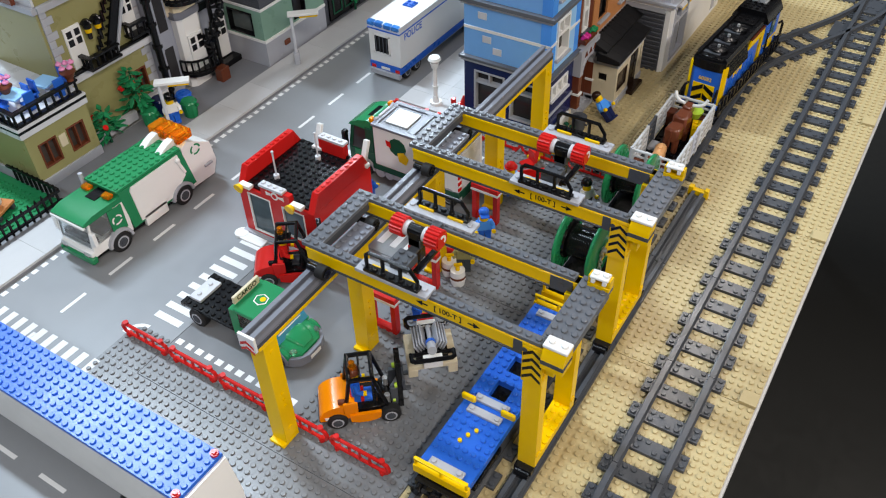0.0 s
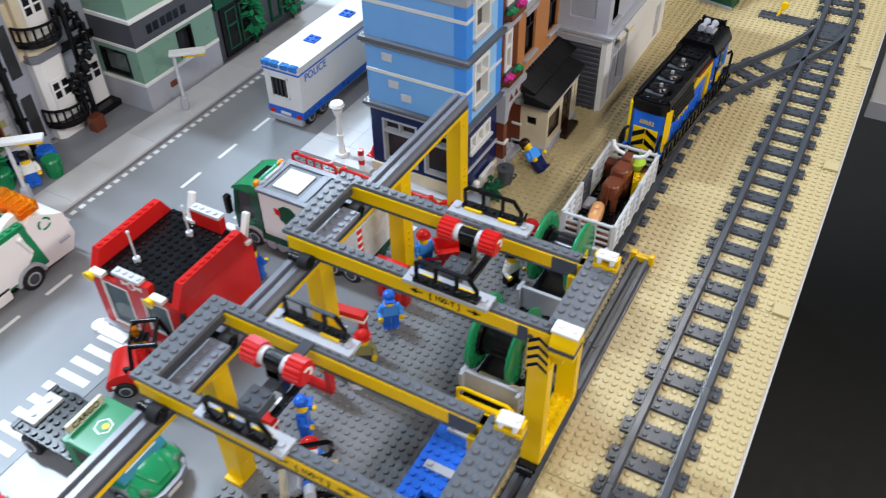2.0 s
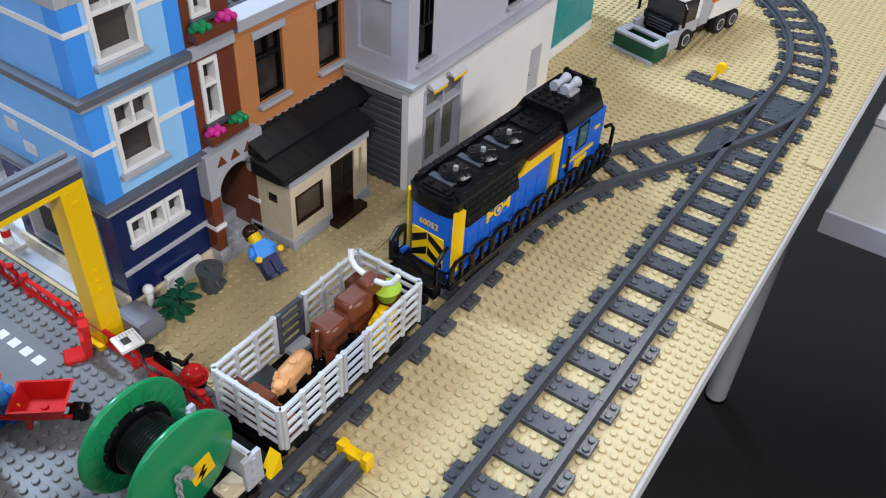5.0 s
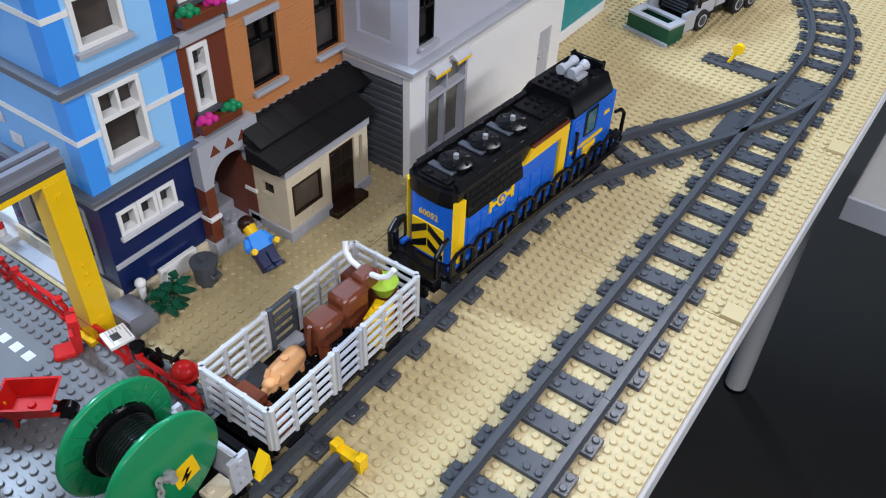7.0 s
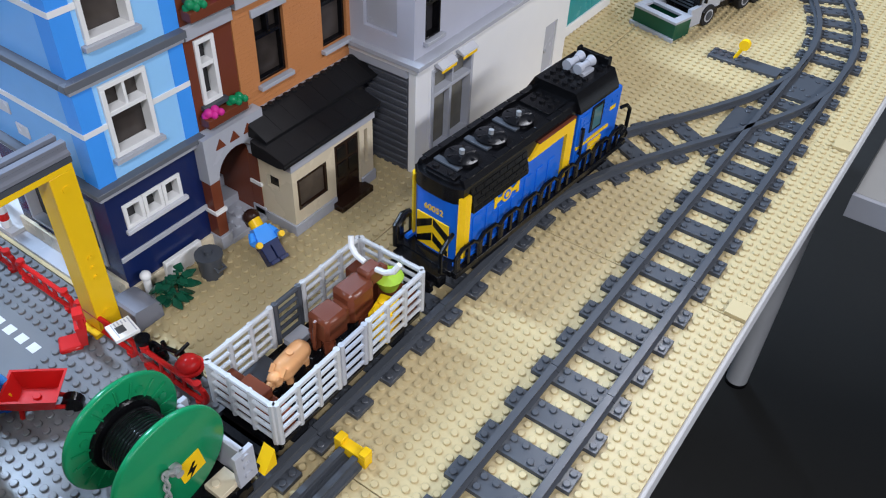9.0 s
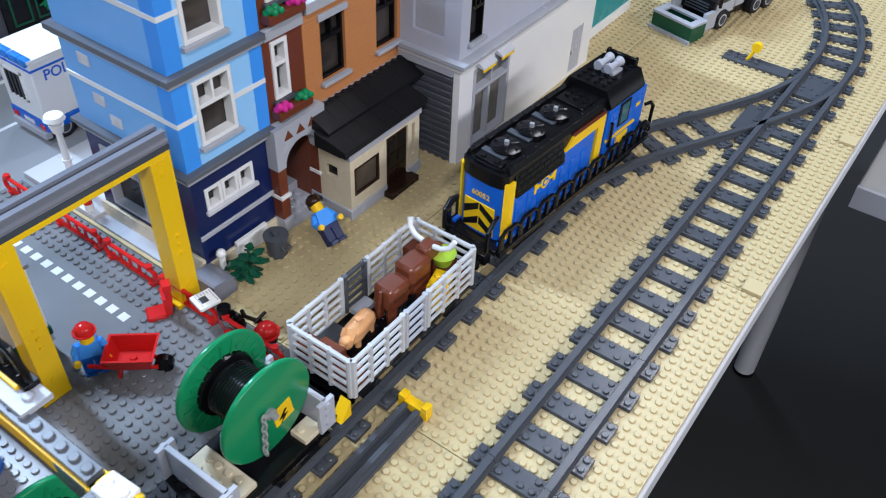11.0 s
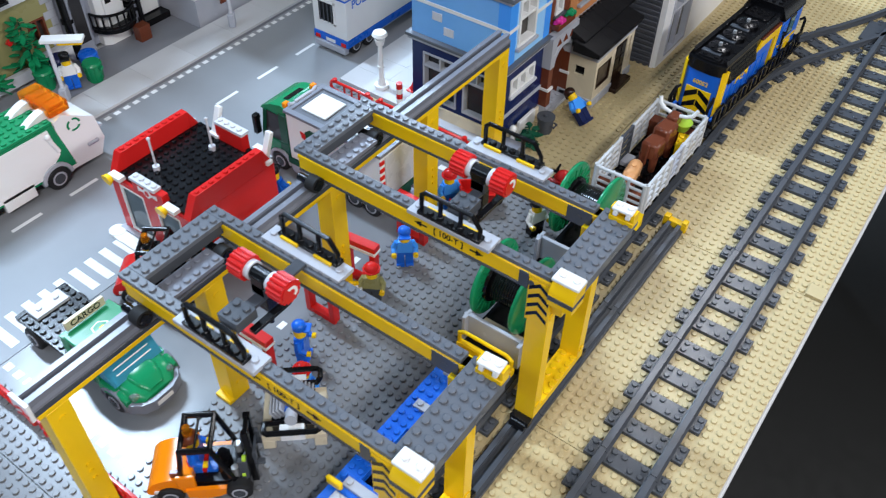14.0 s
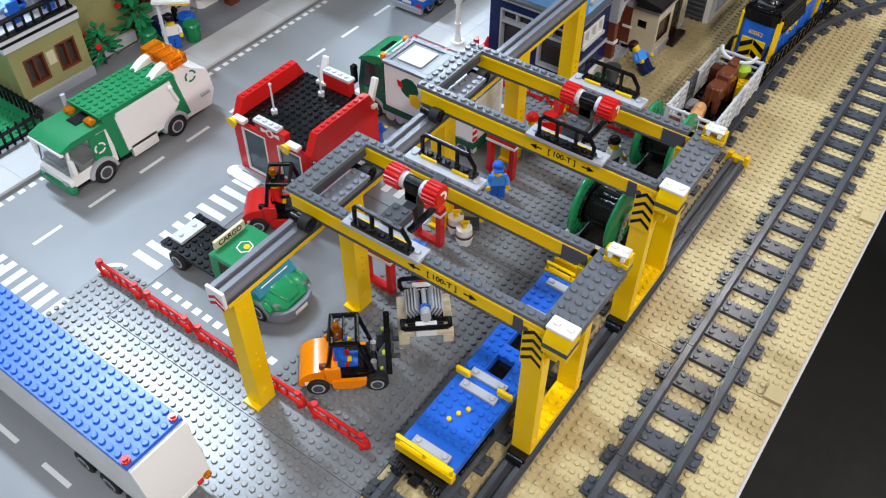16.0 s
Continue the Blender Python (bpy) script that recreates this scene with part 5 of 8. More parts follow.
for k in range(4):
    part("beacon_lens", B(-2.9 + 1.45 * k, 17.6, 9.4, -1.5 + 1.45 * k, 20.2, 10.9, c=0.15), TRANSORANGE, gt, "transparent orange roof light")
cab = part("cab", B(-3, 1.0, 1.8, 3, 7.2, 3.4).box(-3, 5.4, 3.4, 3, 7.2, 7.4), WHITE, gt)
for s in (-1, 1):
    part("cab_side", B(s * 2.965 - 0.115, 4.4, 3.0, s * 2.965 + 0.115, 6.6, 7.2), GREEN, cab)
swirl(cab, at(3.1, 5.4, 5.2) @ pose(0, 0, 0, 90, 0, 90), 0.75, WHITE)
part("windscreen", Mesh().prism([(0.9, 3.4), (1.3, 7.2), (1.6, 7.2), (1.2, 3.4)], "x", -2.8, 2.8).box(2.8, 1.3, 3.4, 2.95, 4.4, 7.2, 0).box(-2.95, 1.3, 3.4, -2.8, 4.4, 7.2, 0), TRANSCLEAR, cab)
part("cab_roof", Mesh().prism([(0.8, 7.3), (0.8, 7.7), (2.4, 8.2), (7.2, 8.2), (7.2, 7.3)], "x", -3.05, 3.05), GREEN, gt)
part("cab_trim", B(-3.1, 0.6, 7.0, 3.1, 1.0, 7.4), WHITE, gt)
part("bumper", B(-3.1, 0.2, 0.8, 3.1, 1.2, 2.0, c=0.2), GREEN, gt)
part("grille", B(-3.0, 0.5, 2.0, 3.0, 1.1, 2.8, c=0.1), WHITE, gt)
for s in (-1, 1):
    mr = part("wing_mirror", B(s * 3.5 - 0.35, 1.0, 4.0, s * 3.5 + 0.35, 1.5, 6.2), WHITE, gt)
    part("cab_beacon", B(s * 1.9 - 0.7, 5.4, 8.25, s * 1.9 + 0.7, 6.4, 8.9, c=0.15), TRANSORANGE, gt)
for s in (-1, 1):
    part("headlight", B(s * 2.2 - 0.5, 0.3, 2.05, s * 2.2 + 0.5, 0.6, 2.7, c=0.08), TRANSCLEAR, gt)
    part("screen_pillar", Mesh().prism([(0.95, 3.3), (1.35, 7.2), (1.65, 7.2), (1.25, 3.3)], "x", s * 2.95 - 0.15, s * 2.95 + 0.15), WHITE, cab)
part("seat", B(-2.0, 3.2, 3.4, 2.0, 5.2, 4.6), BLACK, cab)
part("dashboard", B(-2.7, 1.5, 3.4, 2.7, 2.3, 4.3), DBG, cab)
part("body_gap", B(-2.7, 7.25, 1.9, 2.7, 7.5, 8.2), BLACK, gt)
part("roof_gap", B(-0.9, 4.6, 8.2, 0.9, 7.0, 8.35), BLACK, gt)
part("exhaust", Mesh().cyl((-3.3, 6.4, 7.0), (-3.3, 6.4, 10.0), 0.3, 10), LBG, gt)
for o in gt.children:
    if not o.name.startswith("wheel"):
        o.scale = (1, 1, 0.9)

# police lorry
pt = thing("police_lorry", "white police lorry with blue stripes parked at the kerb", "lorry", -68.3, 37.4, 0)
part("chassis", B(-2.8, 0.6, 0.9, 2.8, 34, 1.6), LBG, pt)
box = part("box_body", B(-3.25, 0.6, 2.8, 3.25, 27, 10.0, c=0.1), WHITE, pt)
part("roof_plate", B(-3.3, 0.5, 10.0, 3.3, 27.1, 10.35), WHITE, pt)
part("blue_band", B(-3.33, 0.5, 1.6, 3.33, 27.1, 2.8, c=0.05), BLUE, pt)
part("blue_line", B(-3.3, 0.52, 9.0, 3.3, 27.05, 9.25, c=0), BLUE, box)
for x in (-2.5, -0.9, 0.9, 2.5):
    part("blue_light", B(x - 0.7, 0.2, 9.7, x + 0.7, 1.2, 10.6, c=0.15), TRANSBLUE, pt)
bw = part("barred_window", B(-1.9, 0.45, 5.0, 0.9, 0.62, 8.0, c=0), BLACK, pt, "black barred window")
for k in range(4):
    part("bar", Mesh().cyl((-1.6 + 0.75 * k, 0.38, 5.0), (-1.6 + 0.75 * k, 0.38, 8.0), 0.1, 8), DBG, bw)
part("window_surround", B(-2.2, 0.4, 4.7, -1.9, 0.62, 8.3).box(0.9, 0.4, 4.7, 1.2, 0.62, 8.3).box(-2.2, 0.4, 8.0, 1.2, 0.62, 8.3).box(-2.2, 0.4, 4.7, 1.2, 0.62, 5.0), WHITE, bw)
for s in (-1, 1):
    part("tail_light", B(s * 2.5 - 0.45, 0.4, 1.7, s * 2.5 + 0.45, 0.62, 2.3), RED, pt)
part("bumper", B(-3.0, 0.2, 0.6, 3.0, 1.0, 1.5), LBG, pt)
part("number_plate", B(-0.9, 0.44, 1.8, 0.9, 0.5, 2.3, c=0), WHITE, pt)
for y in (8.0, 17.5):
    part("roof_hatch", B(-1.0, y, 10.35, 1.0, y + 2, 10.6).studs(-1, y, 2, 2, 10.6), BLUE, pt)
text("lettering", "POLICE", 1.7, BLUE, pt, at(3.28, 4.7, 8.1) @ pose(0, 0, 0, 90, 0, 90))
for s in (-1, 1):
    for y in (2.6, 5.6, 24, 31):
        wheel(pt, s * 2.6, y, 1.35, 1.2, "x")
part("cab", Mesh().prism([(28, 1.6), (28, 9.6), (32.6, 9.6), (34.6, 5.6), (34.8, 1.6)], "x", -3.2, 3.2), WHITE, pt)

# cargo lorry: green cab, white box
cl = thing("cargo_lorry", "green lorry with a white cargo box in the yard", "lorry", -58.2, 16.6, 0)
part("chassis", B(1, -2.4, 1.0, 19.5, 2.4, 2.0), DGREEN, cl)
part("side_rail", B(4.8, -3.45, 2.0, 19.7, 3.45, 2.9), DGREEN, cl)
bx = part("cargo_box", B(5.2, -3.3, 2.9, 19.6, 3.3, 9.6, c=0.08), WHITE, cl)
part("box_rim", B(5.0, -3.5, 9.6, 19.8, -2.7, 10.0).box(5.0, 2.7, 9.6, 19.8, 3.5, 10.0).box(5.0, -2.7, 9.6, 5.8, 2.7, 10.0).box(10.9, -2.7, 9.6, 12.0, 2.7, 10.0).box(19.0, -2.7, 9.6, 19.8, 2.7, 10.0), RAILGREY, cl)
for x in (6.0, 12.3):
    part("roof_sheet", B(x - 0.4, -2.7, 9.62, x + 4.9 if x < 10 else 18.95, 2.7, 9.8), LITGREY, cl)
    part("roof_panel", B(x + 0.5, -1.9, 9.8, x + 4.3 if x < 10 else 18.2, 1.9, 10.05, c=0.06), WHITE, cl)
em = part("emblem", Mesh().prism([(7.2 + 1.5 * math.sin(k * math.pi / 5), 9.4 + 1.5 * math.cos(k * math.pi / 5)) for k in range(10)], "y", -3.38, -3.3), DGREEN, bx)
part("emblem_parcel", Mesh().prism([(4.9, 9.6), (4.6, 10.8), (5.8, 11.3), (6.7, 10.5), (6.3, 9.4)], "y", -3.42, -3.36), YELLOW, bx)
part("emblem_arrow", Mesh().prism([(7.0, 7.6), (7.9, 7.4), (7.8, 8.2), (6.8, 8.3)], "y", -3.41, -3.35), RED, bx)
for k in range(6):
    part("hazard_stripe", B(19.5, -3.38, 3.2 + 1.05 * k, 19.7, -2.6, 3.75 + 1.05 * k), RED, bx)
part("tail_door", B(19.55, -2.5, 3.2, 19.75, 2.5, 9.2), VLG, cl)
for s in (-1, 1):
    for x in (3.2, 15.2, 17.9):
        wheel(cl, x, s * 2.8, 1.35, 1.1, "y")
        wheel_arch(cl, x, s * 2.95, 1.35, 0.8, LBG, "y")
    part("fuel_tank", Mesh().cyl((6.0, s * 2.9, 1.5), (6.0, s * 3.4, 1.5), 0.8, 18).box(7.0, min(s * 2.6, s * 3.3), 0.9, 11.0, max(s * 2.6, s * 3.3), 2.0, 0.2).cyl((7.6, s * 3.3, 1.5), (7.6, s * 3.42, 1.5), 0.7, 16), LBG, cl)
cb = part("cab", B(0.3, -3.1, 1.6, 4.9, 3.1, 4.4, c=0.15).box(3.5, -3.1, 4.4, 4.9, 3.1, 8.6, 0.1), DGREEN, cl)
part("windscreen", Mesh().prism([(4.4, 0.5), (4.4, 3.5), (8.3, 3.5), (8.3, 1.3)], "y", -2.95, 2.95), DARKGLASS, cb)
for s in (-1, 1):
    part("pillar", Mesh().prism([(4.4, 0.4), (4.4, 0.9), (8.3, 1.6), (8.3, 1.1)], "y", s * 2.95 - 0.15, s * 2.95 + 0.15), DGREEN, cb)
    part("door_line", B(1.4, s * 3.1 - 0.05, 2.4, 3.4, s * 3.1 + 0.05, 4.3, c=0.02), GREEN, cb)
    part("pipe", Mesh().tube([(5.05, s * 1.2, 6.0), (5.05, s * 1.2, 9.7), (5.05, s * 2.4, 10.2)], 0.22), LBG, cl)
part("cab_roof", Mesh().prism([(8.2, 0.5), (8.2, 4.6), (9.6, 4.6), (9.8, 4.0), (9.4, 2.4), (8.7, 0.9)], "y", -2.95, 2.95), GREEN, cl)
part("roof_recess", Mesh().prism([(9.6, 3.1), (9.78, 3.9), (9.86, 3.9), (9.68, 3.1)], "y", -1.4, 1.4), BLACK, cl)
part("bumper", B(-0.2, -3.2, 0.8, 0.8, 3.2, 1.9, c=0.15), LBG, cl)
for s in (-1, 1):
    part("wing_mirror", B(-0.2, s * 3.6 - 0.45, 4.6, 0.5, s * 3.6 + 0.45, 7.4, c=0.12).cyl((0.3, s * 3.1, 6.8), (0.2, s * 3.6, 7.0), 0.18, 8), BLACK, cl)
    part("marker_light", B(4.2, s * 2.4 - 0.4, 9.5, 4.8, s * 2.4 + 0.4, 10.3, c=0.1), ORANGE, cl)
part("air_deflector", B(4.9, -1.4, 8.2, 5.3, 1.4, 10.2), LBG, cl)

def loft(m, sections, y=0.0):
    """A rounded hood drawn through sections of (x, half width, bottom, top)."""
    n, v = 11, []
    for x, hw, z0, z1 in sections:
        for k in range(n):
            a = math.pi * k / (n - 1)
            c, q = math.cos(a), math.sin(a)
            v.append((x, y - hw * (abs(c) ** 0.45) * (1 if c >= 0 else -1), z0 + (z1 - z0) * q ** 0.45))
    f = []
    for i in range(len(sections) - 1):
        for k in range(n - 1):
            f.append((i * n + k, (i + 1) * n + k, (i + 1) * n + k + 1, i * n + k + 1))
        f.append((i * n + n - 1, (i + 1) * n + n - 1, (i + 1) * n, i * n))
    e = (len(sections) - 1) * n
    return m.add(v, [q[::-1] for q in f] + [tuple(range(n - 1, -1, -1))[::-1], tuple(range(e, e + n))[::-1]])


# green pick-up with a flat bed
pk = thing("pickup_truck", "green pick-up truck with a flat black bed", "truck", -57.5, -19.4, 0)
part("chassis", B(0.5, -2.2, 1.0, 17, 2.2, 1.8), BLACK, pk)
part("bed", Mesh().brick(0.6, -3, 2.4, 8, 6, 0.4).box(0.6, -2.6, 1.8, 8.6, 2.6, 2.4), BLACK, pk)
for y in (-3.0, 1.8):
    part("bed_lip", B(0.0, y, 2.2, 0.6, y + 1.2, 2.9), BLACK, pk)
part("tail_plate", B(0.5, -1.9, 2.8, 2.4, 1.9, 3.2).stud(1.4, -1, 3.2).stud(1.4, 1, 3.2), VLG, pk)
cab = part("cab", B(8.7, -2.9, 1.8, 9.6, 2.9, 6.2).box(9.6, -2.9, 1.8, 13.4, 2.9, 3.6).box(9.4, -2.9, 5.9, 13.2, 2.9, 6.5, 0.12).box(9.6, -2.9, 3.6, 10.0, -2.5, 5.9).box(9.6, 2.5, 3.6, 10.0, 2.9, 5.9), GREEN, pk)
for s in (-1, 1):
    part("side_window", B(10.0, s * 2.775 - 0.075, 3.6, 13.0, s * 2.775 + 0.075, 5.9, c=0), TRANSDARK, cab)
part("windscreen", Mesh().prism([(3.4, 13.0), (6.1, 13.0), (6.3, 13.5), (3.4, 15.7)], "y", -2.8, -2.6).prism([(3.4, 13.0), (6.1, 13.0), (6.3, 13.5), (3.4, 15.7)], "y", 2.6, 2.8).prism([(3.4, 15.45), (6.2, 13.25), (6.4, 13.45), (3.45, 15.75)], "y", -2.6, 2.6), TRANSCYAN, pk, "transparent blue windscreen")
for k in range(4):
    part("screen_line", Mesh().prism([(4.1 + 0.5 * k, 15.28 - 0.39 * k), (4.2 + 0.5 * k, 15.2 - 0.39 * k), (4.25 + 0.5 * k, 15.24 - 0.39 * k), (4.15 + 0.5 * k, 15.32 - 0.39 * k)], "y", -2.0, 2.0), WHITE, pk)
part("bonnet", loft(Mesh(), [(13.3, 2.9, 1.8, 3.5), (14.6, 2.9, 1.8, 3.55), (15.7, 2.85, 1.8, 3.5), (16.8, 2.65, 1.8, 3.25), (17.6, 2.3, 1.8, 2.85), (18.2, 1.7, 1.8, 2.4)]), GREEN, pk)
part("bonnet_bulge", loft(Mesh(), [(15.2, 1.5, 3.0, 3.7), (16.2, 1.5, 3.0, 3.75), (17.2, 1.3, 2.7, 3.3), (17.9, 0.9, 2.4, 2.8)]), GREEN, pk)
front = [(13.6, 3.25), (16.2, 3.25), (17.4, 2.9), (18.3, 2.2), (18.8, 1.1)]
ring = front + [(x, -y) for x, y in front[::-1]]
inner = [(x - 0.5, y * 0.84) for x, y in ring]
part("front_skirt", Mesh().prism(ring + inner[::-1], "z", 0.8, 2.1), RAILGREY, pk, "dark grey rounded bumper")
part("interior", B(10.2, -2.3, 1.9, 13.0, 2.3, 3.4).box(10.3, -1.8, 3.4, 10.9, 1.8, 5.0), BLACK, pk)
for s in (-1, 1):
    part("mudguard", loft(Mesh(), [(13.5, 0.45, 1.9, 3.0), (15.2, 0.5, 1.9, 3.3), (16.6, 0.42, 1.9, 2.9), (17.2, 0.3, 1.9, 2.5)], s * 2.75), GREEN, pk)
    part("headlight", B(16.9, min(s * 1.7, s * 2.5), 2.3, 17.7, max(s * 1.7, s * 2.5), 2.95, c=0.15), TRANSCLEAR, pk)
    for x in (2.6, 15.3):
        wheel(pk, x, s * 2.7, 1.35, 1.1, "y")
        if x > 9:
            wheel_arch(pk, x, s * 2.85, 1.35, 0.8, RAILGREY, "y")
part("number_plate", B(18.8, -0.9, 1.2, 18.86, 0.9, 1.7, c=0), WHITE, pk)
sg = part("roof_sign", B(8.9, -2.2, 6.5, 9.3, 2.2, 7.55), CREAM, pk, "cream roof sign")
text("lettering", "CARGO", 0.95, BLACK, sg, at(9.31, 0, 7.03) @ pose(0, 0, 0, 90, 0, 90))
em = part("roof_emblem", Mesh().cyl((11.4, 0, 6.5), (11.4, 0, 6.53), 0.95, 6), WHITE, pk)
part("emblem_parcel", Mesh().cyl((11.4, 0, 6.53), (11.4, 0, 6.56), 0.8, 6), GREEN, em)
part("emblem_dot", Mesh().cyl((11.6, 0.1, 6.56), (11.6, 0.1, 6.59), 0.4, 6), YELLOW, em)


def forklift(name, label, x, y, rz, body, lift=4.0):
    f = thing(name, label, "forklift", x, y, 0, rz, "forklift trucks")
    hood = [(1.3, -4.5), (1.3, -0.6), (3.3, -0.6), (3.45, -1.4)] + [(1.6 + 1.85 * math.sin(math.pi / 2 * (1 - k / 6)), -2.2 - 2.45 * math.sin(math.pi / 2 * k / 6)) for k in range(7)]
    part("counterweight", Mesh().prism(hood, "y", -2.15, 2.15), body, f)
    part("chassis", B(-4.0, -1.6, 0.7, 4.0, 1.6, 1.9, c=0.1), BLACK, f)
    for q in (-1, 1):
        part("hood_side", B(-1.9, q * 2.12 - 0.17, 2.2, -0.3, q * 2.12 + 0.17, 3.9, c=0.15), body, f)
        curve = [(1.95, 2.2), (1.95, -1.3), (0.9, -1.2), (0.65, -0.4), (0.6, 0.6), (0.75, 1.5), (1.1, 2.1)]
        part("side_body", Mesh().prism(curve, "y", q * 2.2 - 0.2, q * 2.2 + 0.2), body, f)
        part("tank", Mesh().cyl((3.0, q * 1.2, 2.0), (3.0, q * 1.2, 3.4), 0.32, 10), SILVER, f)
    part("floor", B(-0.6, -1.8, 1.9, 3.2, 1.8, 2.3), BLACK, f)
    part("seat", B(-0.7, -0.9, 2.3, 0.5, 0.9, 2.9).box(-1.0, -0.9, 2.3, -0.6, 0.9, 4.2), RED if body == ORANGE else BLACK, f)
    part("engine_cover", B(0.4, -0.9, 1.9, 1.4, 0.9, 2.6), BLUE if body == ORANGE else DBG, f)
    cage = Mesh()
    for q in (-1.8, 1.8):
        cage.tube([(-1.6, q, 2.8), (-0.9, q, 7.2), (1.6, q, 7.2), (2.9, q, 2.4)], 0.24)
    cage.tube([(-0.9, -1.8, 7.2), (-0.9, 1.8, 7.2)], 0.24).tube([(1.6, -1.8, 7.2), (1.6, 1.8, 7.2)], 0.24).tube([(0.3, -1.8, 7.2), (0.3, 1.8, 7.2)], 0.12)
    part("roll_cage", cage, BLACK, f)
    part("beacon", Mesh().cyl((-0.4, 0, 7.2), (-0.4, 0, 7.5), 0.45, 12).cyl((-0.4, 0, 7.5), (-0.4, 0, 8.1), 0.35, 12), TRANSORANGE, f, "orange beacon")
    part("steering_wheel", Mesh().cyl((1.9, 0, 3.6), (2.05, 0, 3.75), 0.6, 14).cyl((2.3, 0, 2.3), (2.0, 0, 3.6), 0.15, 8), BLACK, f)
    for q in (-2.0, 2.0):
        wheel(f, -2.7, q, 1.15, 1.0, "y", LBG)
        wheel(f, 3.2, q, 1.15, 1.0, "y", LBG)
    mast = Mesh()
    for q in (-0.9, 0.9):
        mast.box(4.2, q - 0.25, 0.8, 4.8, q + 0.25, 8.2)
    for z in (1.4, 4.4, 7.6):
        mast.box(4.3, -0.9, z, 4.7, 0.9, z + 0.5)
    mt = part("mast", mast, BLACK, f)
    part("fork", B(4.8, -1.3, lift - 0.3, 5.1, -0.8, lift + 1.6).box(4.8, -1.3, lift - 0.3, 5.7, -0.8, lift - 0.02).box(4.8, 0.8, lift - 0.3, 5.1, 1.3, lift + 1.6).box(4.8, 0.8, lift - 0.3, 5.7, 1.3, lift - 0.02).box(4.75, -1.3, lift + 0.6, 5.0, 1.3, lift + 1.2), DBG, mt)
    part("hydraulic_ram", Mesh().cyl((3.6, -0.6, 2.2), (4.3, -0.6, 3.6), 0.25, 8).cyl((3.6, 0.6, 2.2), (4.3, 0.6, 3.6), 0.25, 8), LBG if body == ORANGE else BLACK, mt)
    part("rear_weight", B(-4.75, -1.9, 0.7, -3.7, 1.9, 1.5, c=0.15), DBG, f)
    part("rear_plate", B(-4.0, -2.25, 1.5, -3.2, -2.1, 1.9, c=0.03), WHITE, f)
    for q in (-1, 1):
        part("work_light", Mesh().cyl((3.9, q * 1.4, 5.0), (4.2, q * 1.4, 5.0), 0.3, 10).cyl((3.6, q * 1.4, 2.6), (3.9, q * 1.4, 2.6), 0.3, 10), LIME, f, "pale lime work light")
        part("mast_bracket", B(3.4, q * 1.3 - 0.25, 2.0, 4.2, q * 1.3 + 0.25, 4.6), DBG, f)
        part("cage_foot", B(-1.9, q * 1.8 - 0.3, 2.4, -1.2, q * 1.8 + 0.3, 3.1), BLACK, f)
    part("console", B(1.6, -0.8, 2.3, 2.4, 0.8, 3.4, c=0.1).box(1.7, -1.4, 2.3, 2.0, -1.0, 4.2), BLACK, f)
    part("lamp", B(-2.4, -1.9, 3.2, -1.6, -1.4, 4.0, c=0.1), REDBROWN if body == ORANGE else BLACK, f)
    return f


forklift("forklift", "orange forklift truck with a black roll cage", -30.0, -22.4, 41, ORANGE)
forklift("forklift", "red forklift truck with a black roll cage", -51.0, -9.3, 38, RED, 0.7)

# load in front of the orange forklift: an engine on a cream pallet
ld = thing("engine_load", "grey engine strapped on a cream pallet", "engine", -25.1, -15.3, 4.5, -49)
ld.scale = (1.12, 1.05, 1.15)
part("pallet", B(-2.2, -2.6, 1.0, 2.2, 2.6, 1.5).box(-2.2, -2.6, 0, 2.2, -1.6, 1.0).box(-2.2, 1.6, 0, 2.2, 2.6, 1.0), CREAM, ld)
part("engine_block", B(-1.7, -1.7, 1.5, 1.7, 1.7, 2.5).box(-0.5, -1.5, 2.5, 0.5, 1.5, 3.0), BLACK, ld)
for s in (-1, 1):
    for k in range(4):
        fin = Mesh()
        fin.tf = Matrix.Translation((0, s * 0.95, 2.9)) @ Matrix.Rotation(radians(-s * 28), 4, "X")
        fin.box(-1.3, -0.62 + 0.32 * k, -0.3, 1.3, -0.44 + 0.32 * k, 0.75, 0.05)
        fin.tf = None
        part("exhaust_fin", fin, LBG, ld)
    bar = [(s * 1.8, -1.9, 2.7), (s * 2.0, -2.2, 3.0), (s * 2.7, -2.2, 3.0), (s * 2.9, -1.9, 3.0), (s * 2.9, 1.9, 3.0), (s * 2.7, 2.2, 3.0), (s * 2.0, 2.2, 3.0), (s * 1.8, 1.9, 2.7), (s * 1.8, -1.9, 2.7)]
    part("lashing_bar", Mesh().tube(bar, 0.22), BLACK, ld)
    part("bar_foot", B(min(s * 1.7, s * 2.6), -1.0, 1.5, max(s * 1.7, s * 2.6), 1.0, 2.8), WHITE, ld)
part("crankshaft", Mesh().cyl((-1.2, 0, 3.3), (1.6, 0, 3.3), 0.25, 12).cyl((1.2, 0, 3.3), (2.2, 0, 3.5), 0.5, 12), LBG, ld)
part("belt", Mesh().cyl((0.9, 0, 3.3), (1.2, 0, 3.35), 0.55, 14), BLUE, ld)

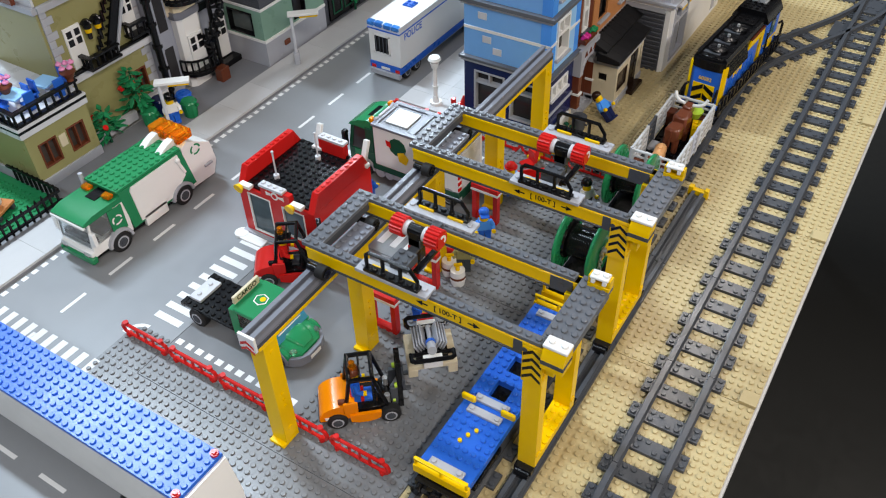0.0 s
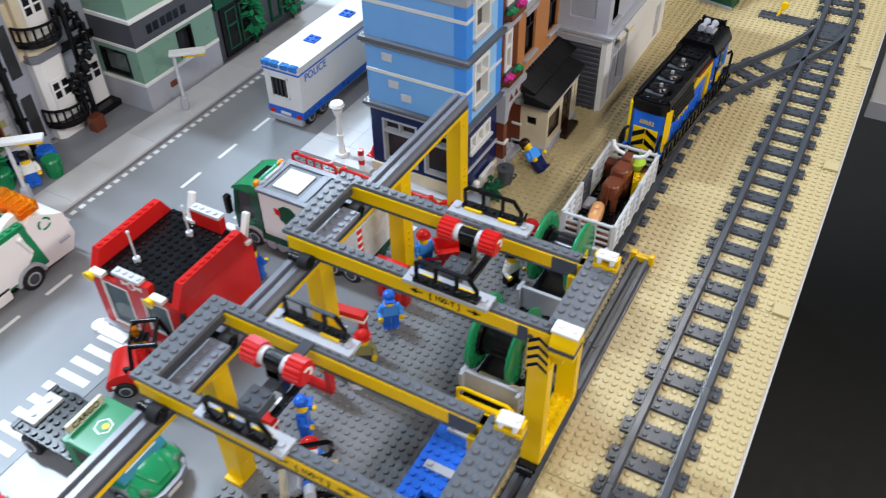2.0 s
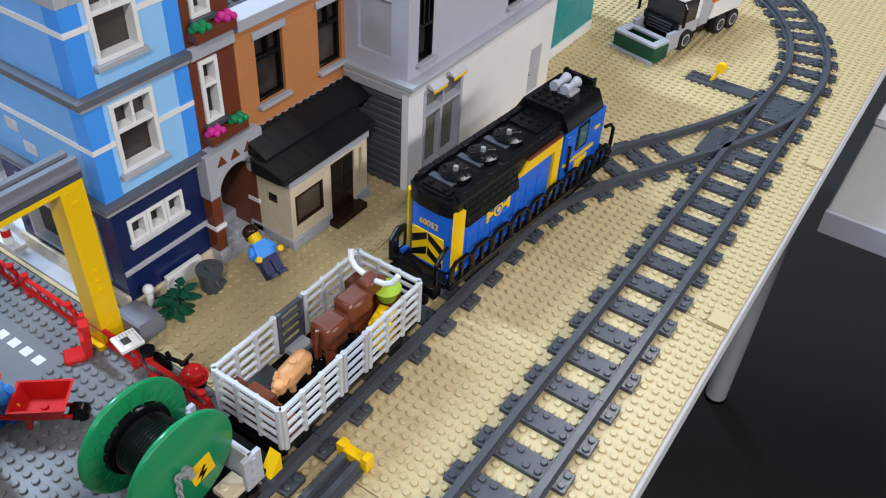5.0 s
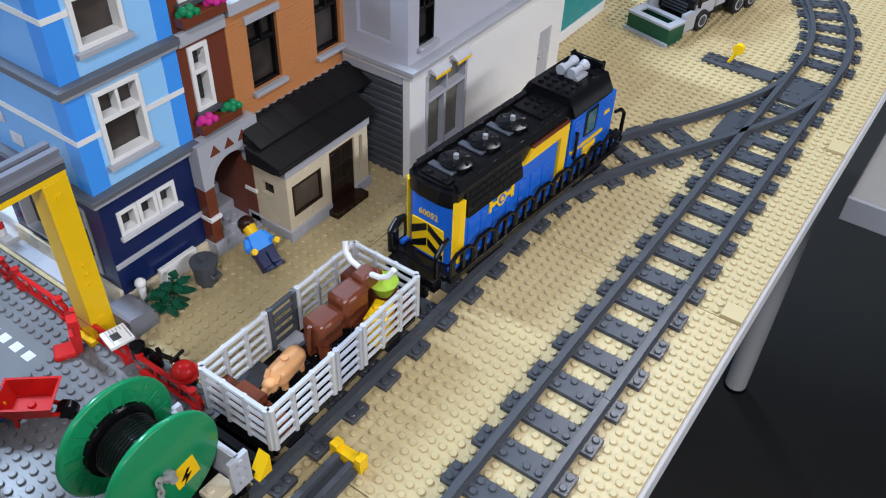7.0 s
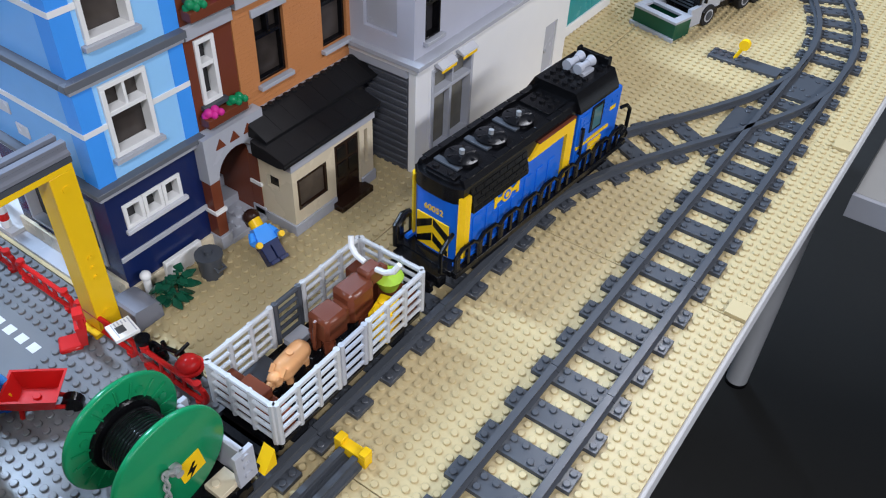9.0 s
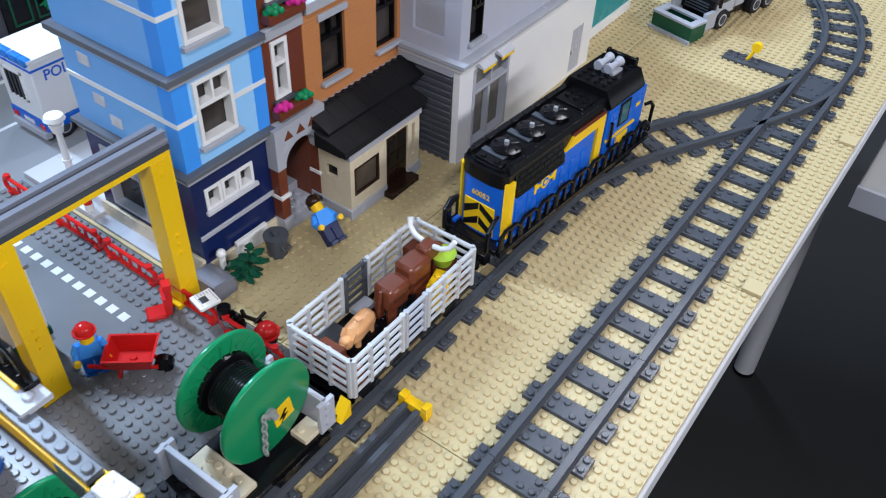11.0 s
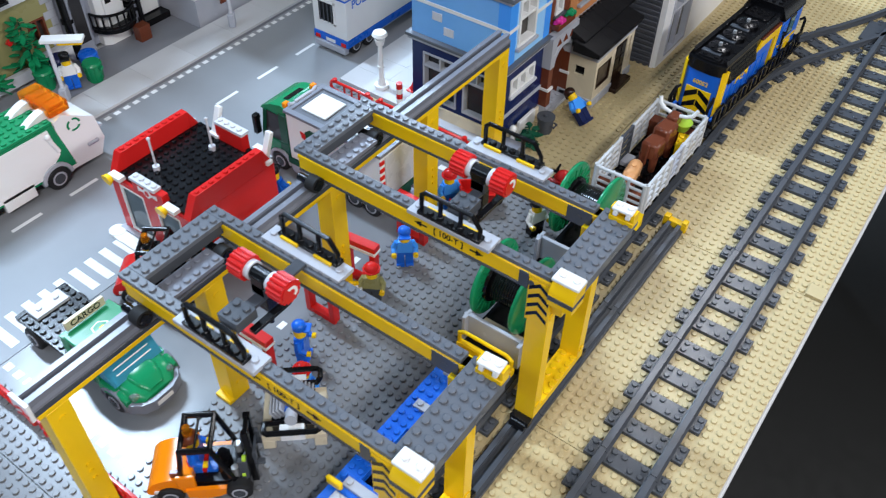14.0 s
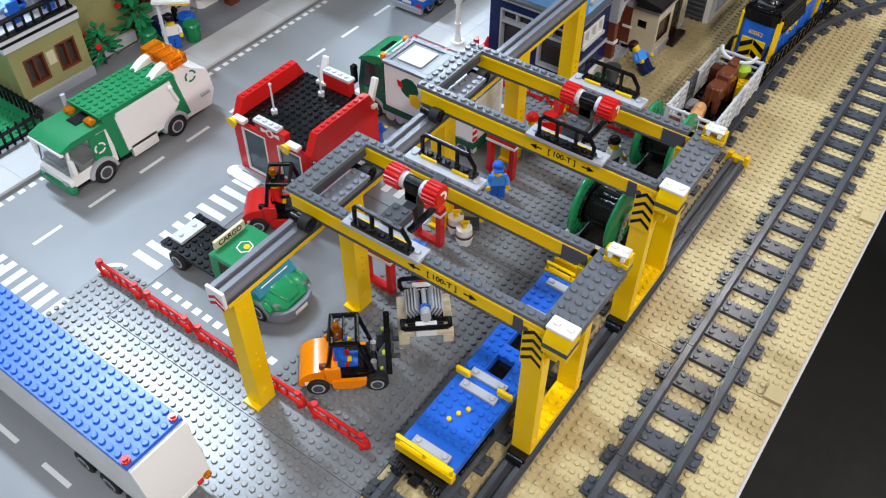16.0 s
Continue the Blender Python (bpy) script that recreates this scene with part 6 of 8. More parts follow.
# blue trailer by the crossing
tl = thing("trailer", "white box trailer with a blue studded roof", "trailer", -76.9, -42.1, 0)
part("roof", Mesh().brick(0, -3, 9.8, 44, 6, 0.5), BLUE, tl)
part("box_body", B(0.1, -2.9, 2.6, 44.2, 2.9, 9.8, c=0.06), WHITE, tl)
part("rear_door", Mesh().prism([(2.4, 44.2), (9.9, 44.2), (9.9, 44.4), (5.5, 45.4), (2.4, 45.4)], "y", -2.95, 2.95), WHITE, tl)
part("underframe", B(0.5, -2.2, 1.6, 45.0, 2.2, 2.5), BLACK, tl)
for s in (-1, 1):
    part("marker_light", Mesh().cyl((43.5, s * 2.5, 10.3), (43.5, s * 2.5, 10.62), 0.42, 14).cyl((43.5, s * 2.5, 10.62), (43.5, s * 2.5, 10.8), 0.25, 12), RED, tl)
    part("tail_light", Mesh().cyl((45.2, s * 2.5, 2.9), (45.7, s * 2.5, 2.9), 0.4, 12), TRANSORANGE, tl)
    part("reflector", B(45.2, s * 1.7 - 0.3, 2.5, 45.6, s * 1.7 + 0.3, 3.0), RED, tl)
    for x in (34.5, 38.2, 41.8):
        wheel(tl, x, s * 2.5, 1.35, 1.1, "y")
part("number_plate", B(45.35, -1.2, 2.4, 45.5, 1.2, 2.9, c=0), WHITE, tl)
for k in range(3):
    part("stud_mark", B(45.0, -0.9 + 0.8 * k, 5.6, 45.12, -0.75 + 0.8 * k, 5.9, c=0), BLACK, tl)

# road sweeper at the far bend
sw = thing("sweeper_truck", "white and orange works truck with a green front scoop", "truck", -21.6, 108.2, 0, -14)
part("scoop", B(-3.4, 0, 0.3, 3.4, 0.4, 2.4).box(-3.4, 3.0, 0.3, 3.4, 3.4, 2.4).box(-3.4, 0.4, 0.3, -3.0, 3.0, 2.4).box(3.0, 0.4, 0.3, 3.4, 3.0, 2.4).box(-3.4, 0.0, 0.0, 3.4, 3.4, 0.3), DGREEN, sw, "green scoop with grey rim")
part("scoop_rim", B(-3.5, -0.1, 2.4, 3.5, 0.9, 2.75).box(-3.5, 2.6, 2.4, 3.5, 3.5, 2.75).box(-3.5, 0.9, 2.4, -2.4, 2.6, 2.75).box(2.4, 0.9, 2.4, 3.5, 2.6, 2.75).box(-3.6, -0.4, 0.0, 3.6, 0.0, 0.5), LBG, sw)
for s in (-1, 1):
    part("scoop_arm", B(s * 2.9 - 0.3, 3.4, 0.8, s * 2.9 + 0.3, 6.0, 3.4), LBG, sw)
    for y in (7.6, 16.2, 19.4):
        wheel(sw, s * 2.7, y, 1.5, 1.2, "x")
part("radiator", B(-2.4, 5.4, 2.0, 2.4, 6.0, 4.0), BLACK, sw)
part("chassis", B(-2.4, 5.6, 1.2, 2.4, 21, 2.2), BLACK, sw)
part("cab", B(-3, 5.6, 7.4, 3, 10, 8.2).box(-3, 9.4, 4.0, 3, 10.2, 7.4), WHITE, sw)
part("cab_lower", B(-3, 5.8, 2.2, 3, 10.2, 4.0).studs(-3, 9.2, 1, 1, 4.0), LBG, sw)
part("windscreen", B(-2.9, 5.8, 4.0, 2.9, 6.1, 7.4, c=0).box(-2.95, 6.1, 4.0, -2.8, 9.4, 7.4, 0).box(2.8, 6.1, 4.0, 2.95, 9.4, 7.4, 0), DARKGLASS, sw)
part("body", B(-2.9, 10.6, 2.4, 2.9, 13, 6.8, c=0.15), LBG, sw)
part("intake", Mesh().cyl((2.2, 11.4, 6.8), (2.2, 11.4, 9.0), 0.4, 12), BLACK, sw)
part("tipper", Mesh().prism([(13.0, 3.0), (13.4, 5.4), (21.2, 5.6), (21.0, 3.0)], "x", -3, 3), WHITE, sw)
part("tipper_top", Mesh().prism([(13.4, 5.4), (13.6, 7.2), (21.5, 7.8), (21.2, 5.6)], "x", -3, 3), ORANGE, sw)
for s in (-1, 1):
    part("mirror_arm", Mesh().tube([(s * 2.9, 5.8, 7.2), (s * 3.8, 5.2, 6.8), (s * 3.8, 5.2, 4.2)], 0.22), BLACK, sw)
    part("cab_step", B(s * 3.0 - 0.3, 6.2, 1.4, s * 3.0 + 0.3, 9.4, 2.3), BLACK, sw)
part("front_grille", B(-2.9, 5.3, 2.2, 2.9, 5.8, 4.4), BLACK, sw)
for k in range(4):
    part("grille_bar", B(-2.0, 5.2, 2.5 + 0.45 * k, 2.0, 5.32, 2.7 + 0.45 * k, c=0), DBG, sw)
part("roof_rack", Mesh().tube([(-2.6, 6, 8.2), (-2.6, 6, 8.9), (2.6, 6, 8.9), (2.6, 6, 8.2)], 0.2), BLACK, sw)

# ---- the yard: red signal house, fences, figures and tools ----
OFFICEGLASS = plastic("bluish_smoked_glass", (0.07, 0.11, 0.13), 0.06, 0.4, 0)
rh = thing("yard_office", "red yard office with a black studded roof terrace", "building", -62, -5.4, 0)
part("base", Mesh().box(-0.4, -0.6, 0, 13.4, 12.6, 0.4), LBG, rh)
part("front_wall", wall_with_holes("y", 0, 0, 0.4, 13, 8.0, [(1.4, 0.7, 5.4, 7.4), (7.4, 2.3, 11.2, 7.3)]), RED, rh)
part("side_wall", B(0, 1.0, 0.4, 1.0, 12.4, 8.0), RED, rh)
part("side_wall", B(12, 1.0, 0.4, 13, 12.4, 8.0), RED, rh)
part("back_wall", B(1.0, 11.4, 0.4, 12, 12.4, 8.0), RED, rh)
window(rh, "y", 0, 1.4, 0.7, 5.4, 7.4, WHITE, OFFICEGLASS, 1, 1, 0.5, 0.22, 0.06, None, 0.25)
window(rh, "y", 0, 7.4, 2.3, 11.2, 7.3, WHITE, OFFICEGLASS, 1, 1, 0.5, 0.22, 0.06, None, 0.25)
part("room_floor", B(1.0, 1.0, 0.4, 12, 11.4, 0.6), DBG, rh)
part("desk", B(6, 3.0, 0.6, 11, 5.0, 3.0), BLUE, rh)
part("roof", Mesh().brick(1, 0.4, 8.0, 11, 12, 0.4), BLACK, rh)
for x in (0, 12):
    part("parapet", Mesh().box(x, 1.4, 8.0, x + 1, 11.0, 10.6).prism([(11.0, 8.0), (12.4, 8.0), (11.0, 10.6)], "x", x, x + 1).prism([(0.0, 8.0), (1.4, 8.0), (1.4, 10.6)], "x", x, x + 1).studs(x, 1.5, 1, 9, 10.6), RED, rh)
part("front_panel", B(4.0, 0, 8.0, 9.0, 0.9, 9.4), RED, rh)
part("front_cap", B(4.0, -0.2, 9.4, 8.0, 0.9, 9.8).studs(4, -0.1, 4, 1, 9.8), VLG, rh)
part("back_panel", B(5.0, 11.4, 8.0, 9.4, 12.4, 10.4), RED, rh)
part("back_cap", B(5.0, 11.4, 10.4, 9.4, 12.6, 10.8).studs(5, 11.5, 4, 1, 10.8), VLG, rh)
em = part("emblem", Mesh().cyl((6.5, -0.02, 8.6), (6.5, -0.08, 8.6), 0.6, 16).prism([(8.3, 5.0), (8.9, 5.0), (8.7, 5.9), (8.5, 5.9)], "y", -0.06, 0.0).prism([(8.3, 8.0), (8.9, 8.0), (8.7, 7.1), (8.5, 7.1)], "y", -0.06, 0.0), WHITE, rh)
part("emblem_centre", Mesh().cyl((6.5, -0.06, 8.6), (6.5, -0.12, 8.6), 0.35, 12), RED, em)
for x in (1.2, 10.0):
    fl = part("floodlight", B(x - 0.5, -0.6, 8.4, x + 1.4, 0.3, 8.9), WHITE, rh, "white floodlight with yellow lens")
    part("lens", Mesh().cyl((x - 0.1, -1.2, 8.5), (x - 0.1, -0.6, 8.6), 0.75, 14, 0.5), YELLOW, fl)
for x in (4.4, 12.4):
    rl = part("roof_lamp", B(x - 0.6, 11.2, 8.4, x + 1.0, 12.0, 8.9), WHITE, rh)
    a = Mesh()
    a.tf = Matrix.Translation((x, 11.8, 8.8)) @ Matrix.Rotation(radians(-22), 4, "X")
    a.box(-0.4, -0.3, 0, 0.4, 0.3, 3.2, 0.06)
    a.tf = None
    part("lamp_arm", a, WHITE, rl)
for x, y in ((4.0, 3.4), (6.2, 9.6)):
    part("aerial", Mesh().cyl((x, y, 8.4), (x, y, 9.0), 0.4, 12).cyl((x, y, 9.0), (x, y, 12.6), 0.12, 8).ball((x, y, 12.7), 0.22, 8, 5), VLG, rh)
part("doormat", Mesh().cyl((-0.2, -1.2, 0), (-0.2, -1.2, 0.36), 1.0, 16).box(0.3, -2.2, 0, 4.2, -0.7, 0.3), WHITE, rh)


def fence_panel(x, y, w=7.8, rz=0):
    f = thing("fence_panel", "red plastic fence panel standing on the grey plate", "fence", x, y, 0.0, rz, "red fences")
    part("top_rail", Mesh().tube([(0.9, 0, 0.42), (0.35, 0, 0.55), (0.12, 0, 0.95), (0.12, 0, 1.4), (0.35, 0, 1.8), (0.9, 0, 1.95), (w - 0.9, 0, 1.95), (w - 0.35, 0, 1.8), (w - 0.12, 0, 1.4), (w - 0.12, 0, 0.95), (w - 0.35, 0, 0.55), (w - 0.9, 0, 0.42)], 0.22), RED, f)
    part("bottom_rail", Mesh().tube([(0.9, 0, 0.42), (w - 0.9, 0, 0.42)], 0.22), RED, f)
    for k in (0.33, 0.5, 0.67):
        part("post", Mesh().tube([(w * k, 0, 0.42), (w * k, 0, 1.95)], 0.15), RED, f)
    for k in (0.12, 0.88):
        part("foot", Mesh().cyl((w * k, 0, 0), (w * k, 0, 0.45), 0.4, 12), RED, f)
        part("knob", Mesh().cyl((w * k, 0, 1.95), (w * k, 0, 2.4), 0.34, 12), RED, f)
    return f


for x in (-62.2, -54.2, -46.2, -38.0, -29.9):
    fence_panel(x, -28.1)
for x in (-61.6, -53.4, -45.4, -37.4, -29.4):
    fence_panel(x, 30.1)

SKIN = YELLOW


def figure(name, label, x, y, z, rz, legs, torso, head, hat, style="cap", lean=0):
    """A toy figure as one plain shape."""
    m = Mesh()
    m.tf = Matrix.Rotation(radians(lean), 4, "X")
    m.mat(0).box(-0.95, -0.5, 0, -0.05, 0.45, 1.7).box(0.05, -0.5, 0, 0.95, 0.45, 1.7).box(-0.95, -0.8, 0, -0.05, -0.5, 0.35).box(0.05, -0.8, 0, 0.95, -0.5, 0.35).box(-1, -0.5, 1.6, 1, 0.5, 2.0)
    m.mat(1)
    v = [(-1, -0.5, 2), (1, -0.5, 2), (1, 0.5, 2), (-1, 0.5, 2), (-0.7, -0.5, 3.6), (0.7, -0.5, 3.6), (0.7, 0.5, 3.6), (-0.7, 0.5, 3.6)]
    m.add(v, [(3, 2, 1, 0), (4, 5, 6, 7), (0, 1, 5, 4), (1, 2, 6, 5), (2, 3, 7, 6), (3, 0, 4, 7)])
    for s in (-1, 1):
        m.cyl((s * 0.85, 0, 3.3), (s * 1.25, -0.1, 2.5), 0.32, 8).cyl((s * 1.25, -0.1, 2.5), (s * 1.2, -0.8, 2.1), 0.28, 8)
    m.mat(2)
    for s in (-1, 1):
        m.cyl((s * 1.2, -0.8, 2.1), (s * 1.2, -1.2, 2.1), 0.3, 8)
    m.cyl((0, 0, 3.6), (0, 0, 4.9), 0.62, 14)
    m.mat(3)
    if style == "cap":
        m.cyl((0, 0, 4.6), (0, 0, 5.1), 0.7, 14).ball((0, 0, 5.05), 0.7, 12, 6, 0.6).box(-0.6, -1.2, 4.6, 0.6, -0.3, 4.8, 0.05)
    elif style == "helmet":
        m.ball((0, 0, 4.75), 0.8, 14, 7, 0.9).cyl((0, 0, 4.55), (0, 0, 4.7), 0.95, 16)
    else:
        m.ball((0, 0.08, 4.7), 0.8, 14, 7, 0.85).box(-0.6, 0.1, 3.9, 0.6, 0.75, 4.8, 0.15)
    m.tf = None
    ob = new(name, m.mesh(name, legs, torso, head, hat))
    ob.matrix_world = at(x, y, z, rz)
    return tagged(ob, label, "toy figure", "toy figures")


HAIRBROWN = plastic("dark_hair_plastic", (0.03, 0.012, 0.008), 0.25)
figure("toy_figure", "toy worker figure in blue overalls with blue cap", -32.4, 9.6, 0, 40, BLUE, AZURE, SKIN, BLUE)
figure("toy_figure", "toy worker figure in blue beside a red frame", -32.4, -7.2, 0, 120, BLUE, BLUE, SKIN, BLUE)
figure("toy_figure", "toy worker figure with red helmet pushing a barrow", -34.2, 20.6, 0, 60, BLUE, AZURE, SKIN, RED, "helmet")
figure("toy_figure", "toy figure in black and white beside the reel wagon", -23.2, 22.6, 0, 70, BLACK, WHITE, SKIN, BLACK, "hair")
figure("toy_figure", "toy figure in blue standing beside the yard office", -51.2, 8.6, 0, 200, BLUE, BLUE, SKIN, BLACK)
figure("toy_figure", "toy police figure in light blue shirt leaning back", -28.6, 44.7, 0.55, 82, NAVY, AZURE, SKIN, HAIRBROWN, "hair", -44)
figure("toy_figure", "toy figure in white shirt and blue dungarees at the bins", -90.2, 8.4, 0.75, 60, BLUE, WHITE, SKIN, BLACK)
figure("toy_figure", "toy driver figure in blue seated in the forklift", -30.3, -22.6, 1.9, 131, BLUE, BLUE, SKIN, REDBROWN, "hair")
figure("toy_figure", "toy driver figure in red seated in the forklift", -51.3, -9.5, 1.9, 128, BLACK, RED, SKIN, BLACK)
figure("toy_figure", "toy figure in blue with red helmet behind the load", -28.7, -10.8, 0, 30, BLUE, AZURE, SKIN, RED, "helmet")
figure("toy_figure", "toy figure with red helmet beside the white drums", -31.8, 3.2, 0, 30, DBG, OLIVE, SKIN, RED, "helmet")


def red_frame(x, y, rz, h=6.2):
    f = thing("doorway", "red open doorway with a white top edge", "doorway", x, y, 0, rz, "red doorways")
    part("post", B(0, 0, 0, 0.7, 0.9, h), RED, f)
    part("post", B(3.3, 0, 0, 4, 0.9, h), RED, f)
    part("bottom_rail", B(0.7, 0, 0, 3.3, 0.9, 0.7), RED, f)
    part("top_rail", B(-0.1, -0.1, h, 4.1, 1.0, h + 0.7), RED, f)
    part("white_edge", B(-0.15, -0.2, h - 0.35, 4.15, 1.05, h), WHITE, f)
    return f


red_frame(-36.7, -11.3, 0, 5.4)
red_frame(-36.6, -2.2, 0, 5.4)
red_frame(-36.4, 4.0, 7, 5.4)
red_frame(-36.2, 12.9, 0, 5.4)

# white drums with yellow taps
for x, y in ((-32.9, 1.4), (-31.0, 0.4)):
    d = thing("drum", "white drum with a dark red band and yellow tap", "drum", x, y, 0, 0, "white drums")
    part("barrel", Mesh().cyl((0, 0, 0), (0, 0, 0.9), 0.9, 18, 1.05, (True, False)).cyl((0, 0, 0.9), (0, 0, 2.4), 1.05, 18, 0.95), WHITE, d)
    part("band", Mesh().cyl((0, 0, 1.25), (0, 0, 1.65), 1.08, 18, None, (False, False)), REDBROWN, d)
    part("tap", Mesh().cyl((0, 0, 2.4), (0, 0, 3.0), 0.3, 10).cyl((-0.5, 0, 3.0), (0.5, 0.2, 3.4), 0.22, 8), YELLOW, d)

# red wheelbarrow
wb = thing("wheelbarrow", "red wheelbarrow with a black wheel in the yard", "wheelbarrow", -31.6, 22.4, 0, 40)
tray = Mesh()
v = [(-1.2, -1.0, 1.2), (1.6, -1.0, 1.2), (1.6, 1.0, 1.2), (-1.2, 1.0, 1.2), (-1.9, -1.6, 2.8), (2.3, -1.6, 2.8), (2.3, 1.6, 2.8), (-1.9, 1.6, 2.8), (-1.7, -1.4, 2.8), (2.1, -1.4, 2.8), (2.1, 1.4, 2.8), (-1.7, 1.4, 2.8), (-1.1, -0.9, 1.45), (1.5, -0.9, 1.45), (1.5, 0.9, 1.45), (-1.1, 0.9, 1.45)]
tray.add(v, [(3, 2, 1, 0), (0, 1, 5, 4), (1, 2, 6, 5), (2, 3, 7, 6), (3, 0, 4, 7), (4, 5, 9, 8), (5, 6, 10, 9), (6, 7, 11, 10), (7, 4, 8, 11), (8, 9, 13, 12), (9, 10, 14, 13), (10, 11, 15, 14), (11, 8, 12, 15), (12, 13, 14, 15)]).stud(0.2, 0, 1.45)
part("tray", tray, RED, wb)
for s in (-1, 1):
    part("handle", Mesh().tube([(2.2, s * 0.5, 0.9), (-0.6, s * 0.9, 1.3), (-3.2, s * 1.0, 1.8)], 0.18).tube([(-0.8, s * 0.8, 1.2), (-1.0, s * 0.8, 0.1)], 0.2), RED, wb)
part("wheel", Mesh().cyl((2.6, -0.35, 0.8), (2.6, 0.35, 0.8), 0.8, 18), BLACK, wb)

# things along the far fence
ch = thing("chair", "red toy seat standing beside the fence", "chair", -35.0, 28.0, 0, -30)
part("seat", B(-0.9, -1.2, 0.0, 0.9, 0.6, 0.5, c=0.15), RED, ch)
part("backrest", Mesh().prism([(0.5, 0.4), (1.0, 0.4), (1.3, 2.4), (0.4, 2.4)], "x", -0.85, 0.85), RED, ch)
part("grip", Mesh().tube([(0.7, 1.0, 2.4), (0.7, 1.0, 4.0)], 0.3).box(0.2, 0.6, 3.6, 1.2, 1.4, 4.2), RED, ch)
np_ = thing("newspaper", "white printed toy newspaper lying on the fence", "newspaper", -30.9, 30.1, 2.5, -12)
part("sheet", B(-1, -1, 0, 1, 1, 0.35), WHITE, np_)
pr = part("picture_block", B(-0.35, -0.5, 0.35, 0.45, 0.2, 0.37, c=0), DBG, np_)
for k in range(6):
    part("print_bar", B(-0.85, 0.75 - 0.28 * k, 0.35, -0.42 if 0 < k < 5 else 0.85, 0.85 - 0.28 * k, 0.365, c=0), LBG, np_)
bk = thing("bicycle", "black toy bicycle leaning behind the red fence", "bicycle", -26.6, 31.2, 0, 8)
for x in (-1.7, 1.7):
    part("wheel", Mesh().cyl((x, -0.12, 1.1), (x, 0.12, 1.1), 1.1, 18), BLACK, bk)
part("bike_frame", Mesh().tube([(-1.7, 0, 1.1), (-0.6, 0, 2.2), (1.2, 0, 2.4), (1.7, 0, 1.1)], 0.18).tube([(-0.6, 0, 2.2), (-0.8, 0, 2.8)], 0.2).tube([(1.2, -0.7, 3.0), (1.2, 0.7, 3.0)], 0.16).tube([(1.2, 0, 2.4), (1.2, 0, 3.0)], 0.16), BLACK, bk)
hm = thing("helmet", "red toy helmet resting behind the fence", "helmet", -24.4, 31.0, 1.9)
part("shell", Mesh().ball((0, 0, 0.5), 0.95, 16, 8, 0.8).cyl((0, 0, 0.1), (0, 0, 0.3), 1.15, 18), RED, hm)
cup = thing("camera_can", "small black and clear canister at the fence", "canister", -28.9, 30.4, 0.4)
part("can", Mesh().cyl((0, 0, 0), (0, 0, 1.3), 0.6, 14), TRANSCLEAR, cup)
part("lid", Mesh().cyl((0, 0, 1.3), (0, 0, 2.4), 0.62, 14), BLACK, cup)
gb = thing("grey_block", "dark grey smooth block standing by the crane leg", "block", -33.4, 33.2, 0)
part("block_body", Mesh().prism([(-1.3, 0), (1.3, 0), (1.3, 1.5), (0.9, 1.9), (-1.1, 2.2), (-1.3, 2.0)], "x", -1.5, 1.5), RAILGREY, gb)
tc = thing("dustbin", "grey toy dustbin beside the archway", "dustbin", -32.5, 40.4, 0)
part("bin_body", Mesh().cyl((0, 0, 0), (0, 0, 2.2), 1.0, 16, 1.15), DBG, tc)
part("bin_lid", Mesh().cyl((0, 0, 2.2), (0, 0, 2.45), 1.25, 16).cyl((0, 0, 2.45), (0, 0, 2.8), 0.35, 10), DBG, tc)
part("bin_handle", Mesh().tube([(1.1, -0.4, 1.6), (1.5, -0.4, 1.4), (1.5, 0.4, 1.4), (1.1, 0.4, 1.6)], 0.12), DBG, tc)


def leafy(name, label, x, y, z, h, r, blooms, mat=GREEN, seed=1, group="plants"):
    """A toy plant: a stem and many small lobed leaves."""
    rg = random.Random(seed)
    p = thing(name, label, "plant", x, y, z, 0, group)
    part("stem", Mesh().cyl((0, 0, 0), (0, 0, h), 0.25, 8, 0.12), DGREEN, p)
    m = Mesh()
    for k in range(int(26 * h / 3)):
        a, zz = rg.uniform(0, 6.28), rg.uniform(0.1, 1.0) ** 0.8 * h
        rr = r * (1.15 - 0.75 * zz / h) * rg.uniform(0.55, 1.1)
        m.tf = Matrix.Translation((rr * math.cos(a) * 0.6, rr * math.sin(a) * 0.6, zz)) @ Matrix.Rotation(a, 4, "Z") @ Matrix.Rotation(radians(rg.uniform(-30, 50)), 4, "Y")
        ln = rr * 0.75
        m.prism([(-0.1, -0.12), (ln * 0.4, -0.42), (ln, -0.2), (ln + 0.25, 0), (ln, 0.2), (ln * 0.4, 0.42), (-0.1, 0.12)], "z", -0.09, 0.09)
    m.tf = None
    part("leaves", m, mat, p)
    for k in range(blooms):
        a = rg.uniform(0, 6.28)
        part("bloom", Mesh().cyl((r * 0.6 * math.cos(a), r * 0.6 * math.sin(a), h * 0.6 + k * 0.7), (r * 0.75 * math.cos(a), r * 0.75 * math.sin(a), h * 0.6 + 0.5 + k * 0.7), 0.42, 10), RED, p)
    return p


leafy("plant", "green toy plant beside the navy wall", -32.6, 35.6, 0, 2.6, 2.0, 0, DGREEN, 5)
leafy("plant", "green toy plant beside the grey block", -33.2, 37.4, 0, 2.2, 1.6, 0, DGREEN, 6)
fp = thing("white_post", "small white toy post beside the plant", "post", -34.4, 35.2, 0)
part("post_body", Mesh().cyl((0, 0, 0), (0, 0, 2.4), 0.35, 10).ball((0, 0, 2.6), 0.5, 10, 6), WHITE, fp)

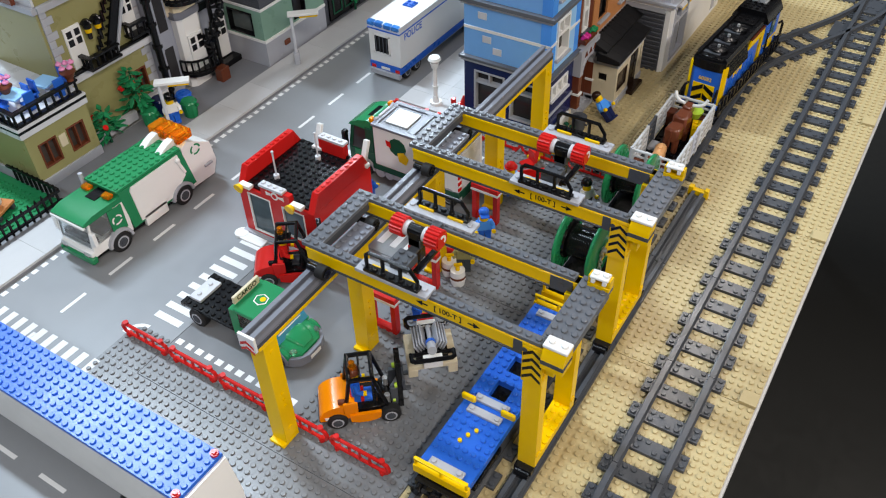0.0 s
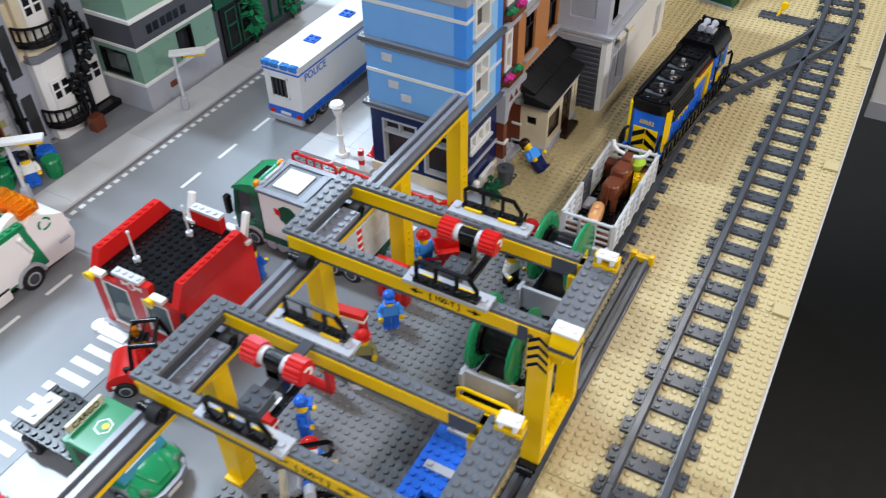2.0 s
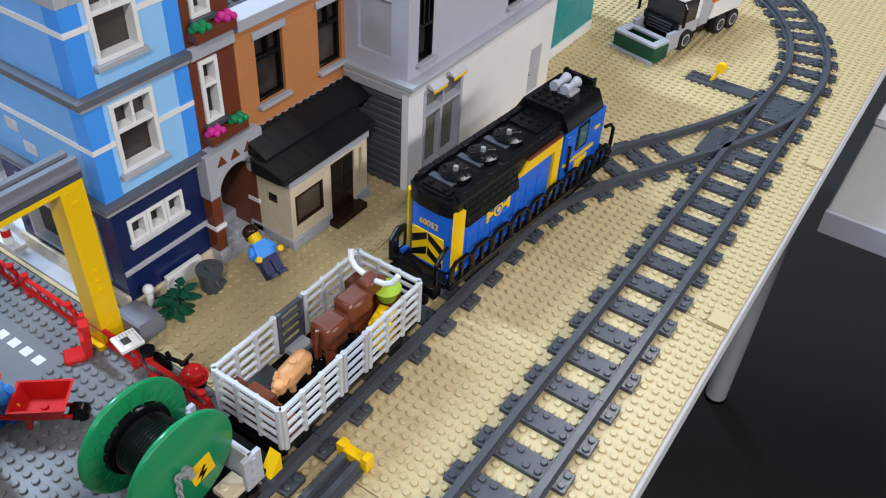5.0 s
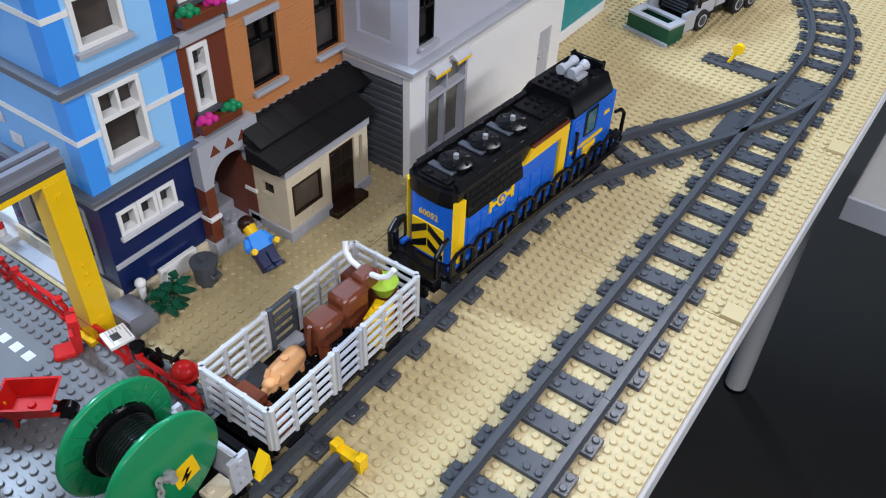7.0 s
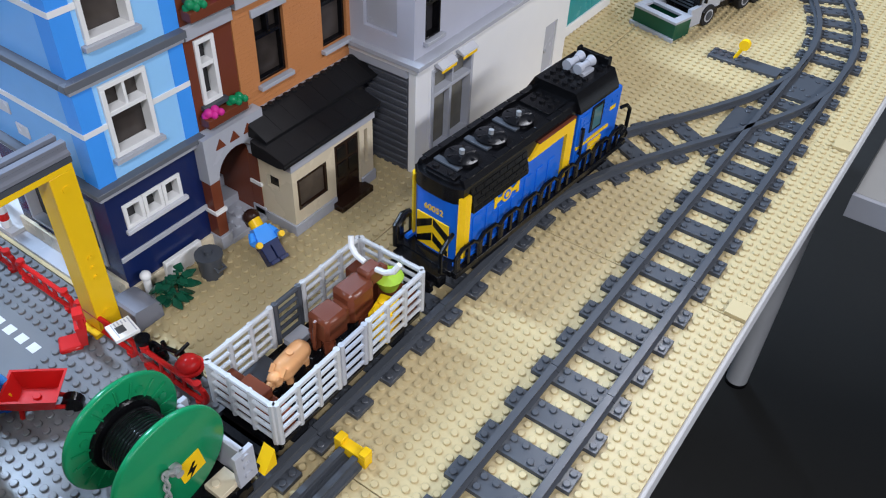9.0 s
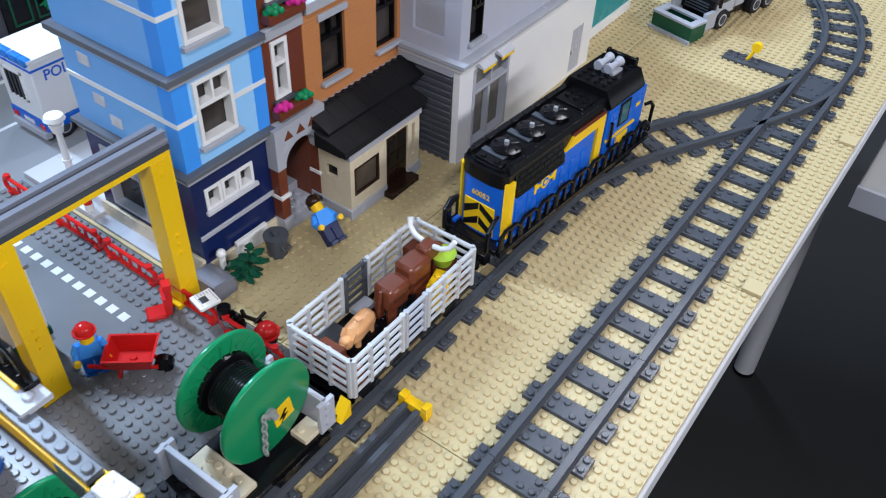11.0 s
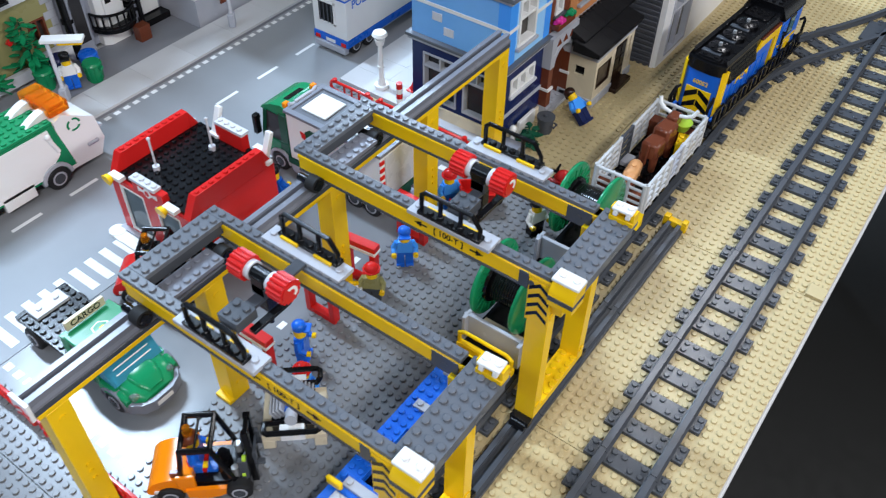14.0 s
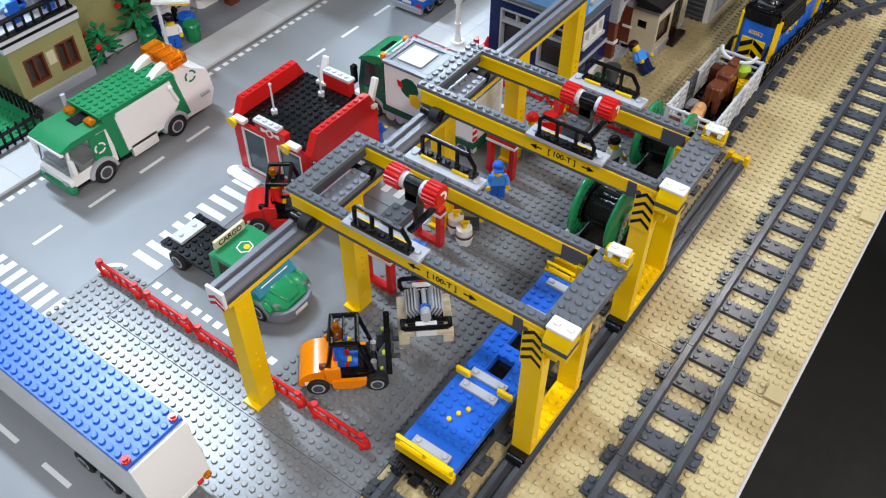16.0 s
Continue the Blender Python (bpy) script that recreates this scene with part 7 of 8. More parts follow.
# street furniture
lp = thing("street_lamp", "white toy street lamp with a flat round top", "street lamp", -55.8, 34.4, 0.75)
part("pedestal", Mesh().cyl((0, 0, 0), (0, 0, 0.5), 1.0, 16).cyl((0, 0, 0.5), (0, 0, 1.6), 0.6, 14, 0.45), WHITE, lp)
part("pole", Mesh().cyl((0, 0, 1.6), (0, 0, 6.8), 0.4, 14, 0.32).cyl((0, 0, 3.2), (0, 0, 3.5), 0.5, 14), WHITE, lp)
part("lamp_head", Mesh().cyl((0, 0, 6.8), (0, 0, 7.6), 0.55, 14, 0.75).cyl((0, 0, 7.6), (0, 0, 8.3), 0.5, 16, 1.1).cyl((0, 0, 8.3), (0, 0, 8.7), 1.1, 18, 0.9), WHITE, lp)
bo = thing("bollard", "red and white striped toy bollard by the corner", "bollard", -51.4, 32.9, 0.75)
for k in range(4):
    part("bollard_ring", Mesh().cyl((0, 0, 0.8 * k), (0, 0, 0.8 * k + 0.8), 0.45, 12), RED if k % 2 else WHITE, bo)
bo2 = thing("warning_cone", "small red toy cone on the pavement", "cone", -51.6, 36.6, 0.75)
part("cone_body", Mesh().cyl((0, 0, 0), (0, 0, 1.6), 0.8, 14, 0.2), RED, bo2)
part("cone_base", B(-0.9, -0.9, 0, 0.9, 0.9, 0.2), RED, bo2)


def arm_lamp(x, y, rz):
    l = thing("street_lamp", "pale grey toy street lamp with a flat arm", "street lamp", x, y, 0.75, rz, "arm street lamps")
    part("pedestal", B(-0.5, -0.8, 0, 0.5, 0.8, 2.2, c=0.15), LBG, l)
    part("pole", Mesh().cyl((0, 0, 2.2), (0, 0, 9.2), 0.28, 12), VLG, l)
    part("arm", B(-0.6, -0.8, 9.2, 4.8, 0.8, 9.7, c=0.08), WHITE, l)
    part("lamp_glass", B(1.4, -0.6, 8.8, 4.6, 0.6, 9.2, c=0.08), YELLOW, l)
    return l


arm_lamp(-84.6, 33.4, 42)
arm_lamp(-88.0, 5.6, 42)

# ---- toy animals in the cattle wagon ----
def cow():
    m = Mesh()
    m.mat(0).box(-1.1, 0, 1.6, 1.1, 2.4, 4.0, 0.3).box(-1.1, 2.6, 1.6, 1.1, 5.4, 4.7, 0.35).box(-0.8, 1.6, 1.9, 0.8, 3.2, 3.8, 0.2)
    for x in (-0.7, 0.7):
        for y in (0.5, 4.3):
            m.cyl((x, y, 0), (x, y, 2.0), 0.42, 8, 0.55)
    m.box(-0.7, 5.0, 3.6, 0.7, 6.8, 5.2, 0.25).box(-0.5, 6.6, 3.4, 0.5, 7.6, 4.4, 0.2).cyl((0, -0.1, 3.8), (0, -0.35, 1.2), 0.16, 8)
    m.mat(1)
    for s in (-1, 1):
        m.tube([(s * 0.6, 6.0, 5.1), (s * 1.5, 6.0, 5.3), (s * 2.2, 6.2, 5.7), (s * 2.5, 6.5, 6.4)], 0.24)
    ob = new("toy_cow", m.mesh("toy_cow", REDBROWN, WHITE))
    ob.matrix_world = at(-16.8, 37.3, 3.0, -3)
    return tagged(ob, "brown toy cow with white horns in the wagon", "toy animal", "toy animals")


def pig():
    m = Mesh()
    m.ball((0, 0, 1.3), 1.0, 12, 8).cyl((0, 0, 1.3), (0, 2.2, 1.3), 1.0, 14, 0.95, (False, False)).ball((0, 2.2, 1.3), 0.95, 12, 8).ball((0, -1.1, 1.2), 0.7, 10, 6).cyl((0, -1.6, 1.1), (0, -2.0, 1.05), 0.4, 10)
    for x in (-0.5, 0.5):
        for y in (0.0, 2.2):
            m.cyl((x, y, 0), (x, y, 1.0), 0.34, 8)
        m.prism([(-1.0, 1.6), (-0.5, 2.2), (-0.2, 1.7)], "x", x - 0.2, x + 0.2)
    m.cyl((0, 1.0, 2.2), (0, 1.0, 2.4), 0.32, 10)
    ob = new("toy_pig", m.mesh("toy_pig", PINKISH))
    ob.matrix_world = at(-17.2, 34.0, 3.0, 8) @ Matrix.Scale(0.92, 4)
    return tagged(ob, "light orange toy pig in the wagon", "toy animal", "toy animals")


cow()
pig()
for x, y, a, lab in ((-18.4, 30.6, 0, ""), (-15.0, 30.6, 0, ""), (-18.4, 44.6, 0, ""), (-15.0, 44.6, 0, "")):
    tr = thing("brown_trough", "reddish brown trough block at the wagon end", "trough", x, y, 3.0, a, "brown troughs")
    if x < -16 and y < 40:
        part("trough_cap", B(0.6, -0.5, 2.0, 2.9, 0.8, 2.9, c=0.1), REDBROWN, tr)
    part("trough_body", B(-1.4, -0.7, 0, 1.4, 0.9, 2.5 if y > 40 else 2.0, c=0.12), REDBROWN, tr)
cr = thing("yellow_brick", "yellow toy brick in the cattle wagon", "brick", -14.4, 42.3, 3.0, 15)
part("brick_body", B(-0.8, -1.2, 0, 0.8, 1.2, 2.8).studs(-0.8, -1.2, 2, 2, 2.8), YELLOW, cr)
lb = thing("lime_bowl", "lime green toy bowl in the cattle wagon", "bowl", -15.6, 44.4, 5.5, 0)
part("bowl_body", Mesh().cyl((0, 0, 0), (0, 0, 1.2), 0.7, 16, 1.2), LIME, lb)

# ---- houses across the road ----
def balcony(parent, x0, y0, x1, y1, z, h=2.4):
    """A black railing of turned posts along the outer edges of a terrace."""
    b = part("balcony_base", B(x0, y0, z, x1, y1, z + 0.4), BLACK, parent)
    part("handrail", Mesh().box(x1 - 0.8, y0, z + h - 0.35, x1, y1, z + h).box(x0, y0, z + h - 0.35, x1 - 0.8, y0 + 0.8, z + h), BLACK, b)
    n = max(2, int((y1 - y0) / 1.3))
    for k in range(n + 1):
        y = y0 + 0.4 + (y1 - y0 - 0.8) * k / n
        part("baluster", Mesh().cyl((x1 - 0.4, y, z + 0.4), (x1 - 0.4, y, z + h - 0.35), 0.22, 8), BLACK, b)
    n = max(1, int((x1 - x0) / 1.3))
    for k in range(n):
        x = x0 + 0.4 + (x1 - x0 - 0.8) * k / n
        part("baluster", Mesh().cyl((x, y0 + 0.4, z + 0.4), (x, y0 + 0.4, z + h - 0.35), 0.22, 8), BLACK, b)
    return b


def white_door(parent, x, y0, z0, w=3.0, h=6.6):
    d = part("door", B(x - 0.1, y0, z0, x + 0.25, y0 + w, z0 + h), WHITE, parent, "white door with black panes")
    for i in (0, 1):
        for j in (0, 1):
            part("pane", B(x + 0.2, y0 + 0.35 + i * (w / 2 - 0.05), z0 + h * 0.55 + j * 1.35, x + 0.3, y0 + 0.35 + i * (w / 2 - 0.05) + w / 2 - 0.6, z0 + h * 0.55 + j * 1.35 + 1.05, c=0), BLACK, d)
    return d


def quoins(parent, x, y, z0, z1, side=1):
    k, z = 0, z0
    while z < z1 - 0.2:
        w = 1.9 if k % 2 else 1.1
        part("quoin", B(x - 0.9, min(y, y + side * w), z, x + 0.08, max(y, y + side * w), min(z1, z + 1.15), c=0.03), LBG, parent)
        z += 1.2
        k += 1


oh = thing("olive_house", "olive green house with a terrace and black balconies", "house", 0, 0, 0)
# terrace block in front
holes = [(-12.8, 3.2, -9.6, 7.4), (-7.8, 3.2, -4.6, 7.4)]
part("terrace_wall", wall_with_holes("x", -94.5, -14.4, 1.6, -3.2, 9.6, holes), OLIVE, oh)
part("terrace_side", B(-114, -14.4, 1.6, -95.5, -13.4, 9.6), OLIVE, oh)
part("plinth", B(-114, -14.7, 0, -94.2, -3.2, 1.8), LBG, oh)
for h in holes:
    window(oh, "x", -94.5, *h, REDBROWN, ROOMGLASS, 2, 1, 0.5, 0.3, 0.1)
part("shutter", B(-94.55, -9.3, 5.0, -94.35, -8.1, 7.0), CREAM, oh)
part("terrace_body", B(-113.9, -13.3, 1.0, -95.6, -3.3, 9.5, c=0), DBG, oh)
part("terrace_ledge", B(-114, -14.9, 9.6, -94.0, -3.0, 10.5).box(-114, -15.1, 11.0, -93.8, -3.0, 11.4), VLG, oh)
part("terrace_line", B(-114, -15.0, 10.5, -93.9, -3.0, 11.0), BLACK, oh)
part("terrace_floor", B(-113.9, -14.2, 11.8, -94.85, -3.45, 11.9), VLG, oh)
balcony(oh, -112, -14.9, -94.0, -3.4, 11.4)
# main block behind
holes = [(8.6, 3.4, 11.4, 7.6)]
part("front_wall", wall_with_holes("x", -98, -3.2, 0.8, 13.4, 11.0, holes), OLIVE, oh)
window(oh, "x", -98, *holes[0], REDBROWN, ROOMGLASS, 2, 1, 0.5, 0.3, 0.1)
part("garden_wall", B(-97.4, -2.6, 0.35, -96.6, 6.4, 2.0), VLG, oh)
part("ledge", B(-99, -3.2, 11.0, -97.3, 13.6, 12.0), VLG, oh)
part("ledge_line", B(-99, -3.2, 12.0, -97.5, 13.6, 12.4), BLACK, oh)
part("upper_wall", B(-100, -3.2, 12.4, -98.3, 13.4, 23.0, c=0.02), OLIVE, oh)
part("upper_ledge", B(-100, -3.4, 23.0, -97.7, 13.6, 24.0), LBG, oh)
part("top_wall", B(-100, -3.2, 24.0, -98.3, 13.4, 36.0, c=0.02), OLIVE, oh)
part("side_wall", B(-114, -3.6, 11.5, -98.35, -3.2, 23.0, c=0.02), OLIVE, oh)
part("side_top", B(-114, -3.6, 24.0, -98.35, -3.2, 36.0, c=0.02), VLG, oh)
part("side_ledge", B(-114, -4.2, 23.0, -98.0, -3.2, 24.0), LBG, oh)
quoins(oh, -98.2, 13.4, 12.4, 23.0, -1)
quoins(oh, -98.0, 13.4, 0.8, 11.0, -1)
quoins(oh, -98.2, -3.2, 12.4, 23.0, 1)
part("house_body", B(-113.9, -3.1, 0, -99.1, 13.3, 36, c=0), DBG, oh)
white_door(oh, -98.3, -0.6, 12.6)
for y in (3.4, 5.2):
    lt = part("wall_lantern", Mesh().cyl((-97.8, y, 17.2), (-97.8, y, 17.9), 0.5, 10, 0.6), YELLOW, oh, "black and yellow wall lantern")
    part("lantern_cap", Mesh().cyl((-97.8, y, 18.8), (-97.8, y, 19.3), 1.0, 12, 0.4).cyl((-97.8, y, 16.2), (-97.8, y, 17.2), 0.35, 8).cyl((-97.8, y, 17.9), (-97.8, y, 18.85), 0.62, 10), BLACK, lt)
# outside stair, black, rising along the wall
st = part("stair_stringer", Mesh().prism([(4.4, 12.6), (6.6, 12.6), (12.4, 24.6), (10.2, 24.6)], "x", -97.2, -96.8), BLACK, oh)
part("stair_edge", Mesh().prism([(6.0, 12.6), (6.5, 12.6), (12.3, 24.6), (11.8, 24.6)], "x", -96.78, -96.5), LBG, oh)
for k in range(10):
    part("stair_tread", B(-98.2, 4.9 + 0.58 * k, 12.9 + 1.18 * k, -96.9, 6.1 + 0.58 * k, 13.2 + 1.18 * k), BLACK, oh)
    part("stair_post", Mesh().cyl((-97.9, 4.2 + 0.58 * k, 12.9 + 1.18 * k), (-97.9, 4.2 + 0.58 * k, 14.6 + 1.18 * k), 0.28, 8), BLACK, oh)
balcony(oh, -98.2, 0.4, -95.6, 6.4, 12.4, 2.2)
balcony(oh, -98.2, 9.4, -96.2, 13.0, 13.4, 2.4)
white_door(oh, -98.3, 9.8, 13.8, 2.6, 6.0)
fb = part("window_box", B(-98.2, -0.4, 24.2, -97.0, 6.0, 25.2), REDBROWN, oh)
rg = random.Random(4)
for k in range(8):
    part("bloom", Mesh().ball((-97.5 + rg.uniform(-0.3, 0.3), 0.2 + 0.75 * k, 25.6), 0.5, 8, 5), (RED, GREEN)[k % 2], fb)
part("window_box", B(-106, -4.9, 24.2, -101, -4.2, 25.0), REDBROWN, oh)


def pot_plant(x, y, z, seed):
    p = thing("flower_pot", "red toy flower pot with pink flowers", "flower pot", x, y, z, 0, "flower pots")
    part("pot", Mesh().cyl((0, 0, 0), (0, 0, 0.5), 0.5, 12).cyl((0, 0, 0.5), (0, 0, 1.5), 0.6, 14, 1.2), REDBROWN, p)
    rg = random.Random(seed)
    for k in range(5):
        a = 6.28 * k / 5
        part("flower", Mesh().ball((0.9 * math.cos(a), 0.9 * math.sin(a), 2.4 + 0.3 * (k % 2)), 0.48, 10, 6, 0.6).ball((0.9 * math.cos(a), 0.9 * math.sin(a), 2.7 + 0.3 * (k % 2)), 0.2, 6, 4), plastic("pink_plastic", (0.80, 0.28, 0.50), 0.25) if k == 0 else bpy.data.materials["pink_plastic"], p)


pot_plant(-94.5, -4.2, 13.8, 1)
pot_plant(-99.5, -11.4, 13.6, 2)
for x, y in ((-97.6, -6.4), (-98.4, -11.0), (-103.2, -12.2)):
    tb = thing("terrace_table", "pale blue square toy table on the terrace", "table", x, y, 11.9, 10, "terrace tables")
    part("tabletop", B(-1.5, -1.5, 1.8, 1.5, 1.5, 2.1), SKYBLUE, tb)
    part("pedestal", Mesh().cyl((0, 0, 0), (0, 0, 1.8), 0.4, 10), WHITE, tb)
    for dx, dy, rz in ((2.1, 0.4, 0), (-0.4, -2.3, -90), (0.2, 2.3, 90)):
        c = thing("terrace_chair", "blue toy chair on the terrace", "chair", x + dx, y + dy, 11.9, rz, "terrace chairs")
        part("seat", B(-0.8, -0.8, 0.9, 0.8, 0.8, 1.2), BLUE, c)
        part("backrest", B(0.5, -0.8, 1.2, 0.8, 0.8, 3.0), BLUE, c)
        part("leg", B(-0.6, -0.6, 0, -0.3, 0.6, 0.9), BLUE, c)
        part("leg", B(0.4, -0.6, 0, 0.7, 0.6, 0.9), BLUE, c)
leafy("rose_bush", "tall green toy rose bush with red blooms", -96.0, 6.8, 0.35, 9.0, 3.0, 2, GREEN, 2, "rose bushes")
leafy("rose_bush", "green toy rose bush with a red bloom", -95.4, -0.6, 0.35, 6.0, 2.8, 2, GREEN, 3, "rose bushes")

# garden with a black fence
gd = solid("garden", B(-116, -44, 0.0, -96.03, -15.0, 0.5, c=0), DGREEN, "dark green toy lawn behind a black fence", "", "", "structure")
lawn = Mesh()
for i in range(-112, -90):
    for j in range(-32, -16):
        lawn.stud(i + 0.5, j + 0.5, 0.5, 7)
solid("lawn_plate", B(-112, -32, 0.5, -90, -15.0, 0.52, c=0), GREEN, "green studded toy lawn plate", "lawn", "", "structure")
tagged(part("stud_field", lawn, GREEN, gd), "", "", "", "stuff")
gf = thing("garden_fence", "black toy fence of spiked posts round the lawn", "fence", -89.4, -34, 0.52)
for k in range(17):
    y = 1.15 * k
    part("post", Mesh().cyl((0, y, 0), (0, y, 2.6), 0.2, 8).cyl((0, y, 2.6), (0, y, 3.1), 0.2, 8, 0.02), BLACK, gf)
part("fence_rail", B(-0.2, 0, 0.4, 0.2, 19, 0.75), BLACK, gf)
part("fence_rail", B(-0.2, 0, 2.0, 0.2, 19, 2.4), BLACK, gf)
for k in range(9):
    part("post", Mesh().cyl((-1.3 - 1.15 * k, 19, 0), (-1.3 - 1.15 * k, 19, 2.6), 0.2, 8), BLACK, gf)
part("fence_rail", B(-12, 18.8, 2.0, -0.2, 19.2, 2.4), BLACK, gf)
bn = thing("bench", "brown toy bench on the lawn", "bench", -95.0, -21.5, 0.52, 20)
part("seat", B(-1.2, -2, 0.9, 1.2, 2, 1.3), NOUGAT, bn)
part("backrest", B(-1.4, -2, 1.3, -1.0, 2, 3.0), LBG, bn)
part("end_support", B(-1.2, -1.8, 0, 1.2, -1.2, 0.9), DBG, bn)
part("end_support", B(-1.2, 1.2, 0, 1.2, 1.8, 0.9), DBG, bn)
part("ball", Mesh().ball((0, 0, 2.4), 0.8, 12, 7), VLG, bn, "round pale grey ball")

# refuse bins before a low wall
bw_ = thing("low_wall", "low white toy wall behind the refuse bins", "wall", -96.3, 7.4, 0.35)
part("wall_body", B(-0.5, 0, 0, 0.5, 5.6, 2.6), WHITE, bw_)
part("wall_cap", B(-0.65, -0.1, 2.6, 0.65, 5.7, 2.95), VLG, bw_)
for x, y, mt, tilt in ((-93.2, 6.2, GREEN, 0), (-89.6, 11.6, GREEN, 12), (-94.4, 9.6, NAVY, 0), (-92.0, 12.8, BLUE, 0)):
    bn_ = thing("wheelie_bin", ("green" if mt == GREEN else "blue") + " toy refuse bin at the kerb", "bin", x, y, 0.75 if x > -88 else 0.35, 20, "refuse bins")
    part("bin_body", Mesh().cyl((0, 0, 0), (0, 0, 2.7), 1.0, 14, 1.25), mt, bn_)
    part("bin_lid", Mesh().cyl((0, 0, 2.7), (0, 0, 3.0), 1.4, 14, 1.2), mt, bn_)
    part("bin_handle", B(-1.6, -0.3, 2.0, -1.1, 0.3, 2.4).box(1.1, -0.3, 2.0, 1.6, 0.3, 2.4), mt, bn_)
    for k in range(8):
        part("bin_rib", Mesh().cyl((1.03 * math.cos(k * 0.785), 1.03 * math.sin(k * 0.785), 0.1), (1.25 * math.cos(k * 0.785), 1.25 * math.sin(k * 0.785), 2.6), 0.09, 6), mt, bn_)

# grey town house with white doors and black balconies
th = thing("town_house", "grey and white town house with black iron balconies", "house")
BLUEGREY = plastic("bluish_grey_plastic", (0.30, 0.32, 0.38), 0.3)
part("front_wall", B(-114, 13.6, 0.35, -97.2, 30.0, 36, c=0.05), BLUEGREY, th)
part("pier", B(-97.2, 14.0, 0.35, -95.8, 16.6, 36, c=0.05), BLUEGREY, th)
bay_pts = [(-97.2, 18.2), (-96.0, 18.2), (-95.3, 19.0), (-95.3, 22.4), (-96.0, 23.2), (-97.2, 23.2)]
part("round_bay", Mesh().prism(bay_pts, "z", 0.35, 13.0), WHITE, th)
part("bay_ledge", Mesh().prism([(-97.2 + (x + 97.2) * 1.12, 20.6 + (y - 20.6) * 1.12) for x, y in bay_pts], "z", 13.0, 14.2), RAILGREY, th)
part("upper_bay", Mesh().prism(bay_pts, "z", 14.2, 36), CREAM, th)
part("drainpipe", Mesh().cyl((-96.4, 13.7, 0.35), (-96.4, 13.7, 36), 0.6, 10), BLACK, th)
for k in range(8):
    part("pipe_collar", Mesh().cyl((-96.4, 13.7, 2 + 4 * k), (-96.4, 13.7, 2.6 + 4 * k), 0.85, 10), BLACK, th)
for z in (3.4, 16.4):
    white_door(th, -95.25, 19.1, z, 3.2, 6.4)
    bp = [(-96.4 + 3.4 * math.sin(math.pi * k / 10), 20.7 - 3.4 * math.cos(math.pi * k / 10)) for k in range(11)]
    bb = part("round_balcony", Mesh().prism(bp, "z", z - 0.6, z), BLACK, th)
    part("balcony_rail", Mesh().tube([(x, y, z + 2.4) for x, y in bp], 0.22).tube([(x, y, z + 0.3) for x, y in bp], 0.2), BLACK, bb)
    for x, y in bp:
        part("baluster", Mesh().tube([(x, y, z), (x, y, z + 2.4)], 0.16), BLACK, bb)
    part("floor_band", B(-97.2, 23.8, z + 8.4, -96.6, 30.0, z + 9.6), BLACK, th)
white_door(th, -97.0, 26.0, 1.6, 3.4, 7.4)
part("doorstep", B(-97.1, 25.4, 0.35, -95.0, 30.0, 1.4), BLACK, th)
for k in range(12):  # winding black stair
    a = radians(200 + 28 * k)
    part("stair_ball", Mesh().ball((-94.4 + 1.9 * math.cos(a), 24.4 + 1.9 * math.sin(a), 4.9 + 1.25 * k), 0.75, 8, 5), BLACK, th)
    part("stair_tread", Mesh().prism([(-94.4, 24.4), (-94.4 + 2.3 * math.cos(a), 24.4 + 2.3 * math.sin(a)), (-94.4 + 2.3 * math.cos(a + 0.6), 24.4 + 2.3 * math.sin(a + 0.6))], "z", 4.0 + 1.25 * k, 4.4 + 1.25 * k), BLACK, th)
    part("stair_post", Mesh().cyl((-94.4 + 2.2 * math.cos(a), 24.4 + 2.2 * math.sin(a), 4.0 + 1.25 * k), (-94.4 + 2.2 * math.cos(a), 24.4 + 2.2 * math.sin(a), 6.4 + 1.25 * k), 0.3, 8), BLACK, th)
part("stair_pole", Mesh().cyl((-94.4, 24.4, 0.35), (-94.4, 24.4, 24), 0.4, 10), BLACK, th)
part("dark_window", B(-97.25, 14.3, 3, -95.7, 14.32, 9, c=0).box(-95.82, 14.4, 2.4, -95.7, 16.2, 9.4, 0).box(-95.82, 14.4, 12.4, -95.7, 16.2, 20, 0), DARKGLASS, th)
part("cream_band", B(-97.2, 16.6, 13.6, -96.9, 19.0, 22, c=0), CREAM, th)
bxs = thing("wooden_box", "reddish brown box with green plant by the balcony", "box", -93.0, 23.0, 0.35)
part("box_body", B(-0.8, -1.0, 0, 0.8, 1.0, 2.4), REDBROWN, bxs)

# sand green bank on a grey base
sgh = thing("bank_house", "sand green bank building on a pale grey base", "house")
bx0, by0, by1 = -88.5, 30.2, 47.0
part("base", B(-106, by0, 0.35, bx0, by1, 5.0, c=0.04), LBG, sgh)
part("base_line", B(-106, by0 - 0.2, 5.0, bx0 + 0.2, by1, 5.5), WHITE, sgh)
part("ground_wall", wall_with_holes("x", bx0 - 0.1, by0, 5.5, by1, 11.0, [(38.4, 5.9, 41.8, 10.4)]), SAND, sgh)
part("side_wall", wall_with_holes("y", by0, -106, 5.5, bx0 - 1.1, 11.0, [(-96.6, 5.8, -90.8, 10.2)]), SAND, sgh)
window(sgh, "x", bx0 - 0.1, 38.4, 5.9, 41.8, 10.4, BLACK, DARKGLASS, 1, 1, 0.5, 0.3, 0.1)
window(sgh, "y", by0, -96.6, 5.8, -90.8, 10.2, BLACK, plastic("grey_green_glass", (0.12, 0.15, 0.15), 0.1, 0.3, 0), 1, 1, 0.5, 0.35, 0.1)
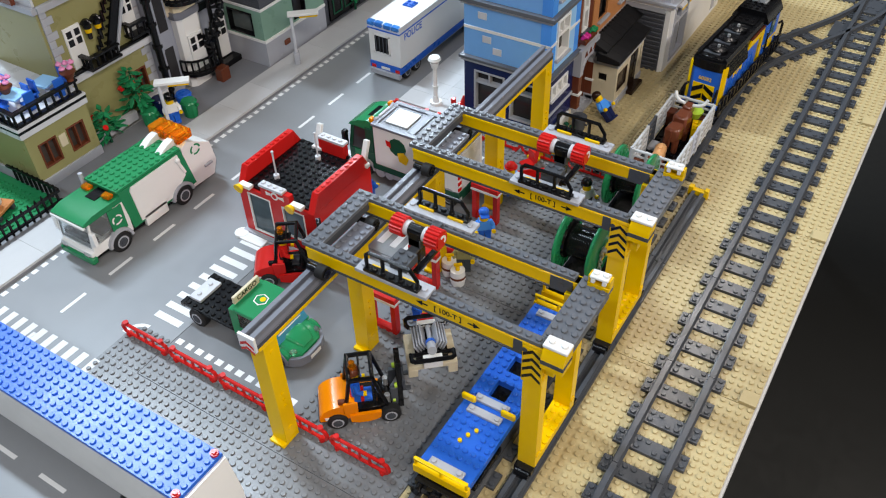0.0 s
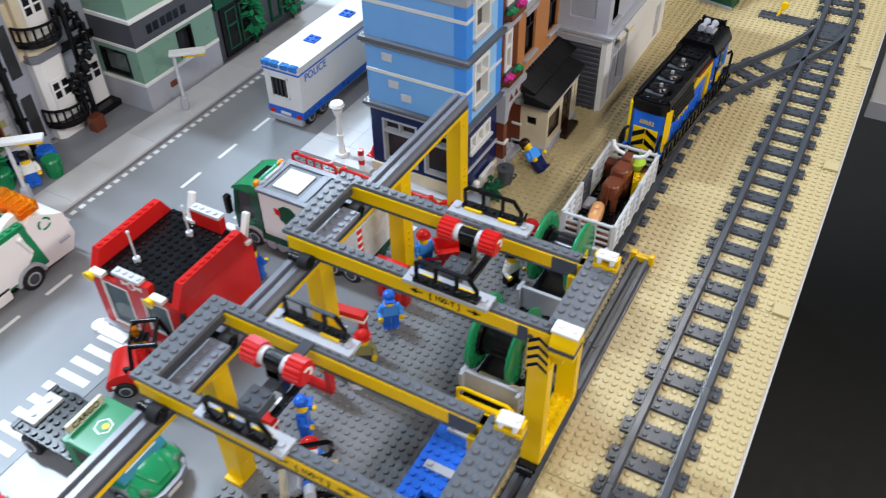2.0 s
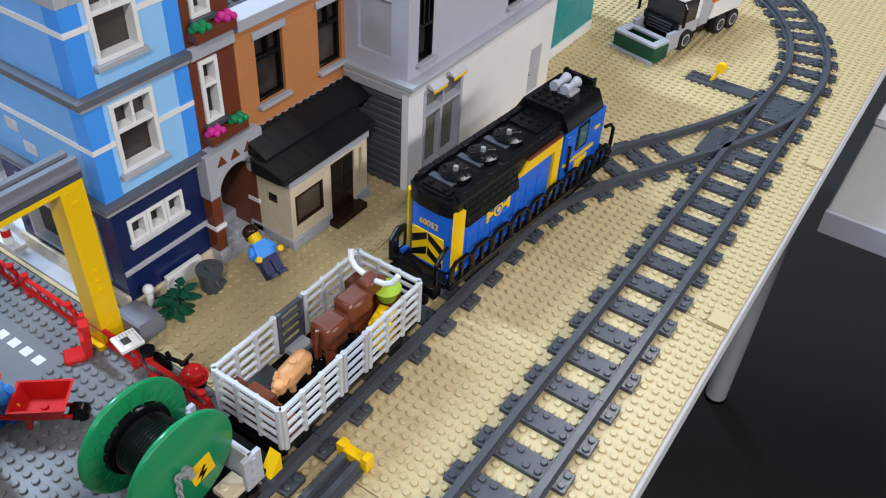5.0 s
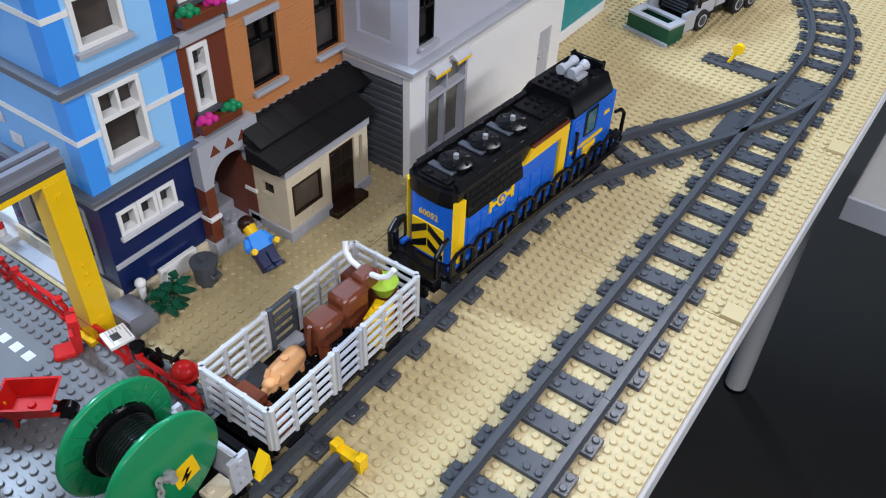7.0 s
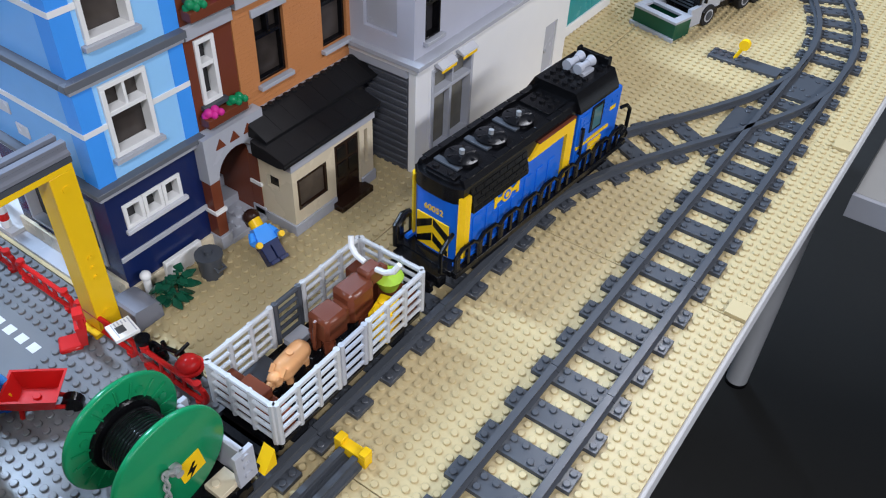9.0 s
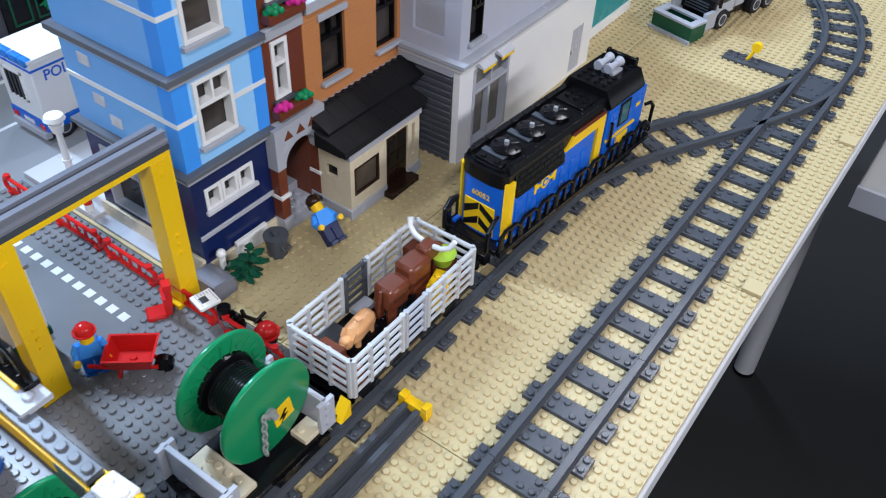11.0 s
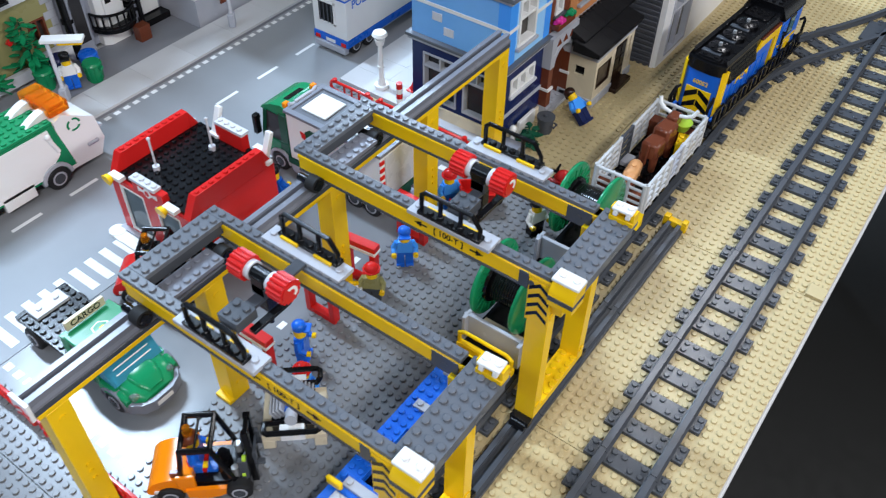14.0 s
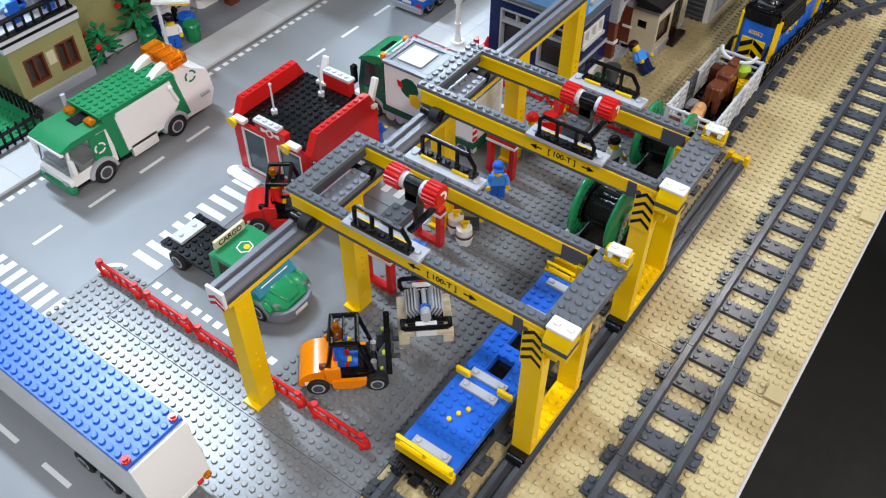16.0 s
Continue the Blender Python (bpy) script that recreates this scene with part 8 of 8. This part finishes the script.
part("white_line", B(-106, by0 - 0.2, 11.0, bx0 + 0.2, by1, 11.5), WHITE, sgh)
part("sign_band", B(-106, by0 - 0.1, 11.5, bx0 + 0.1, by1, 15.4, c=0.03), BRICKGREY, sgh)
for k, (y, w) in enumerate(((33.0, 1.0), (34.3, 1.1), (35.9, 1.0), (37.2, 1.2), (38.7, 1.0), (40.2, 1.1))):
    part("sign_bar", B(bx0 + 0.1, y, 12.6, bx0 + 0.16, y + w, 14.0, c=0), BLACK, sgh)
part("white_line", B(-106, by0 - 0.3, 15.4, bx0 + 0.3, by1, 16.0), WHITE, sgh)
part("upper_wall", wall_with_holes("x", bx0 - 0.1, by0, 16.0, by1, 34, [(33, 18, 36.4, 26), (40, 18, 43.4, 26)]), SAND, sgh)
for y in (33, 40):
    window(sgh, "x", bx0 - 0.1, y, 18, y + 3.4, 26, WHITE, DARKGLASS, 2, 2, 0.6, 0.3, 0.1)
part("upper_side", B(-106, by0, 16.0, bx0 - 1.1, by0 + 1, 34, c=0.02), SAND, sgh)
part("house_body", B(-105.9, by0 + 1.1, 5, bx0 - 1.2, by1 - 0.1, 33.9, c=0), DBG, sgh)
kd = thing("letter_box", "small reddish letter box on the bank wall", "letter box", bx0 + 0.02, 34.8, 2.6)
part("box_body", B(0, 0, 0, 0.3, 1.4, 0.9), REDBROWN, kd)

# dark shop further on
ds = thing("dark_shop", "dark green and black shop with plants", "house")
part("wall", B(-106, 47.2, 0.35, -89.0, 70, 24, c=0.05), BRICKGREY, ds)
part("shop_front", B(-89.0, 48.5, 1.0, -88.6, 58, 10, c=0.05), BLACK, ds)
part("fascia", B(-89.0, 47.4, 10, -88.2, 69.6, 13), DGREEN, ds)
for y in (49.5, 53.0, 61.0, 65.0):
    window(ds, "x", -88.55, y, 2.0, y + 2.8, 9.0, DGREEN, DARKGLASS, 1, 2, 0.6, 0.3, 0.1)
leafy("climbing_plant", "tall green climbing plant on the dark shop", -88.0, 55.6, 0.75, 15.0, 2.0, 0, GREEN, 9)
leafy("climbing_plant", "tall green climbing plant on the dark shop", -88.0, 66.0, 0.75, 12.0, 2.0, 0, GREEN, 11)
